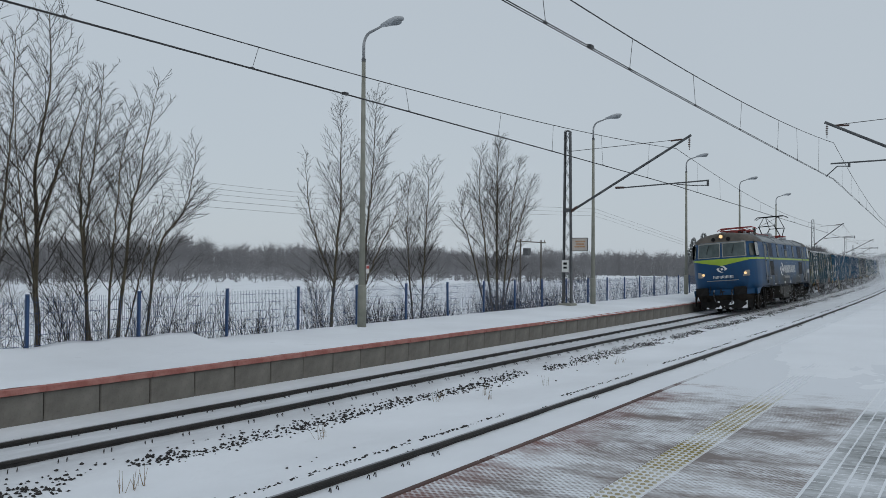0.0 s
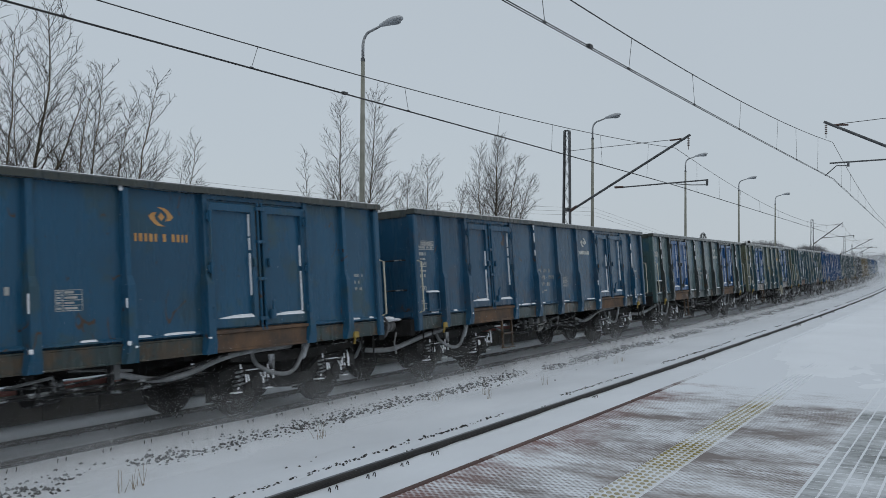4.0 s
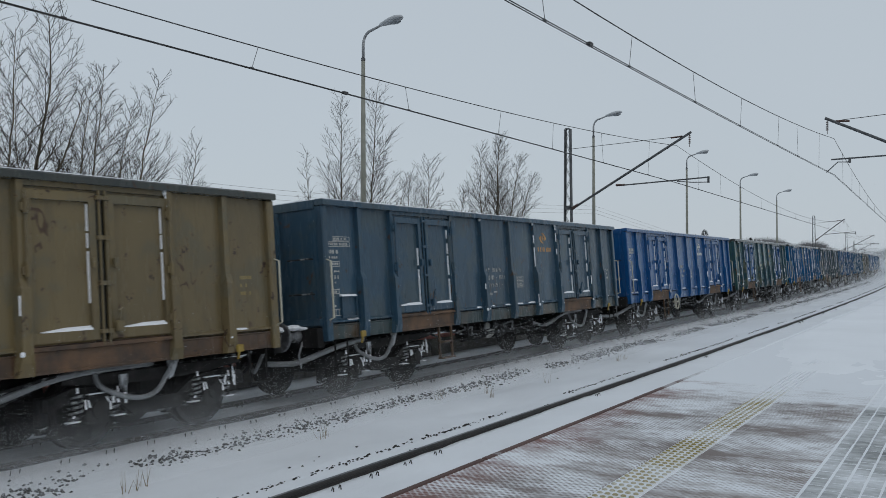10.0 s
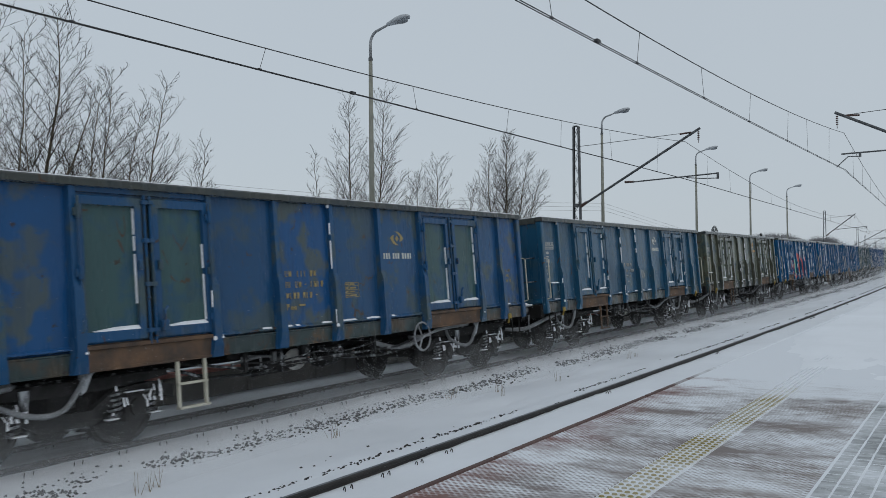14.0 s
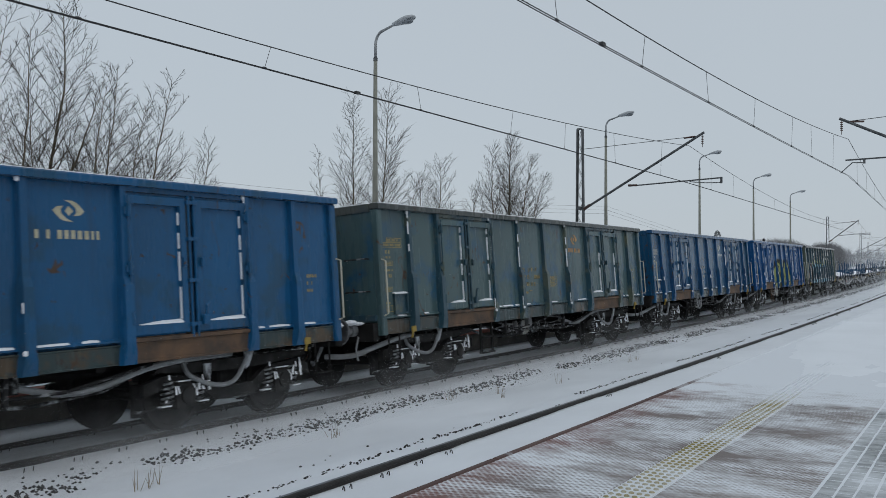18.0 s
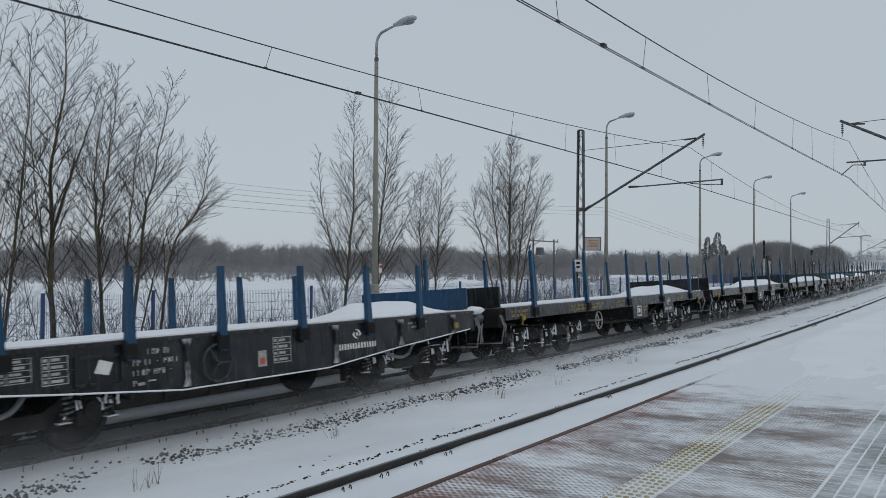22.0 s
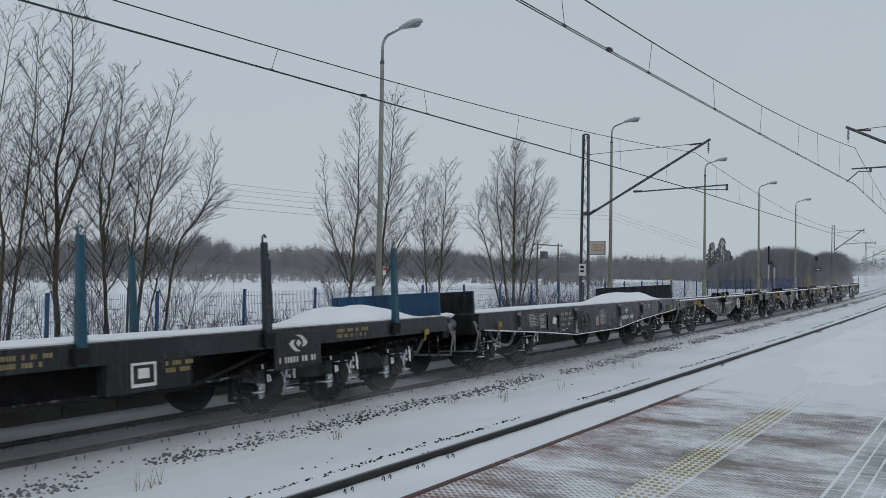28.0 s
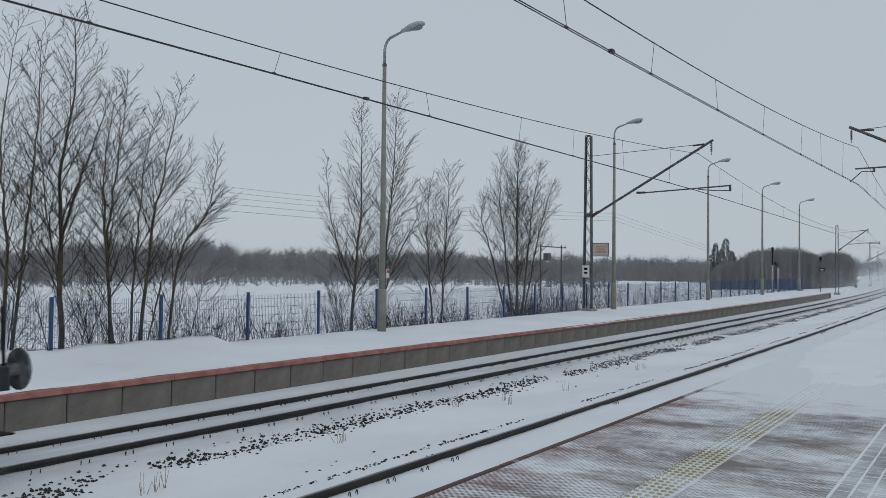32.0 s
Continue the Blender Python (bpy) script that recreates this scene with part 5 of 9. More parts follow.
def rib_shape():
    """Hat-section rib: slim above, deeper below a kink, with a flared foot."""
    rings = []
    for z, w, d in [(0.955, 0.115, 0.09), (1.1, 0.095, 0.125), (1.2, 0.078, 0.13), (1.9, 0.072, 0.125), (2.02, 0.054, 0.08), (3.09, 0.05, 0.075)]:
        rings.append([(-w, 0, z), (-w * 0.82, -d, z), (w * 0.82, -d, z), (w, 0, z)])
    return Shape().loft(rings)


def rib_snow(k):
    """Broken line of snow blown into the corner between a panel and the rib's leading edge."""
    rr = random.Random(60 + k)
    sh = Shape()
    z = 1.24
    while z < 3.05:
        h = rr.uniform(0.08, 0.5)
        low = z < 1.98
        w = rr.uniform(0.002, 0.009)
        if rr.random() < 0.6 and z + h < 3.09 and not (low and z + h > 1.98):
            e, d = (0.066, 0.118) if low else (0.05, 0.072)
            sh.loft([[(-e - w, -d + 0.014, q), (-e + 0.006, -d - 0.004, q), (-e + 0.008, -d + 0.004, q), (-e - 0.004, -d + 0.02, q)] for q in (z, z + h)])
        z += h + rr.uniform(0.02, 0.22)
    for z, d in ((1.2, 0.12), (3.07, 0.06)):
        if rr.random() < 0.7:
            sh.ball((-0.06, -d, z), 0.03, 1.1, 0.9, 1.2, 6, 3)
    return sh


def panel_shape(w):
    """Plate with a rolled lip along its foot."""
    e = w / 2 - 0.045
    return Shape().prism([(0.03, 1.2), (0.03, 3.09), (0.0, 3.09), (0.0, 1.275), (-0.03, 1.25), (-0.03, 1.228), (0.0, 1.222)], "x", -e, e)


def door_shape(w):
    e = w / 2
    return Shape().box(-e, e, 0.0, 0.03, 1.285, 3.0)


def door_frame_shape(w):
    e = w / 2
    o = [(-e, 1.285), (e, 1.285), (e, 3.0), (-e, 3.0)]
    c = [(-e + 0.012, 1.297), (e - 0.012, 1.297), (e - 0.012, 2.988), (-e + 0.012, 2.988)]
    i = [(-e + 0.1, 1.41), (e - 0.1, 1.41), (e - 0.1, 2.89), (-e + 0.1, 2.89)]
    sh = Shape()
    ring = [[(x, y, z) for x, z in q] for q, y in ((o, 0.0), (o, -0.045), (c, -0.055), (i, -0.055), (i, 0.0))]
    return sh.loft(ring, False)


def door_snow_shape(k):
    """Wedge of snow on the door's ledge and a line up its trailing edge."""
    rr = random.Random(70 + k)
    sh = Shape()
    a = -0.35 + rr.uniform(0, 0.25)
    sh.loft([[(x, 0, 1.41), (x, -0.052, 1.41), (x, -0.046, 1.41 + h * 0.4), (x, 0, 1.41 + h)] for x, h in ((a, 0.012), ((a + 0.34) / 2, 0.035 + rr.uniform(0, 0.015)), (0.36, 0.05))])
    z = 1.46
    while z < 2.8:
        h = rr.uniform(0.15, 0.6)
        if rr.random() < 0.8:
            sh.box(0.348, 0.36, -0.03, 0.0, z, min(z + h, 2.87))
        z += h + rr.uniform(0.02, 0.12)
    return sh


def ledge_snow_shape(k):
    """Broken streaks of snow on the lip under the panels."""
    rr = random.Random(80 + k)
    sh = Shape()
    for a, b in BAYS:
        x = a + 0.1
        while x < b - 0.15:
            ln = rr.uniform(0.08, 0.55)
            if rr.random() < 0.5:
                e = min(x + ln, b - 0.09)
                h = rr.uniform(0.008, 0.024)
                sh.loft([[(q, -0.001, 1.272), (q, -0.03, 1.25), (q, -0.029, 1.25 + 0.5 * g), (q, -0.001, 1.272 + 0.5 * g)] for q, g in ((x, 0.003), ((x + e) / 2, h), (e, 0.006))])
            x += ln + rr.uniform(0.05, 0.3)
    return sh


def door_bar_shape():
    """A pair of locking bars with brackets and cam handles in the gap between two leaves."""
    sh = Shape()
    for x in (-0.04, 0.045):
        sh.tube([(x, -0.085, 1.22), (x, -0.085, 3.03)], 0.019, 6)
        for z in (1.36, 1.92, 2.45, 2.92):
            sh.slab(x - 0.042, x + 0.042, -0.115, -0.05, z, z + 0.05, 0.008)
    for x in (-0.15, 0.15):
        sh.slab(x - 0.028, x + 0.028, -0.13, -0.08, 2.12, 2.24, 0.01)
    sh.slab(0.1, 0.2, -0.16, -0.085, 1.37, 1.5, 0.015).tube([(0.15, -0.13, 1.48), (0.13, -0.16, 1.62), (0.17, -0.17, 1.66)], 0.02, 5)
    return sh


def hinge_shape():
    sh = Shape().tube([(0, -0.09, 1.3), (0, -0.09, 2.98)], 0.013, 5)
    for z in (1.42, 2.02, 2.72):
        sh.tube([(0, -0.09, z), (0, -0.09, z + 0.16)], 0.03, 6).slab(-0.05, 0.05, -0.09, -0.04, z + 0.03, z + 0.12, 0.008)
    return sh


def boxed_marks(rnd):
    """The block of small boxed tables on a wagon's first panel, as plain bars."""
    sh = Shape()

    def frame_of(x0, x1, z0, z1, t=0.01):
        for a, b, c, d in ((x0, x1, z0, z0 + t), (x0, x1, z1 - t, z1), (x0, x0 + t, z0 + t, z1 - t), (x1 - t, x1, z0 + t, z1 - t)):
            sh.box(a, b, -0.003, 0.001, c, d)

    def row(x0, x1, z, h):
        x = x0
        while x < x1 - 0.02:
            w = rnd.uniform(0.025, 0.05)
            sh.box(x, min(x + w, x1), -0.003, 0.001, z, z + h)
            x += w + rnd.choice((0.018, 0.018, 0.05))
    frame_of(-6.12, -5.68, 2.535, 2.61)
    frame_of(-6.28, -5.68, 2.44, 2.53)
    row(-6.1, -5.72, 2.555, 0.035)
    row(-6.26, -5.72, 2.462, 0.045)
    row(-6.26, -5.98, 2.33, 0.06)
    row(-6.26, -6.0, 2.25, 0.035)
    frame_of(-6.28, -5.97, 2.12, 2.21)
    row(-6.26, -6.0, 2.145, 0.04)
    row(-6.28, -5.97, 2.03, 0.03)
    row(-6.26, -6.02, 1.92, 0.06)
    row(-6.26, -6.1, 1.85, 0.03)
    frame_of(-6.26, -6.02, 1.68, 1.76)
    row(-6.24, -6.04, 1.7, 0.035)
    frame_of(-6.3, -5.98, 1.33, 1.44)
    for x in (-6.22, -6.14, -6.06):
        sh.box(x, x + 0.01, -0.003, 0.001, 1.34, 1.43)
    row(-6.22, -6.1, 1.47, 0.03)
    return sh


def number_rows(rnd, x0, z0):
    """Four rows of stencilled groups, as plain bars."""
    sh = Shape()
    for k, groups in enumerate(((2, 0, 3, 2), (2, 2, 1, 4), (4, 3, 1), (1,))):
        x, z, h = x0, z0 - k * 0.163, 0.09
        for g in groups:
            for c in range(g):
                w = rnd.choice((0.03, 0.05, 0.055))
                if g == 1 and k < 3:
                    sh.box(x, x + 0.035, -0.003, 0.001, z + 0.04, z + 0.052)
                else:
                    sh.box(x, x + 0.014, -0.003, 0.001, z, z + h)
                    if w > 0.03:
                        sh.box(x + w - 0.012, x + w, -0.003, 0.001, z + rnd.choice((0.0, 0.04)), z + h)
                        sh.box(x + 0.014, x + w - 0.012, -0.003, 0.001, z + rnd.choice((0.0, 0.04, 0.076)), z + rnd.choice((0.014, 0.055, 0.09)))
                x += 0.078
            x += 0.055
        if k == 3:
            for c in range(3):
                sh.box(x - 0.05 + 0.045 * c, x - 0.02 + 0.045 * c, -0.003, 0.001, z, z + 0.05)
            sh.box(x + 0.13, x + 0.27, -0.003, 0.001, z + 0.05, z + 0.075)
    return sh


def ruled_table():
    sh = Shape()
    for z in (1.62, 1.68, 1.74, 1.8, 1.855):
        sh.box(0.32, 0.67, -0.003, 0.001, z, z + 0.008)
    for x in (0.32, 0.41, 0.662):
        sh.box(x, x + 0.008, -0.003, 0.001, 1.628, 1.855)
    for i in range(4):
        sh.box(0.34, 0.39, -0.003, 0.001, 1.64 + 0.06 * i, 1.665 + 0.06 * i)
        sh.box(0.44, 0.6 - 0.04 * (i % 2), -0.003, 0.001, 1.64 + 0.06 * i, 1.665 + 0.06 * i)
    return sh


def side_far_shape(plain):
    sh = Shape()
    sh.box(-6.4, 6.4, 1.30, 1.33, 1.17, 3.08)
    for x in ([b[0] for b in BAYS_PLAIN[1:]] if plain else RIBS + [-3.36, 3.36]):
        sh.box(x - 0.06, x + 0.06, 1.33, 1.43, 1.0, 3.04)
    return sh


def open_wagon(i, paint, trim, label, doors=None, plain=False, seed=0, extra=None, handwheel=None, logo=None, rail_mat=None, sole=None, letters=None, bay_paint=None, strip=None, frames=None, mark=(2.76, 2.44), bar=None, numbered=True):
    rnd = random.Random(500 + i)
    t = wagon("open_wagon", label, "goods wagon", "open wagons of the train", 68.186 + 14.04 * i)
    sole = sole or RUST
    letters = letters or STENCIL
    part("floor", shared("floor", lambda: Shape().box(-6.38, 6.38, -1.29, 1.29, 1.12, 1.2)), BLACK, t)
    rim = shared("top_rim", lambda: Shape().prism([(-1.455, 3.095), (-1.455, 3.17), (-1.435, 3.19), (-1.29, 3.19), (-1.265, 3.17), (-1.265, 3.095)], "x", -6.46, 6.46)
                 .prism([(1.455, 3.05), (1.455, 3.16), (1.43, 3.19), (1.29, 3.19), (1.265, 3.16), (1.265, 3.05)], "x", -6.46, 6.46)
                 .box(-6.47, -6.3, -1.26, 1.26, 3.05, 3.185).box(6.3, 6.47, -1.26, 1.26, 3.05, 3.185))
    part("top_rim", rim, trim if paint in (P_BRIGHT, P_NAVY) or i in (10, 20, 22) else P_RIM, t)
    part("rim_snow", shared("rim_snow", lambda: Shape().box(-6.4, 6.4, -1.41, -1.31, 3.19, 3.202).box(-6.45, -6.33, -1.2, 1.2, 3.186, 3.2)), SNOW_CAP, t, "thin line of snow")
    part("side_wall_far", shared("side_wall_far/%d" % plain, lambda: side_far_shape(plain)), paint, t)
    bays = BAYS_PLAIN if plain else BAYS
    for k, (a, b) in enumerate(bays):
        m = (bay_paint or {}).get(k, paint)
        part("panel", shared("panel/%.2f" % (b - a), lambda: panel_shape(b - a)), m, t, at=pose((a + b) / 2, SIDE_Y, 0))
    for x in ([b[0] for b in BAYS_PLAIN[1:]] if plain else RIBS):
        part("rib", shared("rib", rib_shape), trim, t, at=pose(x, SIDE_Y, 0))
    if not plain:
        for k, (a, b) in enumerate(DOORS):
            dm = (doors if not isinstance(doors, tuple) else doors[k // 2]) or paint
            leaf = part("door", shared("door", lambda: door_shape(0.92)), dm, t, at=pose((a + b) / 2, SIDE_Y - 0.02, 0))
            part("door_frame", shared("door_frame", lambda: door_frame_shape(0.92)), frames or dm, leaf)
            q = rnd.randrange(4)
            part("door_snow", shared("door_snow/%d" % q, lambda: door_snow_shape(q)), SNOW_CAP, leaf, "snow on the door ledge")
        for x in (-3.53, 3.53):
            part("door_header", shared("door_header", lambda: Shape().box(-0.98, 0.98, -0.05, 0.03, 3.035, 3.095).box(-0.98, 0.98, -0.01, 0.03, 3.0, 3.035)), trim, t, at=pose(x, SIDE_Y, 0))
            part("door_sill", shared("door_sill", lambda: Shape().prism([(0.03, 0.96), (-0.075, 0.96), (-0.075, 0.99), (-0.06, 1.0), (-0.06, 1.2), (-0.095, 1.215), (-0.095, 1.255), (0.03, 1.27)], "x", -0.97, 0.97)), sole, t, "rusty folding sill under the doors", at=pose(x, SIDE_Y, 0))
            part("door_gap", shared("door_gap", lambda: Shape().box(-0.07, 0.07, 0.0, 0.03, 1.27, 3.0)), P_TRIM_DARK, t, at=pose(x, SIDE_Y, 0))
            part("door_bar", shared("door_bar", door_bar_shape), trim, t, "locking bars with cam handles", at=pose(x, SIDE_Y, 0))
        for x in (-4.5, -2.56, 2.56, 4.5):
            part("hinge", shared("hinge", hinge_shape), trim, t, at=pose(x, SIDE_Y - 0.02, 0))
        q = rnd.randrange(4)
        tagged(part("ledge_snow", shared("ledge_snow/%d" % q, lambda: ledge_snow_shape(q)), SNOW_CAP, t, "broken snow on the panel lip", at=pose(0, SIDE_Y, 0)), kind="stuff")
    clump = shared("snow_clump", lambda: Shape().ball((0, 0, 0), 0.022, 1.6, 0.8, 0.8, 6, 3).ball((0.02, 0.02, 0.02), 0.015, 1.2, 0.7, 1.3, 6, 3))
    for x in ([b[0] for b in BAYS_PLAIN[1:]] if plain else RIBS):
        if rnd.random() < 0.3:
            part("snow_clump", clump, SNOW_CAP, t, at=pose(x + rnd.uniform(-0.07, 0.07), SIDE_Y - 0.12, 1.17 + rnd.uniform(-0.02, 0.05)))
    for e in (-1, 1):
        end = part("end_wall", shared("end_wall", lambda: Shape().box(-0.02, 0.02, -1.3, 1.3, 1.17, 3.09)), P_PLAIN_TEAL if plain else paint, t, at=pose(e * 6.42, 0, 0, 0, 0, 0 if e < 0 else 180))
        for y in (-0.44, 0.44):
            part("end_rib", shared("end_rib", lambda: Shape().box(-0.075, -0.02, -0.06, 0.06, 1.3, 3.04)), trim, end, at=pose(0, y, 0))
        if e < 0 and i in (1, 24):
            part("end_sign", shared("end_sign", lambda: Shape().prism([(-0.075, 2.62), (0.075, 2.62), (0.0, 2.76)], "x", -0.026, -0.021).disc((-0.023, 0.0, 2.5), (1, 0, 0), 0.075, 0.005, 14)), FADED, end, "small pale warning signs", at=pose(0, -0.98, 0))
        part("end_rail", shared("end_rail", lambda: Shape().box(-0.08, -0.02, -1.3, 1.3, 1.2, 1.3)), trim, end)
        for z in (2.25, 1.7):
            part("end_step", shared("end_step", lambda: Shape().tube([(-0.03, -1.18, 0), (-0.15, -1.16, 0), (-0.15, -0.75, 0), (-0.03, -0.73, 0)], 0.014, 5)), FROST, end, at=pose(0, 0, z))
        tagged(part("end_snow", shared("end_snow", wagon_end_snow), SNOW_CAP, t, "snow lying on buffers and headstock", True, at=pose(e * 6.5, 0, 0, 0, 0, 0 if e > 0 else 180)), kind="stuff")
        for y in (-1.33, 1.33):
            part("corner_post", shared("corner_post", lambda: Shape().slab(-0.07, 0.07, -0.07, 0.07, 0.95, 3.09, 0.02)), paint, t, at=pose(e * 6.38, y * 1.01, 0))
        part("headstock", shared("headstock", lambda: Shape().slab(-0.08, 0.08, -1.3, 1.3, 0.86, 1.16, 0.01)), BLACK, t, at=pose(e * 6.5, 0, 0))
        part("grab_rail", shared("grab_rail", lambda: Shape().tube([(0, 0.02, 0), (0, -0.07, 0.03), (0, -0.07, 0.92), (0, 0.02, 0.95)], 0.015, 6)), rail_mat or GRAB, t, at=pose(e * 6.4, SIDE_Y - 0.1, 1.28))
        part("step_iron", shared("step_iron", lambda: Shape().tube([(-0.16, 0, 0.45), (-0.16, 0, 0), (0.16, 0, 0), (0.16, 0, 0.45)], 0.016, 5).box(-0.17, 0.17, -0.08, 0.06, -0.012, 0.006)), BLACK, t, at=pose(e * 6.05, SIDE_Y, 0.5))
    for y in (-1.345, 1.345):
        part("solebar", shared("solebar", lambda: Shape().prism([(-0.012, 0.96), (0.04, 0.96), (0.04, 1.195), (-0.012, 1.195), (-0.012, 1.18), (-0.002, 1.17), (-0.002, 0.985), (-0.012, 0.975)], "x", -6.42, 6.42)), strip or P_STRIP, t, "dirty rusted solebar", at=pose(0, y, 0))
    part("centre_sill", shared("centre_sill", lambda: Shape().box(-6.4, 6.4, -0.25, 0.25, 0.78, 1.12)), BLACK, t)
    for x in (-2.2, 0, 2.2):
        part("cross_bearer", shared("cross_bearer", lambda: Shape().box(-0.06, 0.06, -1.3, 1.3, 0.9, 1.12)), BLACK, t, at=pose(x, 0, 0))
    part("air_tank", shared("air_tank", lambda: Shape().tube([(-0.4, 0, 0), (-0.36, 0, 0), (0.36, 0, 0), (0.4, 0, 0)], [0.08, 0.17, 0.17, 0.08], 14)), BLACK, t, at=pose(-0.9, -0.75, 0.72))
    part("brake_cylinder", shared("brake_cylinder", lambda: Shape().tube([(-0.2, 0, 0), (0.2, 0, 0)], [0.19, 0.16], 14)), FROST, t, at=pose(0.6, -0.6, 0.7))
    part("brake_pipe", shared("brake_pipe", lambda: Shape().tube([(-6.3, -0.95, 0.9), (-3, -1.0, 0.86), (-2.4, -1.05, 0.66), (-1.5, -1.05, 0.62), (0, -1.0, 0.68), (1.5, -1.05, 0.6), (2.4, -1.05, 0.66), (3.1, -1.0, 0.86), (6.3, -0.95, 0.9)], 0.024, 6)), FROST, t)
    part("truss_rod", shared("truss_rod", lambda: Shape().tube([(-3.0, -1.2, 0.92), (-1.8, -1.2, 0.72), (1.8, -1.2, 0.72), (3.0, -1.2, 0.92)], 0.02, 5)), FROST, t)
    for e in (-1, 1):
        add_bogie(t, e * 4.5, (-0.9, 0.9), 0.46)
        part("lever", shared("lever", lambda: Shape().tube([(0, 0, 0), (0.0, -0.04, 0.16)], 0.02, 6).slab(-0.06, 0.06, -0.07, -0.02, 0.1, 0.2, 0.015)), YELLOW, t, "small yellow brake lever", at=pose(e * 5.6, -1.4, 0.86))
    part("main_pipe", shared("main_pipe", lambda: bent([(1.3, -1.1, 0.82), (1.8, -1.14, 0.7), (2.3, -1.15, 0.72), (2.9, -1.15, 0.86), (3.5, -1.12, 0.92), (4.4, -1.1, 0.93)], 0.04)), PIPE, t, "frosted air pipe")
    part("main_pipe", shared("main_pipe_front", lambda: bent([(-6.98, -0.55, 0.66), (-6.7, -0.9, 0.64), (-6.3, -1.06, 0.74), (-5.8, -1.12, 0.84), (-5.2, -1.12, 0.9)], 0.045)), PIPE, t, "frosted air pipe")
    for k, (x, z) in enumerate(((-1.7, 0.8), (-1.3, 0.86), (-0.5, 0.88), (0.15, 0.82), (1.1, 0.9))):
        part("brake_rigging", shared("brake_rigging/%d" % (k % 3), lambda: (Shape().tube([(-0.3, -1.1, 0), (0.25, -1.12, 0.06), (0.32, -1.05, -0.12)], 0.02, 5), Shape().tube([(-0.45, -1.05, 0.03), (0.4, -1.1, -0.05)], 0.017, 5).slab(0.1, 0.2, -1.14, -1.06, -0.14, 0.05, 0.01), Shape().slab(-0.09, 0.09, -1.16, -1.04, -0.12, 0.1, 0.02).tube([(0, -1.1, -0.1), (0.2, -1.1, -0.26)], 0.02, 5))[k % 3]), PIPE if rnd.random() < 0.5 else FROST, t, at=pose(x, 0, z))
    part("hanger_bracket", shared("hanger_bracket", lambda: Shape().box(-1.92, -1.86, -1.28, -1.2, 0.68, 0.97).box(-1.2, -1.15, -1.28, -1.2, 0.62, 0.97).box(1.05, 1.1, -1.28, -1.2, 0.66, 0.97).tube([(-1.9, -1.25, 0.8), (-1.2, -1.25, 0.76), (-0.4, -1.25, 0.83), (0.4, -1.25, 0.78), (1.08, -1.25, 0.84)], 0.013, 5).tube([(-1.9, -1.22, 0.72), (-0.7, -1.22, 0.68), (1.08, -1.22, 0.72)], 0.01, 5)), FROST, t, "frosted rods on hanging brackets")
    part("tank_end", shared("tank_end", lambda: Shape().disc((0.0, 0.0, 0.0), (1, 0, 0), 0.165, 0.03, 16).disc((0.01, 0, 0), (1, 0, 0), 0.09, 0.06, 12)), STENCIL, t, "pale round tank end", at=pose(-0.62, -1.02, 0.74, 0, 0, 55))
    st = rnd.choice((RUST, P_STRIP_RUST, P_STRIP_RUST, BLACK, GRAB))
    st = {7: RUST, 14: RUST, 15: GRAB}.get(i, st)
    if not plain:
        part("side_ladder", shared("side_ladder", lambda: Shape().box(-0.24, -0.2, -1.4, -1.36, 0.36, 0.98).box(0.2, 0.24, -1.4, -1.36, 0.36, 0.98).box(-0.24, 0.24, -1.44, -1.34, 0.36, 0.39).box(-0.24, 0.24, -1.42, -1.36, 0.66, 0.69)), st, t, "two-rung side ladder", at=pose(-2.95, 0, 0))
    for x in ([b[0] for b in BAYS_PLAIN[1:]] if plain else RIBS):
        if rnd.random() < 0.55:
            k = rnd.randrange(4)
            tagged(part("rib_snow", shared("rib_snow/%d" % k, lambda: rib_snow(k)), SNOW_CAP, t, at=pose(x, SIDE_Y, 0)), kind="stuff")
    add_buffers(t, 7.02)
    if handwheel is not None:
        hand_wheel(t, handwheel, -1.42, 0.84, 0.25, rnd.choice((GRAB, PIPE, STENCIL)))
    # lettering as plain bars
    if not plain:
        part("stencil_mark", boxed_marks(rnd), letters, t, "small boxed pale marks", at=pose(0, SIDE_Y - 0.001, 0))
        if numbered:
            part("stencil_mark", number_rows(rnd, -1.06, 1.98), letters, t, "worn pale stencil rows", at=pose(0, SIDE_Y - 0.004, 0))
        if numbered:
            part("stencil_mark", shared("stencil_mark/table", ruled_table), letters, t, "small ruled table of pale marks", at=pose(0, SIDE_Y - 0.001, 0))
        part("paper_box", shared("paper_box", lambda: Shape().box(-0.2, -0.175, -0.05, 0.0, 1.31, 1.64).box(0.175, 0.2, -0.05, 0.0, 1.31, 1.64).box(-0.175, 0.175, -0.05, 0.0, 1.31, 1.335).box(-0.175, 0.175, -0.01, 0.0, 1.335, 1.64).box(-0.21, 0.21, -0.055, 0.0, 1.64, 1.655)), trim, t, "label frame", at=pose(-5.82, SIDE_Y - 0.001, -0.02))
        part("paper_snow", shared("paper_snow", lambda: Shape().prism([(0.0, 1.656), (-0.055, 1.656), (-0.045, 1.672), (0.0, 1.69)], "x", -0.2, 0.19)), SNOW_CAP, t, at=pose(-5.82, SIDE_Y - 0.001, -0.02))
        if rnd.random() < 0.5:
            part("paper", shared("paper", lambda: Shape().box(-0.11, 0.12, -0.014, -0.011, 1.42, 1.56)), STENCIL, t, "pale label sheet", at=pose(-5.82, SIDE_Y - 0.001, -0.02))
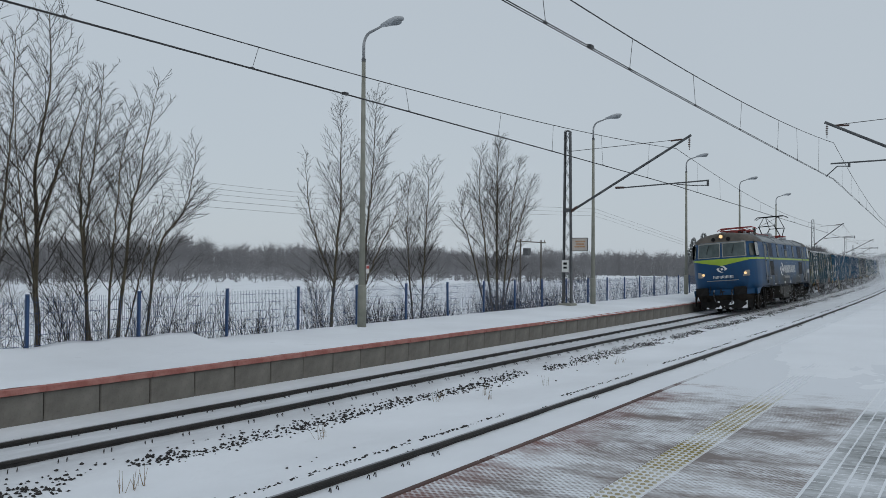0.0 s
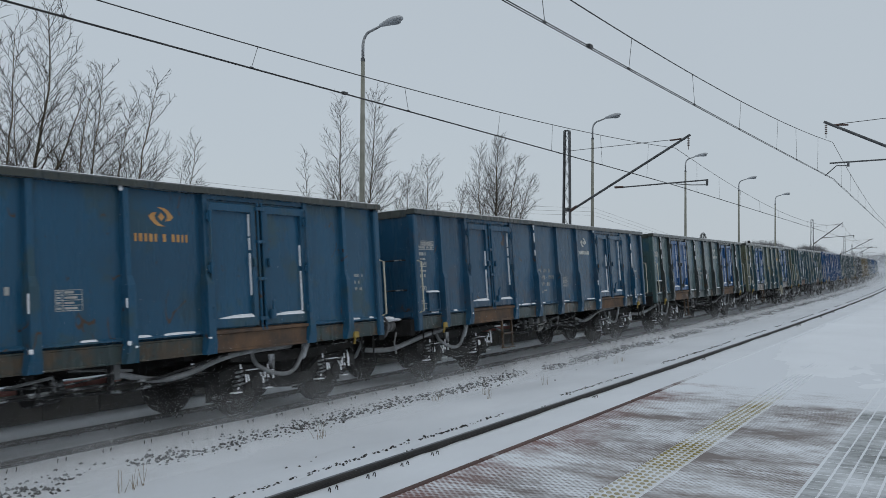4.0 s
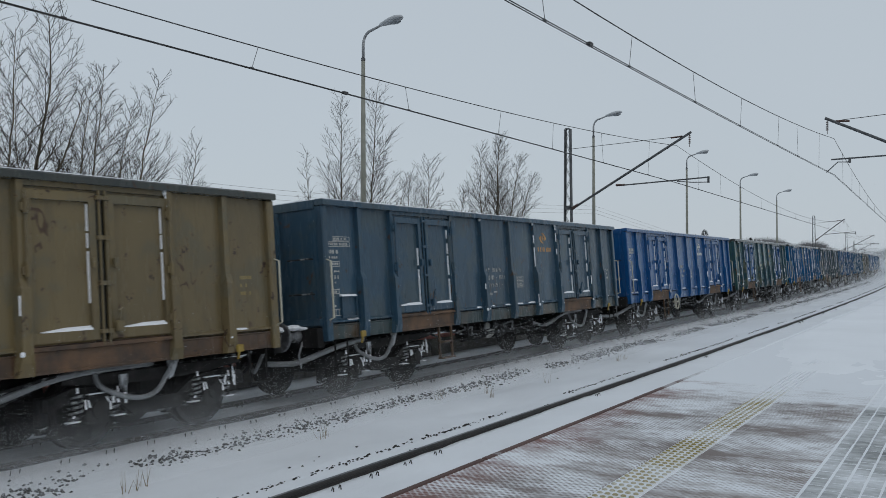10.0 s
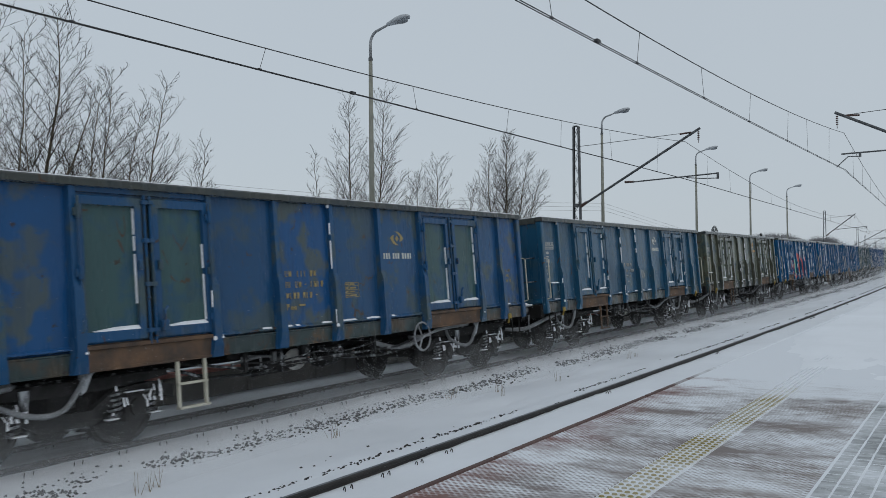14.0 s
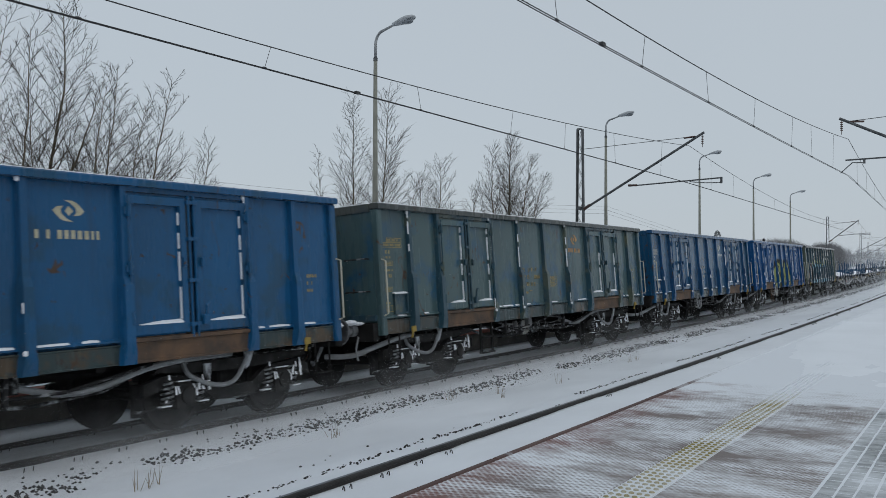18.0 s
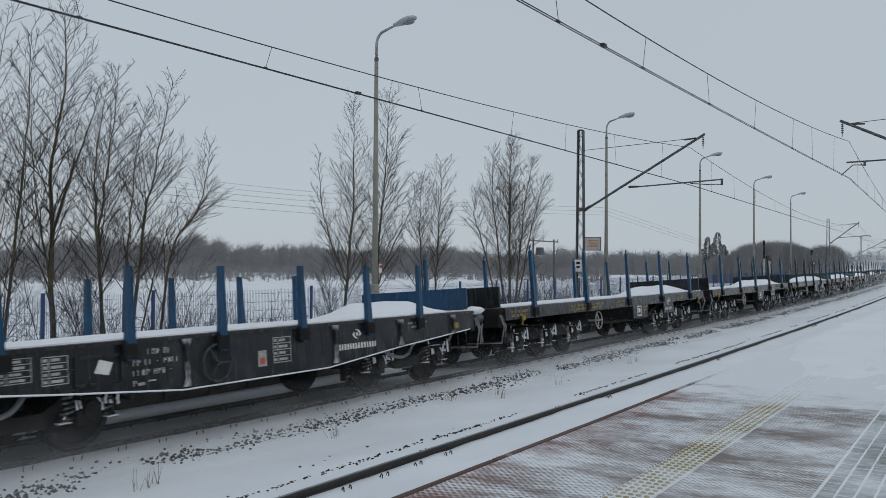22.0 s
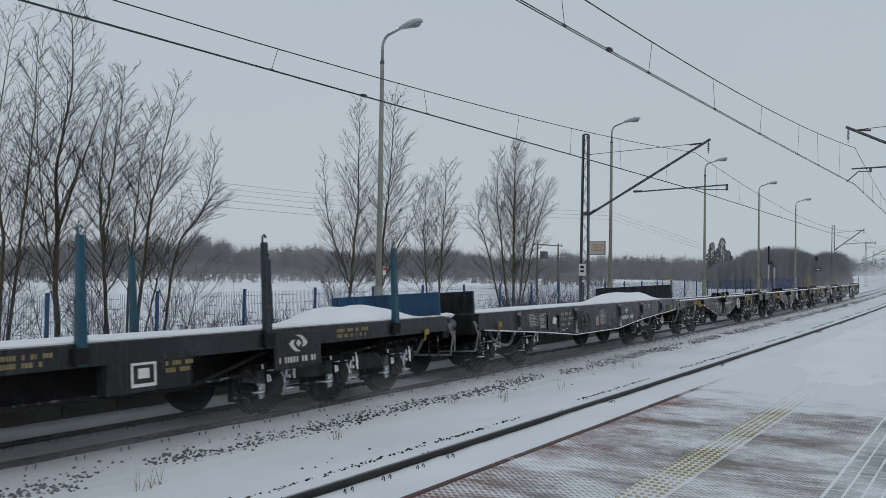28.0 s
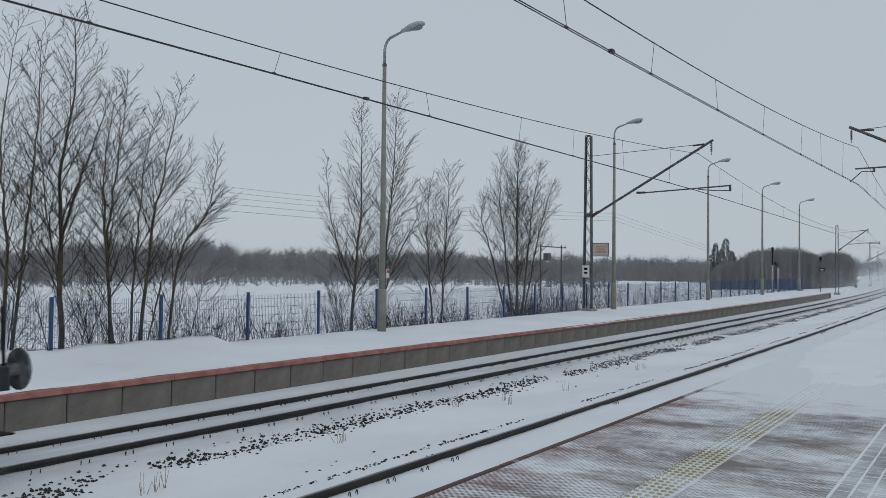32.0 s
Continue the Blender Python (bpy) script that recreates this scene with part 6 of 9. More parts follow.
        part("stencil_mark", stencil_rows(5.78, [0.22, 0.14, 0.2], SIDE_Y - 0.001, 1.95, 0.05, 0.06, rnd), letters, t, "few worn marks")
        if logo:
            part("emblem", shared("emblem", lambda: emblem(0.2)), logo, t, "worn pale emblem", at=pose(1.84, SIDE_Y - 0.002, mark[0]))
            part("emblem_bar", stencil_rows(1.42, [0.84], SIDE_Y - 0.001, mark[1], 0.1, 0.0, rnd), bar or logo, t, "row of pale bars")
    if extra:
        extra(t)
    return t


GRAB = surface("grab_rail_paint", (0.42, 0.40, 0.32), (0.5, 0.48, 0.4), 6, 0.6, bump=0)

# paints of the open wagons
BRIGHT, MIDBLUE, DEEP = (0.004, 0.068, 0.208), (0.003, 0.08, 0.2), (0.008, 0.062, 0.125)
OLIVE, SAND = (0.108, 0.122, 0.086), (0.14, 0.105, 0.05)
DARKTRIM = (0.03, 0.04, 0.042)
P_BRIGHT = wagon_paint("bright_blue_coat", BRIGHT, (0.003, 0.054, 0.185), 0.3, 0.05)
P_NAVY = wagon_paint("navy_blue_coat", (0.003, 0.052, 0.16), (0.003, 0.044, 0.135), 0.35, 0.1)
P_SEA = wagon_paint("sea_green_coat", (0.05, 0.092, 0.088), (0.005, 0.068, 0.165), 0.36, 0.5)
P_MID = wagon_paint("mid_blue_coat", MIDBLUE, DEEP, 0.4, 0.4)
P_DEEP = wagon_paint("deep_blue_coat", DEEP, (0.03, 0.06, 0.1), 0.45, 0.45)
P_OLIVE = wagon_paint("olive_coat", OLIVE, (0.022, 0.058, 0.085), 0.45, 0.75)
P_OLIVE_BLUE = wagon_paint("olive_coat_with_blue", (0.12, 0.115, 0.072), (0.004, 0.078, 0.215), 0.5, 0.3, 0.0, 2.3)
P_BLUE_OLIVE = wagon_paint("blue_coat_with_olive", (0.006, 0.066, 0.17), (0.055, 0.085, 0.085), 0.44, 0.35)
P_SANDY = wagon_paint("sandy_coat", (0.155, 0.118, 0.058), (0.12, 0.105, 0.065), 0.45, 0.6)
P_DULL = wagon_paint("dull_grey_blue_coat", (0.024, 0.062, 0.1), (0.04, 0.068, 0.084), 0.45, 0.5)
P_GREEN = wagon_paint("green_coat", (0.036, 0.09, 0.094), (0.012, 0.066, 0.13), 0.42, 0.5)
P_RUSTY = wagon_paint("rust_brown_coat", (0.13, 0.085, 0.045), (0.06, 0.05, 0.035), 0.45, 0.7)
P_GREY = wagon_paint("grey_olive_coat", (0.054, 0.1, 0.106), (0.016, 0.078, 0.145), 0.42, 0.4)
P_RIM = wagon_paint("worn_rim", (0.05, 0.056, 0.05), (0.028, 0.04, 0.046), 0.45, 0.5)
P_TRIM_DARK = wagon_paint("dark_trim", DARKTRIM, (0.045, 0.05, 0.045), 0.4, 0.4)
P_TRIM_TEAL = wagon_paint("teal_trim", (0.02, 0.06, 0.085), OLIVE, 0.4, 0.3)
P_TRIM_BLUE = wagon_paint("blue_trim", (0.006, 0.06, 0.16), DEEP, 0.4, 0.3)
P_TRIM_OLIVE = wagon_paint("olive_trim", (0.066, 0.07, 0.05), DARKTRIM, 0.4, 0.4)
P_SCARRED = wagon_paint("scarred_olive_coat", (0.09, 0.105, 0.072), (0.012, 0.065, 0.125), 0.56, 1.0, 3.0)
P_SCRATCHED = wagon_paint("scratched_blue_coat", (0.008, 0.07, 0.155), DEEP, 0.3, 0.9, 5.0)
P_BLUE_WORN = wagon_paint("worn_blue_coat", (0.006, 0.06, 0.135), (0.03, 0.06, 0.08), 0.3, 0.7, 2.0)
P_TRIM_GREY = wagon_paint("grey_teal_trim", (0.04, 0.066, 0.072), (0.02, 0.05, 0.08), 0.4, 0.5)
OCHRE_PALE = surface("pale_ochre_stencil", (0.36, 0.33, 0.22), (0.46, 0.43, 0.32), 9, 0.7, bump=0)
P_PLAIN = wagon_paint("plain_green_coat", (0.09, 0.116, 0.092), (0.052, 0.105, 0.104), 0.42, 0.7, 7.0)
P_PLAIN_TEAL = wagon_paint("plain_teal_coat", (0.032, 0.092, 0.1), (0.052, 0.095, 0.08), 0.42, 0.8, 3.0)
P_TRIM_DEEP = wagon_paint("deep_teal_trim", (0.018, 0.05, 0.075), (0.03, 0.06, 0.07), 0.4, 0.5)
P_RUST_DARK = wagon_paint("dark_rust_streak", (0.028, 0.022, 0.018), (0.05, 0.03, 0.02), 0.4, 0.6)
P_BLOTCH = wagon_paint("blotched_blue_coat", (0.004, 0.068, 0.2), (0.075, 0.095, 0.078), 0.5, 0.35, 2.0, 2.2)
P_TEAL_BLUE = wagon_paint("teal_blue_coat", (0.01, 0.074, 0.145), (0.028, 0.07, 0.09), 0.4, 0.4)
P_BLUE_SEA = wagon_paint("sea_green_door_coat", (0.05, 0.092, 0.088), (0.005, 0.065, 0.165), 0.52, 0.5, 4.0, 2.0)
P_STRIP = wagon_paint("dirty_solebar", (0.03, 0.05, 0.052), (0.085, 0.055, 0.03), 0.5, 0.7)
P_STRIP_RUST = wagon_paint("rusted_solebar", (0.09, 0.052, 0.028), (0.04, 0.032, 0.026), 0.45, 0.7)
LOGO_PALE = surface("pale_emblem", (0.5, 0.5, 0.46), (0.6, 0.6, 0.56), 8, 0.7, bump=0)
LOGO_OCHRE = surface("ochre_emblem", (0.42, 0.2, 0.06), (0.48, 0.27, 0.1), 8, 0.7, bump=0)


def clip_strip(poly, a, b):
    """The part of an outline between two uprights."""
    for bound, keep in ((a, 1), (b, -1)):
        res = []
        for p, q in zip(poly, poly[1:] + poly[:1]):
            ip, iq = keep * (p[0] - bound) >= 0, keep * (q[0] - bound) >= 0
            if ip:
                res.append(p)
            if ip != iq:
                u = (bound - p[0]) / (q[0] - p[0])
                res.append((bound, p[1] + u * (q[1] - p[1])))
        poly = res
        if len(poly) < 3:
            return []
    return poly


def sprayed(t, outlines, mat, bays, lift, name="sprayed_shape", ribs=True):
    """Sprayed shapes that lie on panels, door leaves and both halves of the ribs."""
    if name in ("paint_patch", "faded_stroke") and len(outlines) > 1:
        for o in outlines:
            sprayed(t, [o], mat, bays, lift, name, ribs)
        return
    sh = Shape()
    cuts = []
    for a, b in bays:
        if (a, b) in DOORS:
            cuts.append((a + 0.1, b - 0.1, 1.42, 2.88, SIDE_Y - 0.022 - lift))
            cuts += [(a, a + 0.1, 1.29, 3.0, SIDE_Y - 0.077 - lift), (b - 0.1, b, 1.29, 3.0, SIDE_Y - 0.077 - lift), (a + 0.1, b - 0.1, 1.29, 1.41, SIDE_Y - 0.077 - lift)]
            continue
        cuts.append((a + 0.06, b - 0.06, 1.28, 3.09, SIDE_Y - 0.001 - lift))
        cuts.append((a + 0.08, b - 0.08, 0.97, 1.19, SIDE_Y - 0.03 - lift))
        if a > -6.3 and ribs:
            cuts += [(a - 0.062, a + 0.062, 1.0, 1.93, SIDE_Y - 0.131 - lift), (a - 0.044, a + 0.044, 1.96, 3.09, SIDE_Y - 0.084 - lift)]
    for o in outlines:
        for a, b, z0, z1, y in cuts:
            p = clip_strip(o, a, b)
            if p:
                p = [(x, z) for z, x in clip_strip([(z, x) for x, z in p], z0, z1)]
            if p:
                sh.add([(x, y, z) for x, z in p], [tuple(range(len(p)))])
    part(name, sh, mat, t, "sprayed paint shapes without words")


def blob(cx, cz, w, h, rnd, wob=0.12, n=18):
    ph = rnd.uniform(0, 6.28)
    return [(cx + w / 2 * cos(2 * pi * k / n) * (1 + wob * sin(3 * 2 * pi * k / n + ph)), cz + h / 2 * math.copysign(abs(sin(2 * pi * k / n)) ** 0.75, sin(2 * pi * k / n)) * (1 + wob * cos(2 * 2 * pi * k / n + ph))) for k in range(n)]


def yellow_tags(t):
    rnd = random.Random(5)
    cells = [(-1.42, 1.5, 0.8, 1.12), (-0.62, 1.95, 0.82, 0.56), (-0.62, 1.3, 0.9, 0.66), (0.12, 1.85, 0.6, 0.92), (0.35, 1.28, 0.85, 0.55), (0.85, 1.55, 0.5, 0.62), (1.22, 1.75, 0.56, 1.05), (1.75, 1.92, 0.55, 0.5), (1.95, 1.5, 0.56, 0.98), (2.4, 1.36, 0.5, 0.46)]
    sprayed(t, [blob(x - 0.06, z + 0.03, w + 0.26, h + 0.26, rnd) for x, z, w, h in cells], BLACK, BAYS + DOORS, 0.002)
    sprayed(t, [blob(x, z, w, h, rnd) for x, z, w, h in cells], TAG_YELLOW, BAYS + DOORS, 0.004)
    sprayed(t, [blob(-0.6, 1.66, 0.8, 0.13, rnd), blob(-0.55, 1.14, 0.5, 0.36, rnd), blob(1.0, 1.22, 0.22, 0.3, rnd), blob(0.1, 1.5, 0.34, 0.1, rnd), blob(-0.62, 2.0, 0.3, 0.08, rnd), blob(1.55, 1.5, 0.12, 0.5, rnd)], BLACK, BAYS + DOORS, 0.006)
    scrawl = [[(x, z), (x + 0.07, z), (x + 0.1 + lean, z + h), (x + 0.03 + lean, z + h)] for x, z, h, lean in ((4.75, 1.5, 0.55, 0.05), (4.95, 1.62, 0.4, -0.1), (5.12, 1.45, 0.6, 0.0), (4.8, 1.3, 0.12, 0.3), (5.7, 1.7, 0.4, 0.06), (5.9, 1.42, 0.3, -0.08), (6.1, 1.4, 0.62, 0.05), (5.65, 1.36, 0.1, 0.35))]
    sprayed(t, scrawl, BLACK, BAYS, 0.002, "scrawl_stroke")


def stroke(pts, w0, w1):
    """A brush stroke along a few points, tapering from one width to another."""
    n = len(pts) - 1
    one, two = [], []
    for i, (x, z) in enumerate(pts):
        dx, dz = pts[min(i + 1, n)][0] - pts[max(i - 1, 0)][0], pts[min(i + 1, n)][1] - pts[max(i - 1, 0)][1]
        ln, w = math.hypot(dx, dz), (w0 + (w1 - w0) * i / n) / 2
        one.append((x - dz / ln * w, z + dx / ln * w))
        two.append((x + dz / ln * w, z - dx / ln * w))
    return [[one[i], one[i + 1], two[i + 1], two[i]] for i in range(n)]


def blue_tags(t):
    rnd = random.Random(6)
    # the letters' shoulders: from, to, top, lean
    letters = ((-3.98, -3.36, 2.08, 0.06), (-3.3, -2.95, 1.98, -0.05), (-2.9, -2.06, 2.17, 0.05), (-2.08, -1.6, 2.02, -0.04), (-1.56, -1.12, 2.1, 0.06), (-1.06, -0.36, 2.2, 0.0), (-0.34, 0.12, 2.1, -0.06), (0.1, 0.72, 2.02, 0.07), (0.74, 1.28, 1.98, -0.05), (1.3, 1.9, 2.1, 0.06), (1.9, 2.36, 2.0, -0.06), (2.34, 2.86, 2.12, 0.04), (2.84, 3.36, 1.76, -0.05))

    def faces(grow, lift, low):
        out = []
        for a, b, z, lean in letters:
            m = (a + b) / 2
            out.append([(a - grow, low), (b + grow * 0.6, low), (b + grow * 0.6 + lean, z - 0.1 + grow), (m + lean, z + 0.03 + grow), (a - grow + lean, z + grow)])
        return out
    sprayed(t, [[(a - 0.1, z - 0.5), (b + 0.1, z - 0.5), (b + 0.04, z + 0.16 + 0.08 * lean), (b - 0.16, z + 0.12), ((a + b) / 2, z + 0.2 + lean), (a - 0.06, z + 0.15)] for a, b, z, lean in letters], TAG_LIME, BAYS_PLAIN, 0.002, ribs=False)
    sprayed(t, faces(0.075, 0, 0.98), BLACK, BAYS_PLAIN, 0.004, ribs=False)
    sprayed(t, faces(0.0, 0, 0.98), TAG_SKY, BAYS_PLAIN, 0.006, ribs=False)
    lines = [[(-3.42, 2.1), (-3.36, 1.8), (-3.44, 1.42)], [(-3.62, 2.02), (-3.58, 1.9)], [(-3.02, 1.96), (-2.86, 1.7), (-2.76, 1.42)], [(-2.95, 1.7), (-2.98, 1.3), (-3.0, 1.1)], [(-2.5, 2.14), (-2.46, 1.95)], [(-2.1, 2.1), (-2.14, 1.7), (-2.05, 1.5)], [(-2.06, 1.96), (-1.84, 1.8), (-1.95, 1.62), (-1.7, 1.5), (-1.92, 1.4)], [(-1.9, 1.36), (-1.5, 1.55), (-1.24, 1.52)], [(-1.86, 1.3), (-1.4, 1.34), (-1.2, 1.12)], [(-1.6, 1.36), (-1.5, 1.04)], [(-1.3, 2.08), (-1.4, 1.8), (-1.2, 1.7)], [(-0.96, 2.18), (-0.8, 1.98), (-0.6, 2.1)], [(-1.0, 1.66), (-0.68, 1.52), (-0.56, 1.3), (-0.66, 1.0)], [(-0.3, 2.1), (-0.42, 1.8), (-0.28, 1.5), (-0.34, 1.34)], [(-0.05, 2.06), (0.02, 1.7), (0.2, 1.62)], [(0.16, 1.6), (0.34, 1.4), (0.2, 1.1)], [(0.5, 1.98), (0.6, 1.66), (0.5, 1.5), (0.72, 1.44)], [(0.78, 1.9), (0.9, 1.6), (0.78, 1.3)], [(1.1, 1.96), (1.16, 1.4), (1.06, 1.05)], [(1.36, 2.04), (1.5, 1.76), (1.74, 1.86)], [(1.4, 1.6), (1.3, 1.3), (1.44, 1.02)], [(1.88, 2.0), (1.94, 1.66), (2.14, 1.56), (2.06, 1.36)], [(2.3, 1.98), (2.24, 1.6)], [(2.5, 2.06), (2.66, 1.7), (2.48, 1.5), (2.6, 1.36)], [(2.88, 1.74), (2.94, 1.4), (2.84, 1.2)], [(3.14, 1.7), (3.2, 1.3)]]
    sprayed(t, [q for p in lines for q in stroke(p, rnd.uniform(0.07, 0.12), rnd.uniform(0.025, 0.05))], BLACK, BAYS_PLAIN, 0.008, ribs=False)
    sprayed(t, [q for p in ([(-3.94, 1.1), (-3.9, 1.9)], [(-2.02, 1.1), (-1.98, 1.4), (-2.04, 1.8)], [(-1.02, 1.15), (-1.0, 1.6)], [(0.14, 1.05), (0.12, 1.75)], [(1.3, 1.05), (1.28, 1.7)], [(2.84, 1.1), (2.9, 1.65)]) for q in stroke(p, 0.03, 0.02)], WHITE, BAYS_PLAIN, 0.009, "sprayed_edge", ribs=False)
    # the hatch in the second bay
    part("hatch", Shape().box(-4.99, -4.3, -1.375, -1.345, 1.24, 2.06), P_TRIM_DARK, t, "dark side hatch with pale scrawls")
    part("hatch_frame", Shape().box(-5.1, -4.99, -1.41, -1.33, 1.2, 2.16).box(-4.3, -4.22, -1.41, -1.33, 1.2, 2.16).box(-4.99, -4.3, -1.41, -1.33, 2.06, 2.16), BLACK, t)
    part("hatch_header", Shape().box(-4.97, -4.32, -1.392, -1.376, 1.99, 2.04), RUST, t, "rusty strip on the hatch")
    part("hatch_snow", Shape().box(-5.1, -4.22, -1.42, -1.335, 2.161, 2.175), SNOW_CAP, t)
    part("scrawl", stencil_rows(-4.93, [0.34, 0.52, 0.46, 0.56, 0.5], -1.377, 1.92, 0.07, 0.045, rnd), WHITE, t, "white scrawl as bars")
    # the first bay: a blue patch, a dark streak below it, faded tables and a label box
    sprayed(t, [rough_patch(-6.08, -5.58, 2.76, 3.0, rnd)], P_BRIGHT, BAYS_PLAIN, 0.002, "paint_patch", ribs=False)
    sprayed(t, [[(-5.96, 2.76), (-5.95, 2.2), (-5.9, 1.29), (-5.8, 1.29), (-5.77, 2.0), (-5.7, 2.74)]], P_RUST_DARK, BAYS_PLAIN, 0.003, "rust_streak", ribs=False)
    faded = Shape()
    for x, w, z, h in ((-6.22, 0.22, 2.1, 0.02), (-5.66, 0.3, 2.1, 0.02), (-6.24, 0.3, 1.86, 0.012), (-5.68, 0.32, 1.86, 0.012), (-6.26, 0.32, 1.68, 0.012), (-6.2, 0.24, 1.76, 0.05), (-5.66, 0.22, 1.74, 0.05), (-6.24, 0.26, 1.58, 0.06), (-6.28, 0.3, 1.42, 0.012), (-6.2, 0.04, 1.3, 0.14), (-6.02, 0.03, 1.3, 0.12), (-6.12, 0.16, 1.98, 0.07), (-5.62, 0.26, 1.96, 0.08)):
        faded.box(x, x + w, -1.3335, -1.3315, z, z + h)
    part("stencil_mark", faded, FADED, t, "faded ruled marks")
    part("paper_box", Shape().box(-5.7, -5.67, -1.38, -1.33, 1.29, 1.6).box(-5.39, -5.36, -1.38, -1.33, 1.29, 1.6).box(-5.7, -5.36, -1.38, -1.33, 1.6, 1.615), STENCIL, t, "pale label frame")
    sprayed(t, [[(-5.72, 1.62), (-5.3, 1.62), (-5.3, 1.72), (-5.72, 1.72)]], P_BRIGHT, BAYS_PLAIN, 0.002, "paint_patch", ribs=False)
    part("emblem", shared("emblem", lambda: emblem(0.2)), FADED_RED, t, "rust-stained faded emblem", at=pose(1.52, SIDE_Y - 0.002, 2.78))
    part("emblem_bar", stencil_rows(1.2, [0.6], SIDE_Y - 0.001, 2.5, 0.1, 0.0, rnd), FADED_RED, t, "row of faded bars")


def red_tags(t):
    rnd = random.Random(7)
    red = [blob(-1.9, 1.6, 1.9, 1.1, rnd, 0.08), blob(-0.4, 1.75, 1.8, 1.4, rnd, 0.08), blob(0.6, 1.6, 1.4, 1.0, rnd, 0.1), blob(1.6, 1.35, 1.0, 0.5, rnd, 0.15), blob(2.7, 1.75, 0.4, 0.3, rnd, 0.2)]
    sprayed(t, red, TAG_RED, BAYS + DOORS, 0.003)
    aqua = [[(-1.7, 1.18), (-1.7, 2.05), (-1.35, 2.12), (-0.75, 2.0), (-0.4, 1.7), (-0.2, 1.18)], [(-2.3, 1.18), (-2.3, 1.9), (-1.85, 1.9), (-1.85, 1.18)]]
    sprayed(t, aqua, TAG_AQUA, BAYS + DOORS, 0.006)
    sprayed(t, [[(-1.35, 1.42), (-1.3, 1.85), (-0.9, 1.8), (-0.75, 1.42)]], TAG_RED, BAYS + DOORS, 0.009)
    sprayed(t, [blob(1.5, 1.95, 0.42, 0.42, rnd), blob(1.95, 2.05, 0.4, 0.46, rnd)], BLACK, BAYS + DOORS, 0.009)
    sprayed(t, [blob(1.5, 1.95, 0.34, 0.34, rnd)], TAG_ORANGE, BAYS + DOORS, 0.012)
    sprayed(t, [blob(1.95, 2.05, 0.32, 0.38, rnd)], TAG_PINK, BAYS + DOORS, 0.012)


def rough_patch(x0, x1, z0, z1, rnd):
    """A rectangle with an uneven outline."""
    pts = []
    for (a, b), (c, d) in (((x0, z0), (x1, z0)), ((x1, z0), (x1, z1)), ((x1, z1), (x0, z1)), ((x0, z1), (x0, z0))):
        for k in range(6):
            u = k / 6
            pts.append((a + (c - a) * u + rnd.uniform(-0.025, 0.025), b + (d - b) * u + rnd.uniform(-0.025, 0.025)))
    return pts


def ochre_patches(t):
    rnd = random.Random(14)
    sprayed(t, [rough_patch(-6.28, -5.56, 1.3, 2.35, rnd), rough_patch(-0.9, -0.12, 1.55, 2.15, rnd), rough_patch(0.55, 0.92, 1.75, 2.02, rnd), rough_patch(1.42, 2.3, 2.42, 2.86, rnd)], OCHRE_COAT, BAYS, 0.003, "paint_patch")
    strokes = [[(-5.3, 2.12), (-4.62, 2.06), (-4.62, 1.88), (-5.3, 1.94)], [(-5.28, 1.9), (-4.85, 1.36), (-4.72, 1.42), (-5.15, 1.95)], [(-4.2, 2.16), (-3.72, 2.02), (-3.72, 1.86), (-4.2, 1.98)], [(-4.1, 1.95), (-3.98, 1.95), (-3.98, 1.45), (-4.1, 1.45)], [(-3.35, 2.02), (-2.68, 1.92), (-2.68, 1.8), (-3.35, 1.86)], [(-2.98, 1.9), (-2.88, 1.9), (-2.88, 1.5), (-2.98, 1.5)]]
    sprayed(t, strokes, P_RUSTY, [BAYS[1], DOORS[0], DOORS[1]], 0.022, "faded_stroke")


def blue_number_field(t):
    sprayed(t, [rough_patch(-1.17, -0.1, 1.3, 2.1, random.Random(8))], P_BRIGHT, BAYS, 0.0005, "paint_patch")


FADED = surface("faded_stencil", (0.15, 0.155, 0.115), (0.2, 0.195, 0.14), 9, 0.7, bump=0)
FADED_RED = surface("faded_red_mark", (0.2, 0.1, 0.055), (0.14, 0.1, 0.065), 6, 0.7, bump=0)
OCHRE_COAT = wagon_paint("ochre_coat", (0.2, 0.105, 0.032), (0.15, 0.1, 0.05), 0.4, 0.4)
TAG_YELLOW = surface("sprayed_yellow", (0.2, 0.235, 0.055), (0.27, 0.3, 0.09), 3, 0.6, stretch=(1, 1, 6))
TAG_LIME = surface("sprayed_lime", (0.24, 0.33, 0.06), (0.3, 0.36, 0.1), 3, 0.6)
TAG_SKY = surface("sprayed_sky_blue", (0.13, 0.36, 0.48), (0.2, 0.44, 0.55), 3, 0.6, stretch=(1, 1, 6))
TAG_RED = surface("sprayed_red", (0.34, 0.03, 0.03), (0.42, 0.06, 0.05), 3, 0.6)
TAG_AQUA = surface("sprayed_aqua", (0.10, 0.42, 0.34), (0.14, 0.48, 0.4), 3, 0.6)
TAG_ORANGE = surface("sprayed_orange", (0.62, 0.26, 0.05), (0.66, 0.3, 0.08), 3, 0.6)
TAG_PINK = surface("sprayed_pink", (0.6, 0.22, 0.26), (0.64, 0.28, 0.3), 3, 0.6)

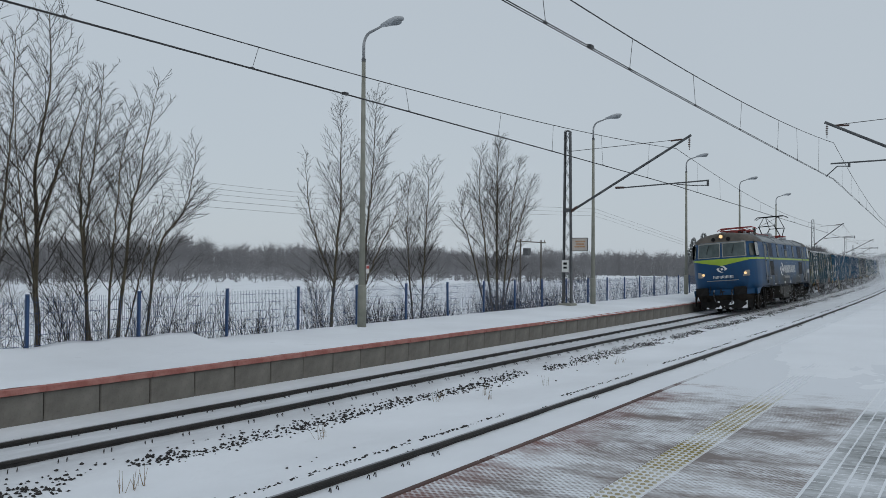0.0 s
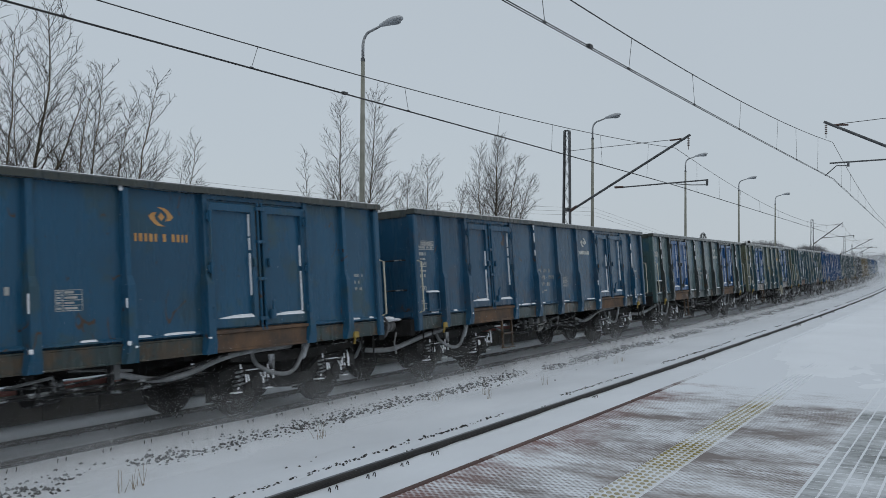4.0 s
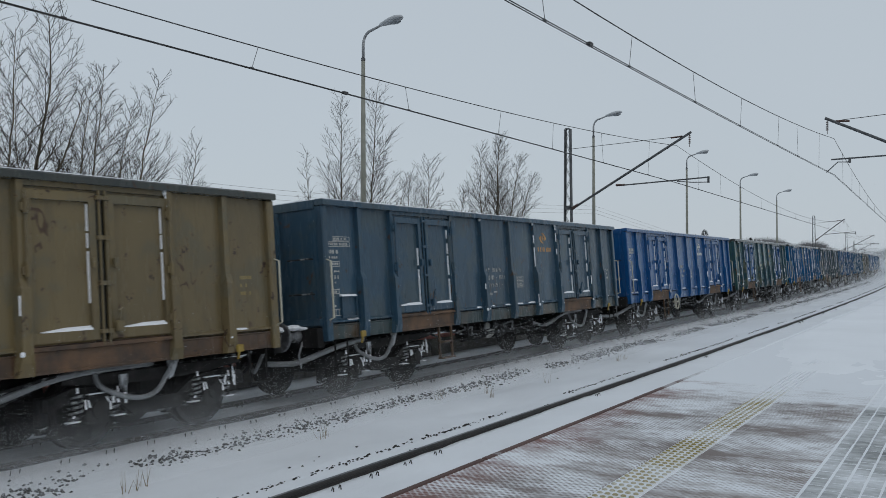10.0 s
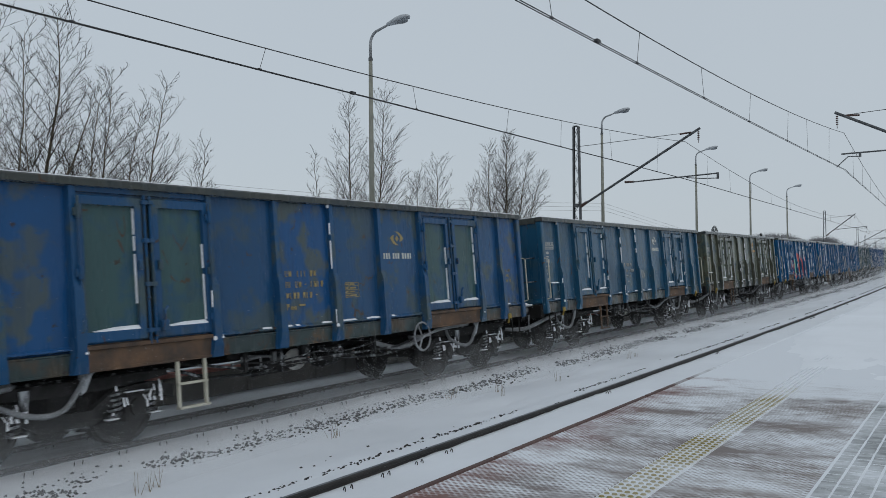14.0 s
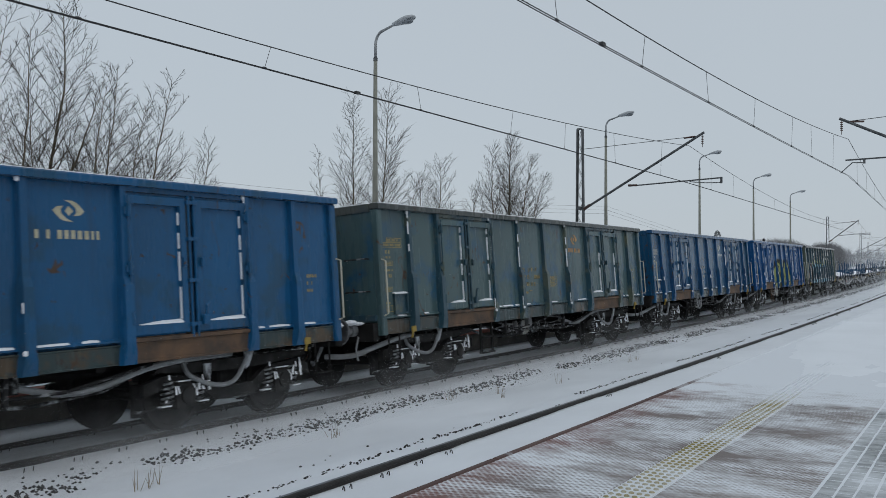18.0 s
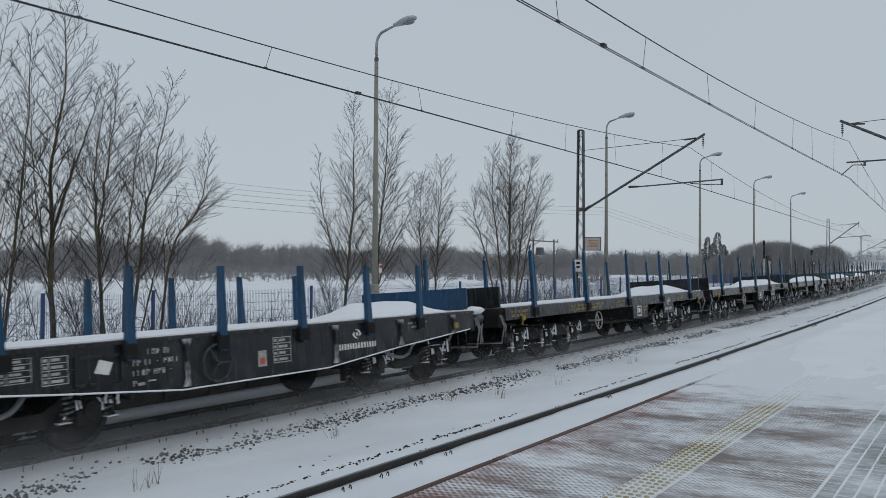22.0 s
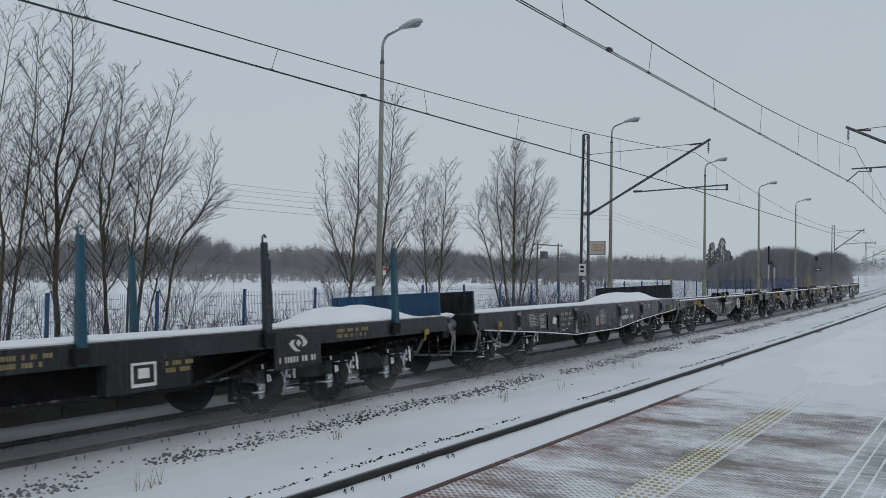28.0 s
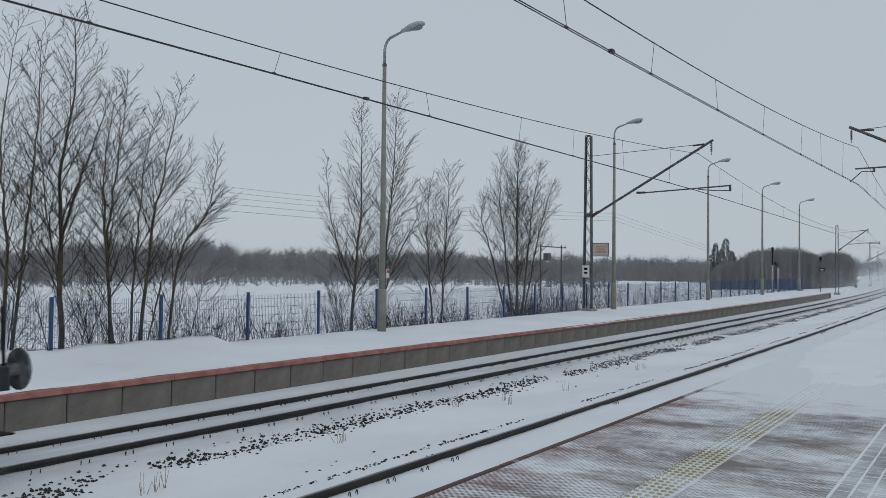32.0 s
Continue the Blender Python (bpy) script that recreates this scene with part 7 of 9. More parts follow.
open_wagon(0, P_SCARRED, P_TRIM_TEAL, "old olive open wagon with rust scars and blue ribs", handwheel=2.0, logo=LOGO_OCHRE, bar=LOGO_PALE, frames=P_TRIM_TEAL, mark=(2.85, 2.51))
open_wagon(1, P_TEAL_BLUE, P_TEAL_BLUE, "dull blue open wagon with worn paint", logo=LOGO_OCHRE)
open_wagon(2, P_DEEP, P_DEEP, "dark blue open wagon with rust spots", logo=LOGO_PALE)
open_wagon(3, P_GREY, P_TRIM_DARK, "grey-olive open wagon with bright blue doors", doors=P_BRIGHT, logo=LOGO_PALE)
open_wagon(4, P_OLIVE, P_TRIM_TEAL, "olive open wagon with bright blue doors", doors=P_BRIGHT, handwheel=2.15, logo=LOGO_OCHRE, letters=OCHRE, sole=P_STRIP_RUST)
open_wagon(5, P_SEA, P_TRIM_TEAL, "grey-green open wagon patched with blue paint", doors=P_BLUE_SEA, handwheel=1.6, logo=LOGO_OCHRE, letters=OCHRE)
open_wagon(6, P_NAVY, P_NAVY, "freshly painted deep blue open wagon", handwheel=2.2, logo=LOGO_PALE, strip=P_NAVY)
open_wagon(7, P_GREY, P_TRIM_GREY, "dull teal-blue open wagon with scratched paint", handwheel=-2.2, logo=LOGO_OCHRE, bar=STENCIL)
open_wagon(8, P_OLIVE_BLUE, P_TRIM_DARK, "olive open wagon mottled with bright blue patches", logo=LOGO_OCHRE, bar=LOGO_PALE, letters=OCHRE_PALE, mark=(2.93, 2.66), strip=P_STRIP_RUST, sole=P_STRIP_RUST, extra=blue_number_field)
open_wagon(9, P_SANDY, P_SANDY, "sandy brown open wagon with scratched paint", logo=LOGO_OCHRE, letters=OCHRE, strip=P_STRIP_RUST)
open_wagon(10, P_DULL, P_DULL, "dull grey-blue open wagon", logo=LOGO_OCHRE, letters=STENCIL)
open_wagon(11, P_BRIGHT, P_BRIGHT, "bright blue open wagon with white marks", handwheel=-1.85, logo=LOGO_PALE, strip=P_BRIGHT, letters=STENCIL)
open_wagon(12, P_GREEN, P_TRIM_TEAL, "green open wagon with bright blue doors", doors=P_BRIGHT, logo=LOGO_OCHRE, letters=OCHRE_PALE, bar=OCHRE)
open_wagon(13, P_MID, P_MID, "blue open wagon with olive panels", bay_paint={0: P_OLIVE, 3: P_OLIVE, 6: P_OLIVE, 7: P_OLIVE}, logo=LOGO_PALE)
open_wagon(14, P_BLUE_WORN, P_TRIM_GREY, "blue open wagon with ochre repair patches", bay_paint={0: P_OLIVE}, handwheel=-1.75, strip=P_STRIP_RUST, extra=ochre_patches)
open_wagon(15, P_BLUE_OLIVE, P_BLUE_OLIVE, "blue open wagon with green doors", handwheel=2.3, doors=P_GREEN, frames=P_BLUE_OLIVE, bay_paint={0: P_BLOTCH, 1: P_BLOTCH, 3: P_BLOTCH, 7: P_BLOTCH}, logo=OCHRE, bar=LOGO_PALE, letters=OCHRE, mark=(2.6, 2.24))
open_wagon(16, P_TEAL_BLUE, P_TEAL_BLUE, "teal-blue open wagon with light scratches", logo=LOGO_PALE)
open_wagon(17, P_OLIVE, P_TRIM_OLIVE, "olive open wagon with worn sides", logo=LOGO_OCHRE)
open_wagon(18, P_MID, P_MID, "blue open wagon with red and aqua spray paint", handwheel=0.9, logo=LOGO_PALE, extra=red_tags)
open_wagon(19, P_MID, P_MID, "blue open wagon with pale stencil marks", handwheel=-2.15, logo=LOGO_PALE, mark=(2.37, 2.08), letters=OCHRE_PALE)
open_wagon(20, P_MID, P_MID, "blue open wagon with snow on its door ledges", handwheel=-1.9, logo=OCHRE_PALE, letters=OCHRE)
open_wagon(21, P_GREY, P_TRIM_TEAL, "grey-green open wagon with blue patches", doors=P_GREY, logo=LOGO_OCHRE, letters=OCHRE)
open_wagon(22, P_SCRATCHED, P_TRIM_BLUE, "blue open wagon with scratched panels", handwheel=-1.75, logo=LOGO_PALE)
open_wagon(23, P_BRIGHT, P_BRIGHT, "bright blue open wagon with yellow-green spray paint", handwheel=-2.05, logo=LOGO_PALE, mark=(2.94, 2.6), extra=yellow_tags, strip=P_BRIGHT, numbered=False)
open_wagon(24, P_PLAIN, P_TRIM_DEEP, "olive-green open wagon with light blue spray paint", plain=True, handwheel=-1.86, bay_paint={0: P_PLAIN_TEAL, 1: P_PLAIN_TEAL, 2: P_PLAIN_TEAL}, strip=P_STRIP_RUST, extra=blue_tags)


# ---- the electric locomotive: origin at its front buffers, on the rails ----
LOCO = 19.24


def loco_nose(y):
    """How far the end bulges back at y from the middle line."""
    a = abs(y) / 1.5
    return 0.52 + 0.20 * a ** 2 + 0.75 * max(0.0, a - 0.72) ** 2 * 9.0


def loco_slope(z):
    if z > 2.55:
        return (z - 2.55) * 0.26
    return (2.55 - z) * 0.07


def loco_ring(z, inset=0.0, grow=0.0):
    ys = [-1.5, -1.46, -1.38, -1.25, -1.05, -0.8, -0.5, -0.2, 0.2, 0.5, 0.8, 1.05, 1.25, 1.38, 1.46, 1.5]
    k = (1.5 - inset + grow) / 1.5
    tumble = 1.0 - max(0.0, z - 2.6) * 0.045
    front = [(loco_nose(y) + loco_slope(z) + inset * 0.9 - grow, y * k * tumble, z) for y in ys]
    rear = [(LOCO - x, -y, z) for x, y, _ in front]
    return front[::1] + [(2.2, 1.5 * k * tumble, z)] + [(LOCO - 2.2, 1.5 * k * tumble, z)] + rear + [(LOCO - 2.2, -1.5 * k * tumble, z), (2.2, -1.5 * k * tumble, z)]


def nose_sheet(y0, y1, z0, z1, lift, n=6, m=3):
    sh = Shape()
    rows = [[(loco_nose(y0 + (y1 - y0) * i / n) + loco_slope(z0 + (z1 - z0) * j / m) - lift, (y0 + (y1 - y0) * i / n) * (1.0 - max(0.0, z0 + (z1 - z0) * j / m - 2.6) * 0.045), z0 + (z1 - z0) * j / m) for i in range(n + 1)] for j in range(m + 1)]
    back = [[(x + 0.02, y, z) for x, y, z in r] for r in rows]
    sh.loft(rows, False, False).loft(back[::-1], False, False)
    return sh


def loco_paint():
    """Blue coat that fades to dark grey low on the sides, with grime."""
    m, n, l, b = shader("loco_coat", 0.5)
    tc = n.new("ShaderNodeTexCoord")
    sep = n.new("ShaderNodeSeparateXYZ")
    l.new(tc.outputs["Object"], sep.inputs[0])
    g = noise_of(n, l, 2.0, 5)
    wob = n.new("ShaderNodeMath")
    wob.operation = "MULTIPLY_ADD"
    wob.inputs[1].default_value = 0.35
    l.new(g.outputs[0], wob.inputs[0])
    l.new(sep.outputs[2], wob.inputs[2])
    low = steps(n, l, wob.outputs[0], 2.5, 1.7)
    mid = n.new("ShaderNodeMath")
    mid.operation = "MULTIPLY"
    l.new(low, mid.inputs[0])
    away = steps(n, l, sep.outputs[0], 2.0, 4.5)
    l.new(away, mid.inputs[1])
    c = mixed(n, l, mid.outputs[0], (0.0035, 0.047, 0.126), (0.016, 0.018, 0.017))
    f = noise_of(n, l, 9, 5, 0.7, "Object", (1, 1, 0.3))
    c = mixed(n, l, steps(n, l, f.outputs[0], 0.54, 0.9), c, (0.017, 0.02, 0.022))
    run = noise_of(n, l, 3.0, 6, 0.7, "Object", (1.6, 1, 0.09))
    c = mixed(n, l, steps(n, l, run.outputs[0], 0.56, 0.8), c, (0.02, 0.028, 0.04))
    spot = noise_of(n, l, 0.9, 3, 0.5)
    c = mixed(n, l, steps(n, l, spot.outputs[0], 0.45, 0.75), c, (0.004, 0.06, 0.15))
    b.inputs["Specular IOR Level"].default_value = 0.35
    l.new(c, b.inputs["Base Color"])
    bumped(n, l, b, g.outputs[0], 0.05)
    return m


class Rods:
    """Collects tubes as meshes of their own."""

    def __init__(self):
        self.rods = []

    def tube(self, *shape):
        self.rods.append(Shape().tube(*shape))
        return self


def build_loco():
    t = wagon("electric_locomotive", "blue electric locomotive with lime stripe and lit headlights", "locomotive", "", 41.82)
    coat = loco_paint()
    roofmat = surface("loco_roof", (0.17, 0.19, 0.2), (0.29, 0.31, 0.325), 1.5, 0.6, lo=0.3, hi=0.7)
    sooty = surface("sooty_roof_end", (0.07, 0.062, 0.055), (0.12, 0.105, 0.09), 2, 0.8)
    lime = surface("lime_stripe", (0.27, 0.40, 0.03), (0.31, 0.43, 0.05), 4, 0.5, bump=0)
    glass = surface("cab_glass", (0.035, 0.05, 0.05), (0.08, 0.105, 0.105), 1.2, 0.06, bump=0)
    grime = surface("brake_dust", (0.005, 0.0045, 0.004), (0.028, 0.022, 0.017), 3.5, 0.85)
    grime.node_tree.nodes["Principled BSDF"].inputs["Specular IOR Level"].default_value = 0.2
    grille = surface("dark_grille", (0.006, 0.007, 0.008), (0.011, 0.013, 0.014), 5, 0.7)
    grille_blue = surface("blue_grille", (0.004, 0.009, 0.022), (0.007, 0.014, 0.03), 5, 0.7)
    redpan = surface("red_oxide", (0.2, 0.02, 0.018), (0.3, 0.035, 0.03), 5, 0.65)
    chrome = surface("bare_handrail", (0.2, 0.205, 0.21), (0.3, 0.305, 0.31), 5, 0.5, 0.3)
    lit, n, l, b = shader("lit_headlamp", 0.3)
    b.inputs["Base Color"].default_value = (0.6, 0.45, 0.25, 1)
    b.inputs["Emission Color"].default_value = (1.0, 0.62, 0.28, 1)
    b.inputs["Emission Strength"].default_value = 0.9
    casing = surface("headlamp_casing", (0.2, 0.2, 0.19), (0.3, 0.3, 0.28), 5, 0.5)
    body = Shape()
    body.loft([loco_ring(z) for z in (1.12, 1.5, 2.0, 2.5, 2.6, 3.0, 3.36)])
    part("body", body, coat, t, "blue steel body fading to grey low down", True)
    for e in (0, 1):
        for sg in (-1, 1):
            sk = Shape().prism([(0.86, 1.118), (2.1, 1.118), (1.78, 1.06), (1.52, 0.96), (1.36, 0.86), (0.9, 0.84)], "y", 1.455, 1.49)
            low = Shape().prism([(0.92, 0.836), (1.34, 0.85), (1.12, 0.6), (0.98, 0.34), (0.86, 0.34)], "y", 1.445, 1.475)
            for nm, s, mt in (("skirt", sk, coat), ("lower_skirt", low, grime)):
                s.v = [(x if e == 0 else LOCO - x, y * sg, z) for x, y, z in s.v]
                part(nm, s, mt, t)
    apron = Shape()
    ys = [-1.35, -0.9, -0.45, 0, 0.45, 0.9, 1.35]
    for e in (0, 1):
        rows = [[((loco_nose(y) + 0.06 + 0.1 * k) if e == 0 else LOCO - (loco_nose(y) + 0.06 + 0.1 * k), y * (1 - 0.05 * k), z) for y in ys] for k, z in enumerate((0.86, 0.6, 0.4))]
        apron.loft(rows, False, False)
    for e in (0, 1):
        rows = [[((loco_nose(y) + 0.1) if e == 0 else LOCO - (loco_nose(y) + 0.1), y, z) for y in ys + [1.48]] for z in (1.125, 0.85)]
        rows = [[((loco_nose(-1.48) + 0.1) if e == 0 else LOCO - (loco_nose(1.48) + 0.1), -1.48, z)] + r for r, z in zip(rows, (1.125, 0.85))]
        part("front_valance", Shape().loft(rows, False, False), coat, t)
    part("apron", apron, grime, t, "dark lower front apron")
    roof = Shape()
    roof.loft([loco_ring(3.37, 0.0), loco_ring(3.5, 0.1), loco_ring(3.66, 0.32), loco_ring(3.78, 0.62), loco_ring(3.85, 1.0)])
    part("roof", roof, roofmat, t, "grey roof with panel seams", True)
    for e in (0, 1):
        cap = Shape()
        rows = []
        ring = [(1.47, 3.372), (1.42, 3.46), (1.33, 3.57), (1.2, 3.67), (0.9, 3.79), (0.5, 3.87), (0.25, 3.9), (0, 3.9)]
        ring = ring + [(-y, z) for y, z in ring[-2::-1]]
        for off, f in ((0.0, 0.02), (0.05, 0.45), (0.16, 0.8), (0.4, 0.97), (0.9, 1.0), (None, 1.0)):
            row = []
            for y, z in ring:
                nose = loco_nose(min(abs(y), 1.42)) + loco_slope(3.36)
                x = 3.0 if off is None else nose + 0.03 + off * (1.0 + 0.9 * (1 - abs(y) / 1.5))
                row.append((x if e == 0 else LOCO - x, y * (0.97 if off == 0.0 else 0.99), 3.365 + (z - 3.37) * f))
            rows.append(row)
        cap.loft(rows, False, False)
        part("roof_end", cap, sooty, t, "sooty brown roof end", True)
    for x in (3.0, 6.6, 9.7, 12.8, 16.2):
        seam = Shape()
        seam.tube([(x, y, z) for y, z in [(-1.5, 3.38), (-1.4, 3.52), (-1.18, 3.69), (-0.88, 3.81), (-0.5, 3.87), (0, 3.88)]], 0.018, 5)
        part("roof_seam", seam, roofmat, t)
    stripe = Shape().loft([loco_ring(2.5, 0, 0.006), loco_ring(2.59, 0, 0.006)], False)
    part("stripe", stripe, lime, t, "lime green stripe")
    for e in (0, 1):
        chev = Shape()
        pts = [(-1.3 + 0.1 * k, 2.505) for k in range(27)]
        dips = [2.5 - 0.24 * (1 - abs(p[0]) / 1.3) for p in pts]
        rows = [[(loco_nose(y) + loco_slope(z) - 0.008, y, z) for (y, z) in pts], [(loco_nose(p[0]) + loco_slope(d) - 0.008, p[0], d) for p, d in zip(pts, dips)]]
        if e:
            rows = [[(LOCO - x, -y, z) for x, y, z in r] for r in rows]
        chev.loft(rows, False, False)
        part("chevron", chev, lime, t, "lime chevron under the windows")
        for y0, y1 in ((-1.1, -0.09), (0.09, 1.1)):
            for nm, sh, mt in (("windscreen_frame", nose_sheet(y0 - 0.05, y1 + 0.05, 2.66, 3.37, 0.012), casing), ("windscreen", nose_sheet(y0, y1, 2.70, 3.33, 0.02), glass)):
                if e:
                    sh.v = [(LOCO - x, -y, z) for x, y, z in sh.v]
                part(nm, sh, mt, t)
            wy = (y0 + y1) / 2
            wip = Shape().tube([(loco_nose(wy) + loco_slope(3.25) - 0.04, wy, 3.25), (loco_nose(wy) + loco_slope(2.85) - 0.05, wy + 0.1, 2.85)], 0.012, 4)
            if e:
                wip.v = [(LOCO - x, -y, z) for x, y, z in wip.v]
            part("wiper", wip, BLACK, t)
        for y in (-0.98, 0.98):
            x = loco_nose(y) + loco_slope(1.85)
            hx, ax = (x, -1) if e == 0 else (LOCO - x, 1)
            part("headlight_case", Shape().slab(-0.02, 0.04, -0.26, 0.2, -0.135, 0.135, 0.012), casing, t, "silver headlight case", at=pose(hx + 0.02 * -ax, y, 1.86, 0, 0, 0 if e == 0 else 180))
            part("headlight", Shape().disc((hx + 0.05 * ax, y - 0.07, 1.86), (1, 0, 0), 0.062, 0.03, 16), lit if e == 0 else glass, t, "round lit headlight")
        hx = 1.0 if e == 0 else LOCO - 1.0
        ax = -1 if e == 0 else 1
        part("top_lamp_case", Shape().tube([(hx + 0.5 * -ax, 0, 3.72), (hx + 0.2 * ax, 0, 3.68)], [0.22, 0.17], 14), sooty, t)
        for y in (-0.34, 0.36):
            part("horn", Shape().tube([(hx + 0.3 * -ax, y, 3.62), (hx + 0.05 * ax, y, 3.56), (hx + 0.22 * ax, y, 3.55)], [0.05, 0.05, 0.1], 12), BLACK, t)
        part("top_lamp", Shape().disc((hx + 0.215 * ax, 0, 3.68), (1, 0, 0), 0.085, 0.03, 16), lit if e == 0 else glass, t, "round top lamp")
        part("buffer_beam", Shape().slab(0.0, 0.12, -1.0, 1.0, 0.86, 1.2, 0.02), BLACK, t, at=pose(0.68 if e == 0 else LOCO - 0.68, 0, 0))
        part("snow_plough", Shape().loft([[(0.95, -1.2, 0.22), (0.62, -0.6, 0.2), (0.58, 0, 0.2), (0.62, 0.6, 0.2), (0.95, 1.2, 0.22)], [(1.0, -1.25, 0.78), (0.74, -0.6, 0.78), (0.7, 0, 0.78), (0.74, 0.6, 0.78), (1.0, 1.25, 0.78)]], False, False), BLACK, t, at=pose(0, 0, 0) if e == 0 else pose(LOCO, 0, 0, 0, 0, 180))
        if e == 0:
            cl = Shape()
            rr = random.Random(3)
            n_y, n_z = 44, 14
            hold = lambda y, z: bump_at(y * 2.2, z * 3.0, 2.0, 31) + 0.6 * bump_at(y, z, 7.0, 32) - max(0.0, z - 0.42) * 2.2 + 0.12
            spots = {}
            for i in range(n_y):
                for j in range(n_z):
                    y, z = -1.0 + 1.95 * i / (n_y - 1), 0.2 + 0.46 * j / (n_z - 1)
                    lift = max(0.0, hold(y, z))
                    spots[i, j] = (0.66 + 0.2 * abs(y) ** 1.7 + 0.12 * (z - 0.2) - 0.02 - min(0.09, 0.16 * lift), y, z)
            for i in range(n_y - 1):
                for j in range(n_z - 1):
                    y, z = spots[i, j][1:]
                    if hold(y, z) > 0.02:
                        cl.add([spots[i, j], spots[i + 1, j], spots[i + 1, j + 1], spots[i, j + 1]], [(0, 1, 2, 3)])
            part("caked_snow", cl, SNOW_CAP, t, "snow caked on the plough", True)
            part("front_bar", Shape().tube([(loco_nose(-0.6) - 0.02, -0.75, 1.55), (0.44, 0, 1.55), (loco_nose(0.6) - 0.02, 0.75, 1.55)], 0.018, 6), chrome, t, "pale front handrail")
            part("emblem", shared("loco_emblem", lambda: emblem(0.26)), WHITE, t, "white emblem of two blades", at=pose(0.485, 0.0, 2.1, 0, 0, -90))
            rb = Shape()
            for k in range(16):
                rb.box(0.50, 0.515, -0.50 + 0.06 * k, -0.475 + 0.06 * k, 1.66, 1.79)
            part("emblem_bar", rb, WHITE, t, "row of white bars")
            nb = Shape()
            for k in range(6):
                nb.box(0.62 + 0.028 * k, 0.66 + 0.028 * k, 0.72 + 0.075 * k, 0.77 + 0.075 * k, 2.2, 2.32)
            part("number_bar", nb, WHITE, t)
            part("front_steps", Shape().tube([(0.5, -1.1, 1.3), (0.42, -1.1, 0.98), (0.42, -0.6, 0.98), (0.5, -0.6, 1.3)], 0.016, 5).tube([(0.5, 1.1, 1.3), (0.42, 1.1, 0.98), (0.42, 0.6, 0.98), (0.5, 0.6, 1.3)], 0.016, 5), BLACK, t)

    def side_panel(name, x0, x1, z0, z1, mat, label="", depth=0.012, both=True, inner=0.0):
        for sg in ((-1, 1) if both else (-1,)):
            sh = Shape()
            ya, yb = [sg * 1.5 * (1 - max(0.0, z - 2.6) * 0.045) for z in (z0, z1)]
            o = sg * depth
            sh.loft([[(x0, ya, z0), (x1, ya, z0), (x1, ya + o, z0), (x0, ya + o, z0)], [(x0, yb, z1), (x1, yb, z1), (x1, yb + o, z1), (x0, yb + o, z1)]])
            part(name, sh, mat, t, label)
    tinted = surface("side_glass", (0.055, 0.062, 0.055), (0.09, 0.1, 0.09), 1, 0.12, bump=0)
    dim = surface("dusty_side_glass", (0.075, 0.08, 0.068), (0.11, 0.115, 0.1), 2, 0.5, bump=0)

    def rounded(x0, x1, z0, z1, r, lean=0.0):
        pts = []
        for cx, cz, a0 in ((x1 - r, z1 - r, 0), (x0 + r, z1 - r, 90), (x0 + r, z0 + r, 180), (x1 - r, z0 + r, 270)):
            for k in range(5):
                a = math.radians(a0 + 22.5 * k)
                pts.append((cx + r * cos(a), cz + r * sin(a)))
        return pts

    def round_panel(name, x0, x1, z0, z1, mat, r=0.08, depth=0.012, label="", parent=None, base=0.0):
        for sg in (-1, 1):
            rows = [[(x, sg * (1.5 * (1 - max(0.0, z - 2.6) * 0.045) + o), z) for x, z in rounded(x0, x1, z0, z1, r)] for o in (base, depth)]
            part(name, Shape().loft(rows), mat, t, label)
    for x0, x1 in ((1.12, 1.82), (LOCO - 1.82, LOCO - 1.12)):
        round_panel("cab_window_frame", x0 - 0.04, x1 + 0.04, 2.64, 3.34, BLACK, 0.09)
        round_panel("cab_window", x0, x1, 2.68, 3.3, tinted, 0.07, 0.016)
    for e in (0, 1):
        for sg in (-1, 1):
            q = []
            for x, z in rounded(0.95, 1.36, 2.67, 3.27, 0.1):
                q.append((x, z))
            # wrapped corner pane of the cab
            rows = []
            for o in (0.004, 0.016):
                row = []
                for x, z in q:
                    u = (x - 0.95) / 0.41
                    y = 1.27 + 0.17 * min(1, u * 1.25)
                    xx = loco_nose(y) + loco_slope(z) - 0.01
                    row.append(((xx - o) if e == 0 else LOCO - xx + o, sg * (y + o) * (1 - max(0.0, z - 2.6) * 0.045), z))
                rows.append(row)
            part("corner_window", Shape().loft(rows), tinted, t)
    for x0, x1 in ((3.27, 3.98), (LOCO - 3.98, LOCO - 3.25)):
        side_panel("door_gap", x0 - 0.05, x1 + 0.05, 1.62, 3.37, BLACK, "", 0.006)
        side_panel("cab_door", x0, x1, 1.66, 3.34, coat, "blue cab door with oval window", 0.016)
        round_panel("door_window_frame", x0 + 0.13, x1 - 0.13, 2.7, 3.27, BLACK, 0.1, 0.02)
        round_panel("door_window", x0 + 0.155, x1 - 0.155, 2.73, 3.24, dim, 0.09, 0.024)
        side_panel("door_stripe", x0, x1, 2.5, 2.59, lime, "", 0.02)
        side_panel("door_step", x0 + 0.2, x1 - 0.16, 1.3, 1.45, BLACK, "", 0.012)
        part("door_latch", Shape().tube([(x0 + 0.1, -1.52, 2.42), (x0 + 0.1, -1.56, 2.42), (x0 + 0.24, -1.56, 2.46)], 0.014, 5), BLACK, t)
        for x in (x0 - 0.12, x1 + 0.13):
            for sg in (-1, 1):
                part("door_handrail", Shape().tube([(x, sg * 1.5, 1.45), (x, sg * 1.57, 1.5), (x, sg * 1.55, 2.6), (x, sg * 1.52, 3.28), (x, sg * 1.45, 3.3)], 0.022, 6), chrome, t, "pale upright handrail")
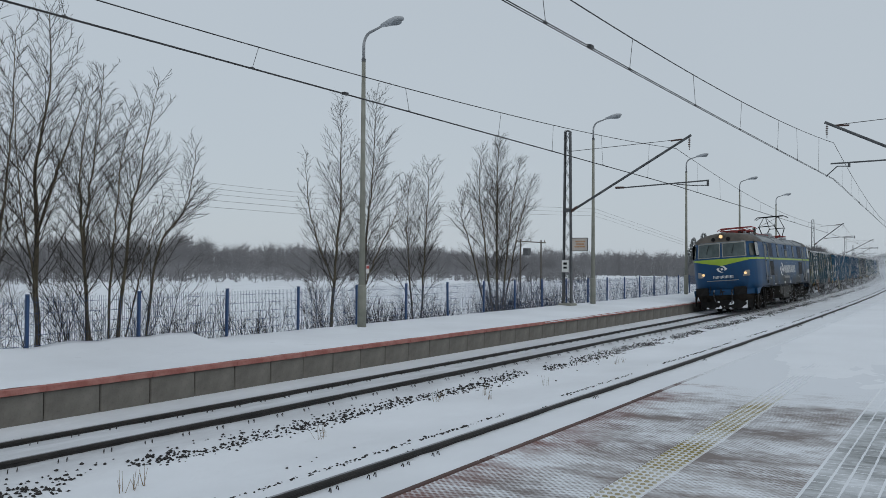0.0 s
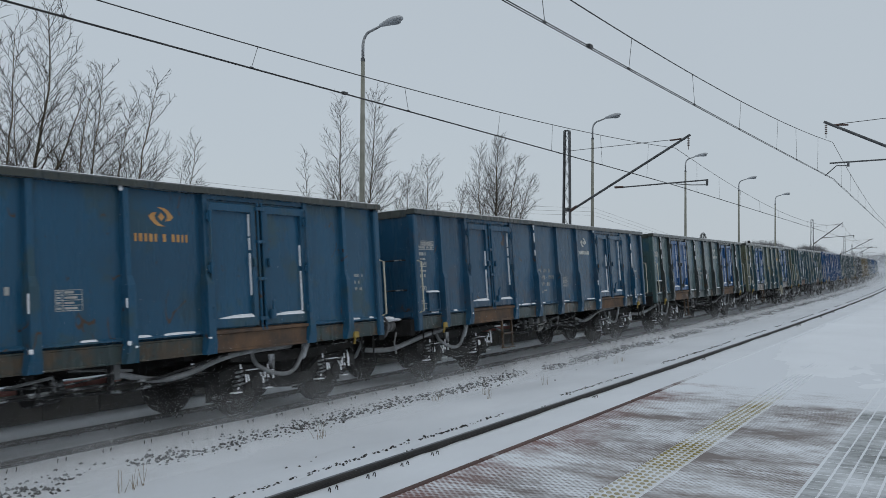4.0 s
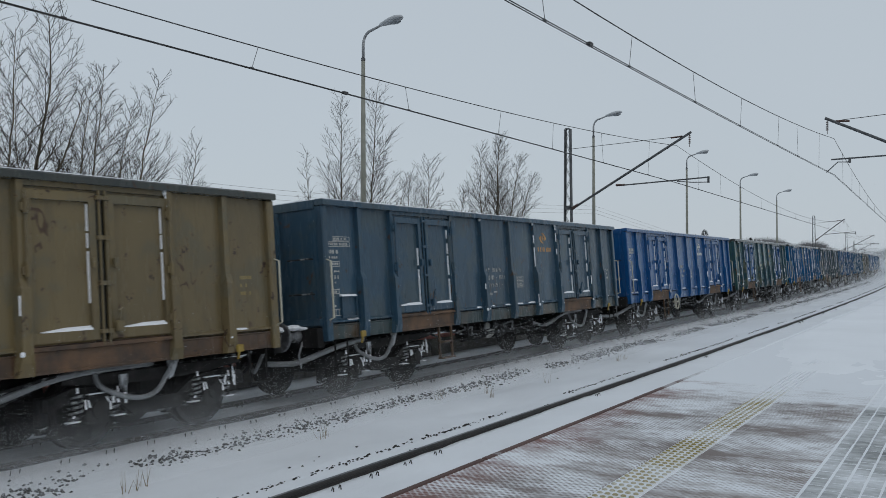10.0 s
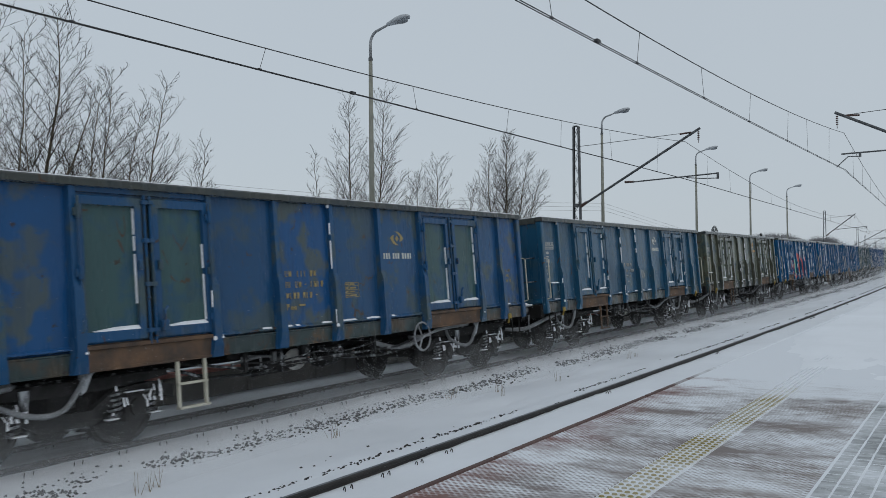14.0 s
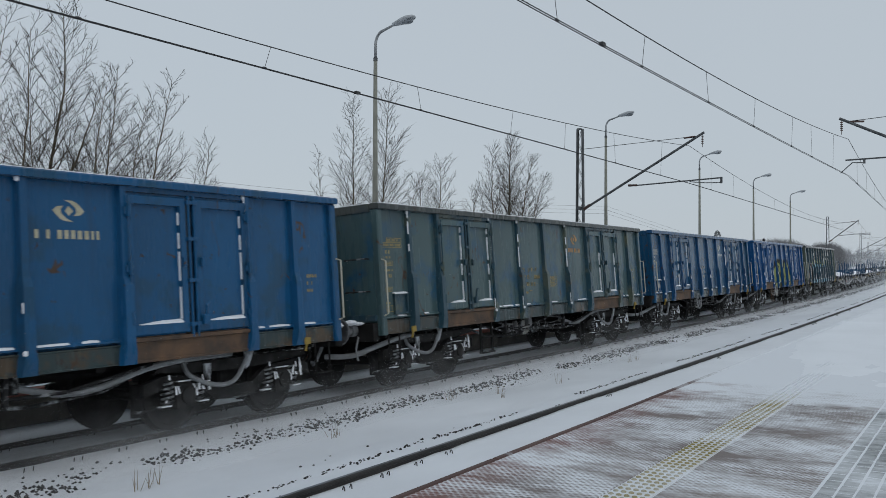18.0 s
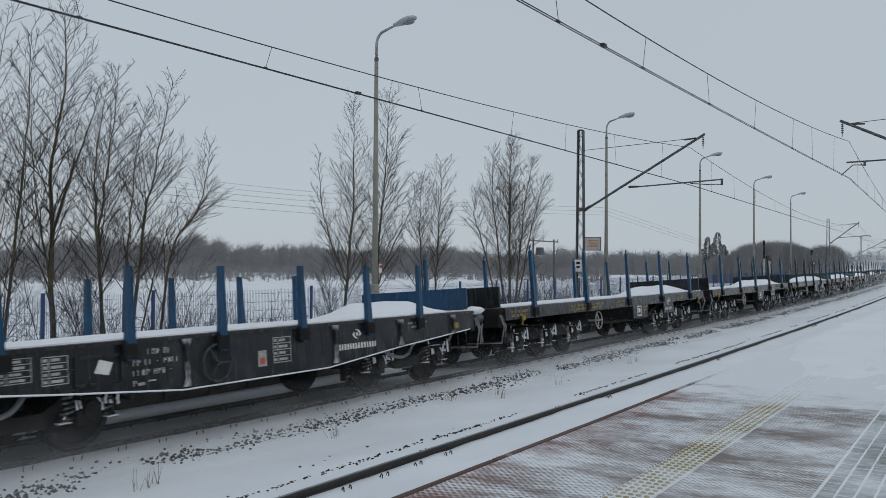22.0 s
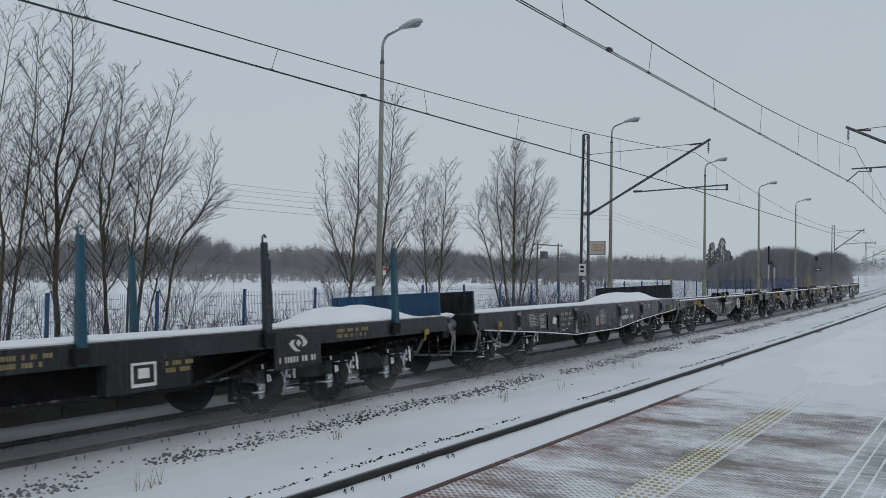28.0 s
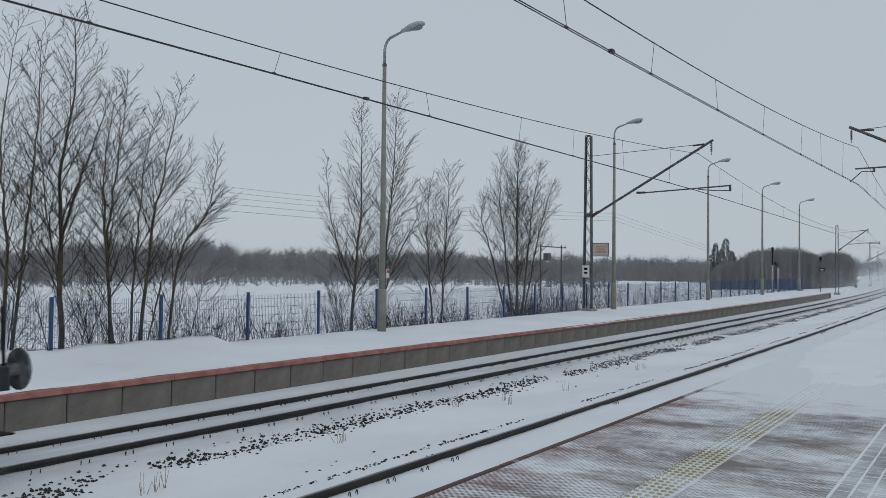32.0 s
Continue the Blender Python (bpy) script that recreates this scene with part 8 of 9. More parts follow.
    for x0, x1 in ((4.28, 5.46), (13.68, 14.9)):
        side_panel("grille_frame", x0 - 0.02, x1 + 0.02, 2.62, 3.36, coat, "", 0.004)
        side_panel("upper_grille", x0, x1, 2.64, 3.34, grille_blue)
        side_panel("lower_grille", x0 + 0.04, x1, 1.68, 2.42, grille)
        for k in range(12):
            side_panel("grille_slat", x0 + 0.06, x1 - 0.02, 1.7 + 0.06 * k, 1.725 + 0.06 * k, BLACK, "", 0.015)
    for x0, x1 in ((6.83, 7.27), (11.82, 12.28)):
        round_panel("side_window_frame", x0 - 0.03, x1 + 0.03, 2.63, 3.34, BLACK, 0.1)
        round_panel("side_window", x0, x1, 2.66, 3.31, dim, 0.08, 0.016)
    round_panel("vent_window_frame", 9.16, 9.97, 2.64, 3.06, BLACK, 0.08)
    round_panel("vent_window", 9.2, 9.93, 2.68, 3.02, dim, 0.06, 0.016)
    round_panel("vent_window_frame", 9.16, 9.97, 3.09, 3.35, coat, 0.05)
    round_panel("vent_window", 9.2, 9.93, 3.11, 3.33, grille_blue, 0.04, 0.016)
    for x in (5.62, 8.45, 10.75, 13.5, 16.4):
        for sg in (-1, 1):
            part("sheet_seam", Shape().tube([(x, sg * 1.5, 1.16), (x, sg * 1.5, 2.5)], 0.006, 4).tube([(x, sg * 1.5, 2.6), (x, sg * 1.452, 3.35)], 0.006, 4), grille, t)
    part("side_emblem", shared("side_emblem", lambda: emblem(0.56)), WHITE, t, "white emblem of two blades and a diamond", at=pose(7.87, -1.505, 1.99))
    for k in range(8):
        for x in (8.66 + 0.464 * k, 8.66 + 0.464 * k + 0.25):
            part("emblem_bar", shared("letter_bar", lambda: Shape().box(0, 0.085, -0.004, 0.001, 0, 0.41)), WHITE, t, at=pose(x, -1.502, 1.79))
    rnd = random.Random(12)
    part("number_bar", stencil_rows(8.49, [1.7], -1.503, 1.5, 0.125, 0.05, rnd), STENCIL, t)
    part("number_bar", stencil_rows(16.76, [0.95], -1.503, 1.74, 0.2, 0.05, rnd), WHITE, t)
    part("notice_bar", stencil_rows(16.2, [0.4, 0.4, 0.35], -1.503, 1.42, 0.05, 0.04, rnd), STENCIL, t)
    part("small_label", Shape().box(5.55, 5.85, -1.506, -1.502, 1.19, 1.25).box(8.42, 8.64, -1.506, -1.502, 1.2, 1.33).box(10.3, 10.5, -1.506, -1.502, 1.2, 1.33).box(4.13, 4.23, -1.509, -1.505, 3.1, 3.28).box(4.32, 4.44, -1.506, -1.502, 1.53, 1.58).box(4.55, 4.65, -1.506, -1.502, 1.53, 1.58), WHITE, t)
    part("yellow_notice", Shape().box(16.28, 16.58, -1.506, -1.502, 1.55, 1.74), NOTICE, t)
    part("side_sill", Shape().box(2.3, LOCO - 2.3, -1.508, -1.5, 1.14, 1.18), BLACK, t)
    # roof gear
    for x, up in ((4.6, False), (14.6, True)):
        fr = Shape()
        for y in (-0.55, 0.55):
            fr.tube([(x - 1.0, y, 4.06), (x + 1.0, y, 4.06)], 0.035, 6)
        for e in (-1.0, 0, 1.0):
            fr.tube([(x + e, -0.6, 4.06), (x + e, 0.6, 4.06)], 0.035, 6)
        part("pantograph_base", fr, redpan, t)
        for e in (-0.9, 0.9):
            for y in (-0.55, 0.55):
                ins = Shape()
                for k in range(3):
                    ins.disc((x + e, y, 3.88 + 0.05 * k), (0, 0, 1), 0.075, 0.035, 10)
                part("roof_insulator", ins, GALV, t)
        arms = Rods()
        mt = BLACK if up else redpan
        if up:
            for y in (-0.5, 0.5):
                for e in (-1, 1):
                    arms.tube([(x + e * 0.4, y, 4.1), (x + e * 1.72, y * 0.9, 4.66)], 0.03, 6)
                    arms.tube([(x + e * 1.72, y * 0.9, 4.66), (x + e * 0.3, y * 0.75, 5.3)], 0.02, 6)
                arms.tube([(x - 1.72, y * 0.9, 4.66), (x + 0.3, -y * 0.75, 5.3)], 0.012, 4)
            for e in (-1, 1):
                arms.tube([(x + e * 1.72, -0.5, 4.66), (x + e * 1.72, 0.5, 4.66)], 0.025, 6)
                arms.tube([(x + e * 0.3, -0.95, 5.2), (x + e * 0.3, -0.75, 5.33), (x + e * 0.3, 0.75, 5.33), (x + e * 0.3, 0.95, 5.2)], 0.022, 6)
        else:
            for y in (-0.5, 0.5):
                for e in (-1, 1):
                    arms.tube([(x + e * 0.4, y, 4.1), (x + e * 1.6, y * 0.95, 4.13)], 0.026, 6)
                    arms.tube([(x + e * 1.6, y * 0.95, 4.13), (x + e * 0.25, y * 0.8, 4.2)], 0.018, 6)
            for e in (-1, 1):
                arms.tube([(x + e * 1.6, -0.5, 4.13), (x + e * 1.6, 0.5, 4.13)], 0.022, 6)
                arms.tube([(x + e * 0.28, -0.95, 4.14), (x + e * 0.28, -0.75, 4.25), (x + e * 0.28, 0.75, 4.25), (x + e * 0.28, 0.95, 4.14)], 0.022, 6)
        for rod in arms.rods:
            part("pantograph_arm", rod, mt, t, "tube of the raised pantograph" if up else "tube of the folded red pantograph")
    part("roof_line", Shape().tube([(6.5, -0.35, 4.05), (8, -0.35, 4.02), (12.2, -0.35, 4.02)], 0.022, 6).tube([(2.6, -0.35, 4.02), (6.5, -0.2, 4.05)], 0.022, 6), redpan, t, "red-brown roof conductor")
    for k, x in enumerate((7.9, 8.5, 9.4, 10.0, 12.2, 12.9, 16.0)):
        part("roof_fitting", Shape().slab(-0.12, 0.12, -0.08, 0.08, 0, 0.06 + 0.03 * (k % 3), 0.015), sooty if k % 2 else GALV, t, at=pose(x, -0.9 + 0.1 * (k % 2), 3.76))
    for x in (3.4, 3.9, 5.3, 5.8):
        part("roof_insulator", Shape().disc((x, -0.35, 3.93), (0, 0, 1), 0.07, 0.05, 10).disc((x, -0.35, 3.99), (0, 0, 1), 0.07, 0.04, 10), BLACK, t)
    part("roof_cable", Shape().tube([(5.9, -0.5, 3.95), (6.2, -0.6, 4.2), (6.5, -0.5, 4.25), (6.9, -0.45, 4.12), (7.1, -0.4, 4.3)], 0.03, 6), BLACK, t)
    for x in (6.6, 7.4, 8.8, 10.4, 11.8):
        part("roof_insulator", Shape().disc((x, -0.35, 3.9), (0, 0, 1), 0.06, 0.2, 10).disc((x, -0.35, 3.93), (0, 0, 1), 0.09, 0.03, 10), GALV, t)
    part("breaker", Shape().slab(6.3, 6.9, -0.2, 0.3, 3.84, 4.12, 0.03).tube([(7.05, -0.35, 3.85), (7.05, -0.35, 4.3)], 0.06, 10).tube([(7.3, -0.35, 3.85), (7.3, -0.35, 4.28)], 0.06, 10), sooty, t)
    part("resistor_box", Shape().slab(10.9, 11.5, -0.5, 0.5, 3.84, 4.15, 0.04), GALV, t)
    # running gear
    under = surface("underfloor_grey", (0.02, 0.019, 0.016), (0.04, 0.037, 0.031), 2, 0.75)
    for x in (4.47, 14.77):
        b = add_bogie(t, x, (-1.75, 0.0, 1.75), 0.61, frost=x > 9, kind="plate", dark=grime)
        for a0 in (-1.75, 0.0, 1.75):
            part("axle_guide", shared("axle_guide", lambda: Shape().prism([(-0.34, 1.02), (0.34, 1.02), (0.3, 0.84), (0.2, 0.74), (0.24, 0.5), (0.13, 0.4), (-0.13, 0.4), (-0.24, 0.5), (-0.2, 0.74), (-0.3, 0.84)], "y", -1.16, -1.1).disc((0, -1.2, 0.61), (0, 1, 0), 0.15, 0.1, 14)), grime, b, at=pose(a0, 0, 0))
            for e in (-0.46, 0.46):
                part("coil_spring", shared("loco_spring", lambda: (lambda q: (spring(q, 0, -1.14, 0.42, 0.86, 0.095, 4), q)[1])(Shape()).disc((0, -1.14, 0.4), (0, 0, 1), 0.13, 0.04, 10).disc((0, -1.14, 0.89), (0, 0, 1), 0.12, 0.05, 10)), FROST if x > 9 else grime, b, at=pose(a0 + e, 0, 0))
            part("equaliser", shared("equaliser", lambda: Shape().tube([(-0.62, -1.14, 0.36), (-0.3, -1.16, 0.3), (0.3, -1.16, 0.3), (0.62, -1.14, 0.36)], 0.035, 6)), grime, b, at=pose(a0, 0, 0))
        for a0 in (-0.875, 0.875):
            part("swing_bracket", shared("swing_bracket", lambda: Shape().prism([(-0.16, 1.1), (0.16, 1.1), (0.1, 0.6), (0.04, 0.34), (-0.04, 0.34), (-0.1, 0.6)], "y", -1.12, -1.04).tube([(-0.2, -1.2, 0.98), (0.2, -1.2, 0.98)], 0.075, 10)), grime, b, at=pose(a0, 0, 0))
            part("sand_hose", shared("sand_hose", lambda: Shape().tube([(0.05, -1.16, 1.0), (0.16, -1.2, 0.75), (0.04, -1.14, 0.45), (0.12, -0.95, 0.18)], 0.022, 5)), FROST if x > 9 else grime, b, at=pose(a0 + 0.15, 0, 0))
        part("sand_pipe", Shape().tube([(-2.5, -1.12, 1.0), (-2.6, -1.15, 0.6), (-2.45, -0.9, 0.2)], 0.03, 6), grime, b)
        for k in (-1.75, 1.75):
            part("damper", shared("damper", lambda: Shape().tube([(-0.45, -1.2, 0.95), (0.05, -1.2, 0.95)], 0.09, 10)), grime, b, at=pose(k, 0, 0))
        part("cab_ladder", Shape().tube([(-1.5, -1.35, 1.1), (-1.5, -1.35, 0.32)], 0.02, 5).tube([(-1.1, -1.35, 1.1), (-1.1, -1.35, 0.32)], 0.02, 5).box(-1.5, -1.1, -1.42, -1.3, 0.34, 0.36).box(-1.5, -1.1, -1.42, -1.3, 0.7, 0.72), BLACK, b)
    for x0, x1, z0 in ((7.65, 8.42, 0.66), (8.55, 10.4, 0.42), (10.5, 11.25, 0.66)):
        part("underfloor_box", Shape().slab(x0, x1, -1.38, 1.38, z0, 1.1, 0.03), under, t)
    part("underfloor_pipe", Shape().tube([(6.6, -1.2, 0.3), (7.4, -1.25, 0.26), (9.6, -1.25, 0.24), (11.8, -1.2, 0.3)], 0.035, 6), FROST, t)
    part("cable", Shape().tube([(11.3, -1.3, 0.95), (11.7, -1.32, 0.7), (12.0, -1.3, 0.95), (12.2, -1.3, 1.05)], 0.03, 6), FROST, t)
    for e in (0, 1):
        for y in (-0.875, 0.875):
            part("buffer", shared("loco_buffer", lambda: Shape().tube([(0.1, 0, 0), (0.62, 0, 0)], [0.12, 0.15], 12).slab(0, 0.06, -0.3, 0.3, -0.19, 0.19, 0.05)), BLACK, t, "wide dark buffer", at=pose(0, y, 1.05) if e == 0 else pose(LOCO, y, 1.05, 0, 0, 180))
        part("coupling", shared("coupling", None) if "coupling" in MESHES else Shape().tube([(0, 0, 0), (0.4, 0, 0)], 0.05, 6), BLACK, t, at=pose(0.36, 0, 1.03) if e == 0 else pose(LOCO - 0.36, 0, 1.03, 0, 0, 180))
        part("front_hoses", Shape().tube([(0.6, 0.45, 1.1), (0.42, 0.45, 1.0), (0.36, 0.42, 0.7), (0.42, 0.35, 0.5)], 0.035, 6).tube([(0.6, -0.4, 1.1), (0.4, -0.4, 1.0), (0.36, -0.42, 0.66), (0.44, -0.35, 0.45)], 0.035, 6), FROST, t, at=pose(0, 0, 0) if e == 0 else pose(LOCO, 0, 0, 0, 0, 180))


build_loco()


# ---- flat wagons with stanchions ----
def snow_heap(x0, x1, y0, y1, z, h, seed):
    sh = Shape()
    n, m = 22, 12
    rows = []
    for i in range(n + 1):
        row = []
        for j in range(m + 1):
            u, v = i / n, j / m
            e = min(1, 6 * u, 6 * (1 - u)) * min(1, 5 * v, 5 * (1 - v))
            hh = h * (max(0.0, sin(pi * u) ** 1.6) * (0.6 + 0.4 * sin(pi * v)) + 0.18 * bump_at(u * 3, v * 3, 1.5, seed)) * e
            row.append((x0 + (x1 - x0) * u, y0 + (y1 - y0) * v, z + 0.004 + max(0.0, hh)))
        rows.append(row)
    sh.loft(rows, False, False)
    return sh


def fitted(sh, dx, dz, sx=1.0, sz=1.0, x0=0.0, z0=0.0):
    """Scales a mark about a corner and shifts it."""
    sh.v = [((x - x0) * sx + x0 + dx, y, (z - z0) * sz + z0 + dz) for x, y, z in sh.v]
    return sh


def flat_wagon(start, length, kind, beam, board, post, label, stakes, seed, hooks, front_heap=False):
    """kind: 'belly' deep fish-bellied girder, 'six' six axles."""
    rnd = random.Random(seed)
    t = wagon("flat_wagon", label, "flat wagon", "flat wagons of the train", start)
    half = length / 2
    dk = half - 0.66
    part("deck", shared("deck/%.2f" % dk, lambda: Shape().slab(-dk, dk, -1.36, 1.36, 1.16, 1.25, 0.01)), TIMBER, t)
    for y in (-1.38, 1.38):
        if kind == "belly":
            out = [(-dk, 0.92), (-dk, 1.24), (dk, 1.24), (dk, 0.9), (3.0, 0.74), (1.1, 0.57), (-1.7, 0.57), (-3.4, 0.72)]
            part("girder", shared("girder/%.2f%d" % (dk, y > 0), lambda: Shape().prism(out, "y", y - 0.02, y + 0.02).box(-dk, dk, y - 0.05, y + 0.05, 1.2, 1.245)), beam, t)
            if y < 0:
                part("girder_snow", shared("girder_snow/%.2f" % dk, lambda: Shape().tube([(-dk + 0.2, -1.42, 0.91), (-3.4, -1.42, 0.715), (-1.7, -1.42, 0.566), (1.1, -1.42, 0.566), (3.0, -1.42, 0.735), (dk - 0.2, -1.42, 0.895)], 0.012, 5)), SNOW_CAP, t, "line of snow along the flange")
                for x, low in ((-4.6, 0.84), (-1.62, 0.6), (1.3, 0.62), (3.05, 0.76), (4.75, 0.86)):
                    part("stiffener", shared("stiffener/%.2f" % low, lambda: Shape().prism([(-0.07, 1.2), (0.07, 1.2), (0.02, 1.08), (0.02, low + 0.1), (0.06, low), (-0.06, low), (-0.02, low + 0.1), (-0.02, 1.08)], "y", -1.45, -1.405)), GUARD, t, "frosted web stiffener", at=pose(x, 0, 0))
        else:
            part("girder", shared("girder6/%.2f%d" % (dk, y > 0), lambda: Shape().prism([(y - 0.05, 0.98), (y + 0.05, 0.98), (y + 0.05, 1.01), (y + 0.01, 1.01), (y + 0.01, 1.2), (y + 0.05, 1.2), (y + 0.05, 1.24), (y - 0.05, 1.24)], "x", -dk, dk)), beam, t)
    if kind == "six":
        part("centre_sill", shared("centre_sill_six/%.2f" % dk, lambda: Shape().box(-dk, dk, -0.55, -0.25, 0.56, 1.15).box(-dk, dk, 0.25, 0.55, 0.56, 1.15)), BLACK, t)
        part("label_box", shared("label_box", lambda: Shape().slab(-0.62, 0.62, -1.42, -1.2, 0.62, 1.0, 0.02)), beam, t, at=pose(0.85, 0, 0))
        part("label_frame", shared("label_frame", lambda: Shape().box(-0.2, 0.16, -1.428, -1.421, 0.68, 0.72).box(-0.2, 0.16, -1.428, -1.421, 0.94, 0.97).box(-0.2, -0.17, -1.428, -1.421, 0.72, 0.94).box(0.13, 0.16, -1.428, -1.421, 0.72, 0.94).box(-0.1, 0.06, -1.426, -1.421, 0.78, 0.9)), WHITE, t, "white label frame", at=pose(0.75, 0, 0))
        for x0, w in ((-7.2, 0.95), (-4.1, 1.1), (-2.9, 0.9), (-1.05, 0.6), (1.05, 0.42), (4.3, 0.8)):
            part("stencil_mark", stencil_rows(x0, [w, w * 0.9], -1.433, 1.12 if x0 < 1 or x0 > 2 else 0.9, 0.055, 0.03, rnd), OCHRE if seed % 3 else STENCIL, t, "rows of worn ochre marks")
        part("truss", shared("truss6", lambda: Shape().box(-2.6, 2.6, -0.3, 0.3, 0.6, 1.15).tube([(-2.8, -1.25, 0.95), (-1.2, -1.25, 0.6), (1.6, -1.25, 0.58), (3.0, -1.25, 0.95)], 0.03, 6)), BLACK, t)
        part("emblem_panel", shared("emblem_panel", lambda: Shape().slab(2.93, 3.92, -1.436, -1.4, 0.66, 1.2, 0.008)), beam, t, "black plate with a pale emblem")
        part("emblem", shared("plate_emblem", lambda: emblem(0.2)), LOGO_PALE, t, at=pose(3.42, -1.439, 1.02))
        part("emblem_bar", stencil_rows(3.02, [0.76], -1.438, 0.75, 0.085, 0, rnd), LOGO_PALE, t)
    else:
        face = pose(0, -1.401, 0)
        part("stencil_mark", fitted(number_rows(rnd, 0.0, 0.0), -2.42, 1.05, 0.82, 0.74), STENCIL, t, "four rows of white marks", at=face)
        part("stencil_mark", fitted(ruled_table(), -0.38, -0.88, 1.05, 1.5, 0.32, 1.62), STENCIL, t, "white ruled table", at=face)
        part("stencil_mark", fitted(ruled_table(), -3.9, -0.8, 0.9, 1.3, 0.32, 1.62), STENCIL, t, "white ruled table", at=face)
        part("stencil_mark", fitted(ruled_table(), -4.4, -0.74, 1.1, 1.1, 0.32, 1.62), STENCIL, t, "white ruled table", at=face)
        part("paper_box", shared("flat_paper_box", lambda: Shape().box(-3.2, -3.17, -1.43, -1.4, 0.76, 1.1).box(-2.6, -2.57, -1.43, -1.4, 0.76, 1.1).box(-3.17, -2.6, -1.43, -1.4, 0.76, 0.79).box(-3.17, -2.6, -1.43, -1.4, 1.07, 1.1)), B_BLACK, t, "label frame")
        part("paper", shared("flat_paper", lambda: Shape().add([(-2.95, -1.412, 0.9), (-2.76, -1.412, 0.86), (-2.7, -1.412, 1.0), (-2.88, -1.412, 1.05)], [(0, 1, 2, 3)])), WHITE, t, "tilted pale label sheet")
        part("label_plate", Shape().box(-0.36, -0.2, -1.41, -1.402, 0.72, 0.94), STENCIL, t, "white label plate with red mark")
        part("label_mark", Shape().box(-0.33, -0.24, -1.414, -1.411, 0.75, 0.84), SIGN_RED, t)
        part("emblem", shared("flat_emblem", lambda: emblem(0.12)), WHITE, t, at=pose(1.85, -1.404, 1.03))
        part("emblem_bar", stencil_rows(1.4, [0.94], -1.402, 0.8, 0.09, 0, rnd), WHITE, t)
        part("stencil_mark", stencil_rows(3.3, [0.6, 0.55], -1.402, 1.1, 0.04, 0.03, rnd), STENCIL, t)
    for x in stakes:
        for y in (-1.44, 1.44):
            tall = 2.52 if hooks else 2.17
            tilt = rnd.uniform(-1.6, 1.6)

            def stake():
                sh = Shape()
                sh.loft([[(-0.062, -0.045, 1.0), (0.062, -0.045, 1.0), (0.062, 0.045, 1.0), (-0.062, 0.045, 1.0)], [(-0.036, -0.036, tall - 0.05), (0.036, -0.036, tall - 0.05), (0.036, 0.036, tall - 0.05), (-0.036, 0.036, tall - 0.05)]])
                if hooks:
                    sh.tube([(-0.03, 0, tall - 0.06), (-0.025, 0, tall + 0.03), (0.01, 0, tall + 0.06), (0.04, 0, tall + 0.02)], 0.016, 5)
                return sh
            part("stanchion", shared("stanchion/%d" % hooks, stake), post if isinstance(post, bpy.types.Material) else post[rnd.randrange(len(post))], t, at=pose(x, y, 0, 0, tilt, 0))
        part("stake_pocket", shared("stake_pocket", lambda: Shape().slab(-0.1, 0.1, -1.5, -1.43, 1.02, 1.2, 0.015)), BLACK, t, at=pose(x, 0, 0))
    for e in (-1, 1):
        eb = part("end_board", shared("end_board", lambda: Shape().slab(-0.03, 0.03, -1.3, 1.3, 1.26, 1.7, 0.01).box(-0.07, -0.03, -1.0, -0.92, 1.26, 1.66).box(-0.07, -0.03, 0.92, 1.0, 1.26, 1.66).box(-0.07, -0.03, -0.04, 0.04, 1.26, 1.66)), board, t, at=pose(e * (dk - 0.03), 0, 0, 0, 0, 0 if e < 0 else 180))
        part("headstock", shared("headstock_flat", lambda: Shape().slab(-0.1, 0.1, -1.35, 1.35, 0.84, 1.24, 0.02)), BLACK, t, at=pose(e * (dk + 0.06), 0, 0))
        lump = Shape()
        for j in range(9):
            lump.ball((rnd.uniform(0.05, 0.42), rnd.uniform(-1.3, 1.2), 1.24), rnd.uniform(0.09, 0.2), 1.1, 1.5, 0.45, 8, 4)
        lump.ball((0.42, -0.9, 1.22), 0.16, 1.5, 1.0, 0.5, 8, 4)
        tagged(part("end_snow", lump, SNOW_CAP, t, "snow lying on the headstock", True, at=pose(e * dk, 0, 0, 0, 0, 0 if e > 0 else 180)), kind="stuff")
        part("uncoupling_lever", shared("uncoupling_lever", lambda: Shape().tube([(0.0, -1.36, 1.1), (0.12, -1.38, 0.86), (0.3, -1.2, 0.5), (0.34, -0.3, 0.5)], 0.018, 5).tube([(0.06, -1.36, 1.1), (0.2, -1.38, 0.86), (0.44, -1.2, 0.56)], 0.016, 5)), PIPE, t, at=pose(e * (dk + 0.12), 0, 0, 0, 0, 0))
        part("frost_step", shared("frost_step", lambda: Shape().tube([(-0.15, 0, 0.4), (-0.15, 0, 0), (0.15, 0, 0), (0.15, 0, 0.4)], 0.016, 5)), FROST, t, at=pose(e * (dk - 0.3), -1.3, 0.5))
        part("lever", shared("lever", None), YELLOW, t, at=pose(e * (dk - 0.75), -1.42, 0.85))
    part("deck_snow", shared("deck_snow/%.2f" % dk, lambda: snow_heap(-dk + 0.06, dk - 0.06, -1.33, 1.33, 1.25, 0.05, 3).box(-dk + 0.05, dk - 0.05, -1.33, 1.33, 1.25, 1.268)), SNOW_CAP, t, "snow lying on the deck", True)
    part("snow_mound", shared("snow_heap/%d" % (seed % 3), lambda: snow_heap(-2.2, 0.0, -1.15, 1.2, 1.26, 0.27, seed % 3)), SNOW_CAP, t, "heap of snow against the end board", True, at=pose(dk - 0.08, 0, 0))
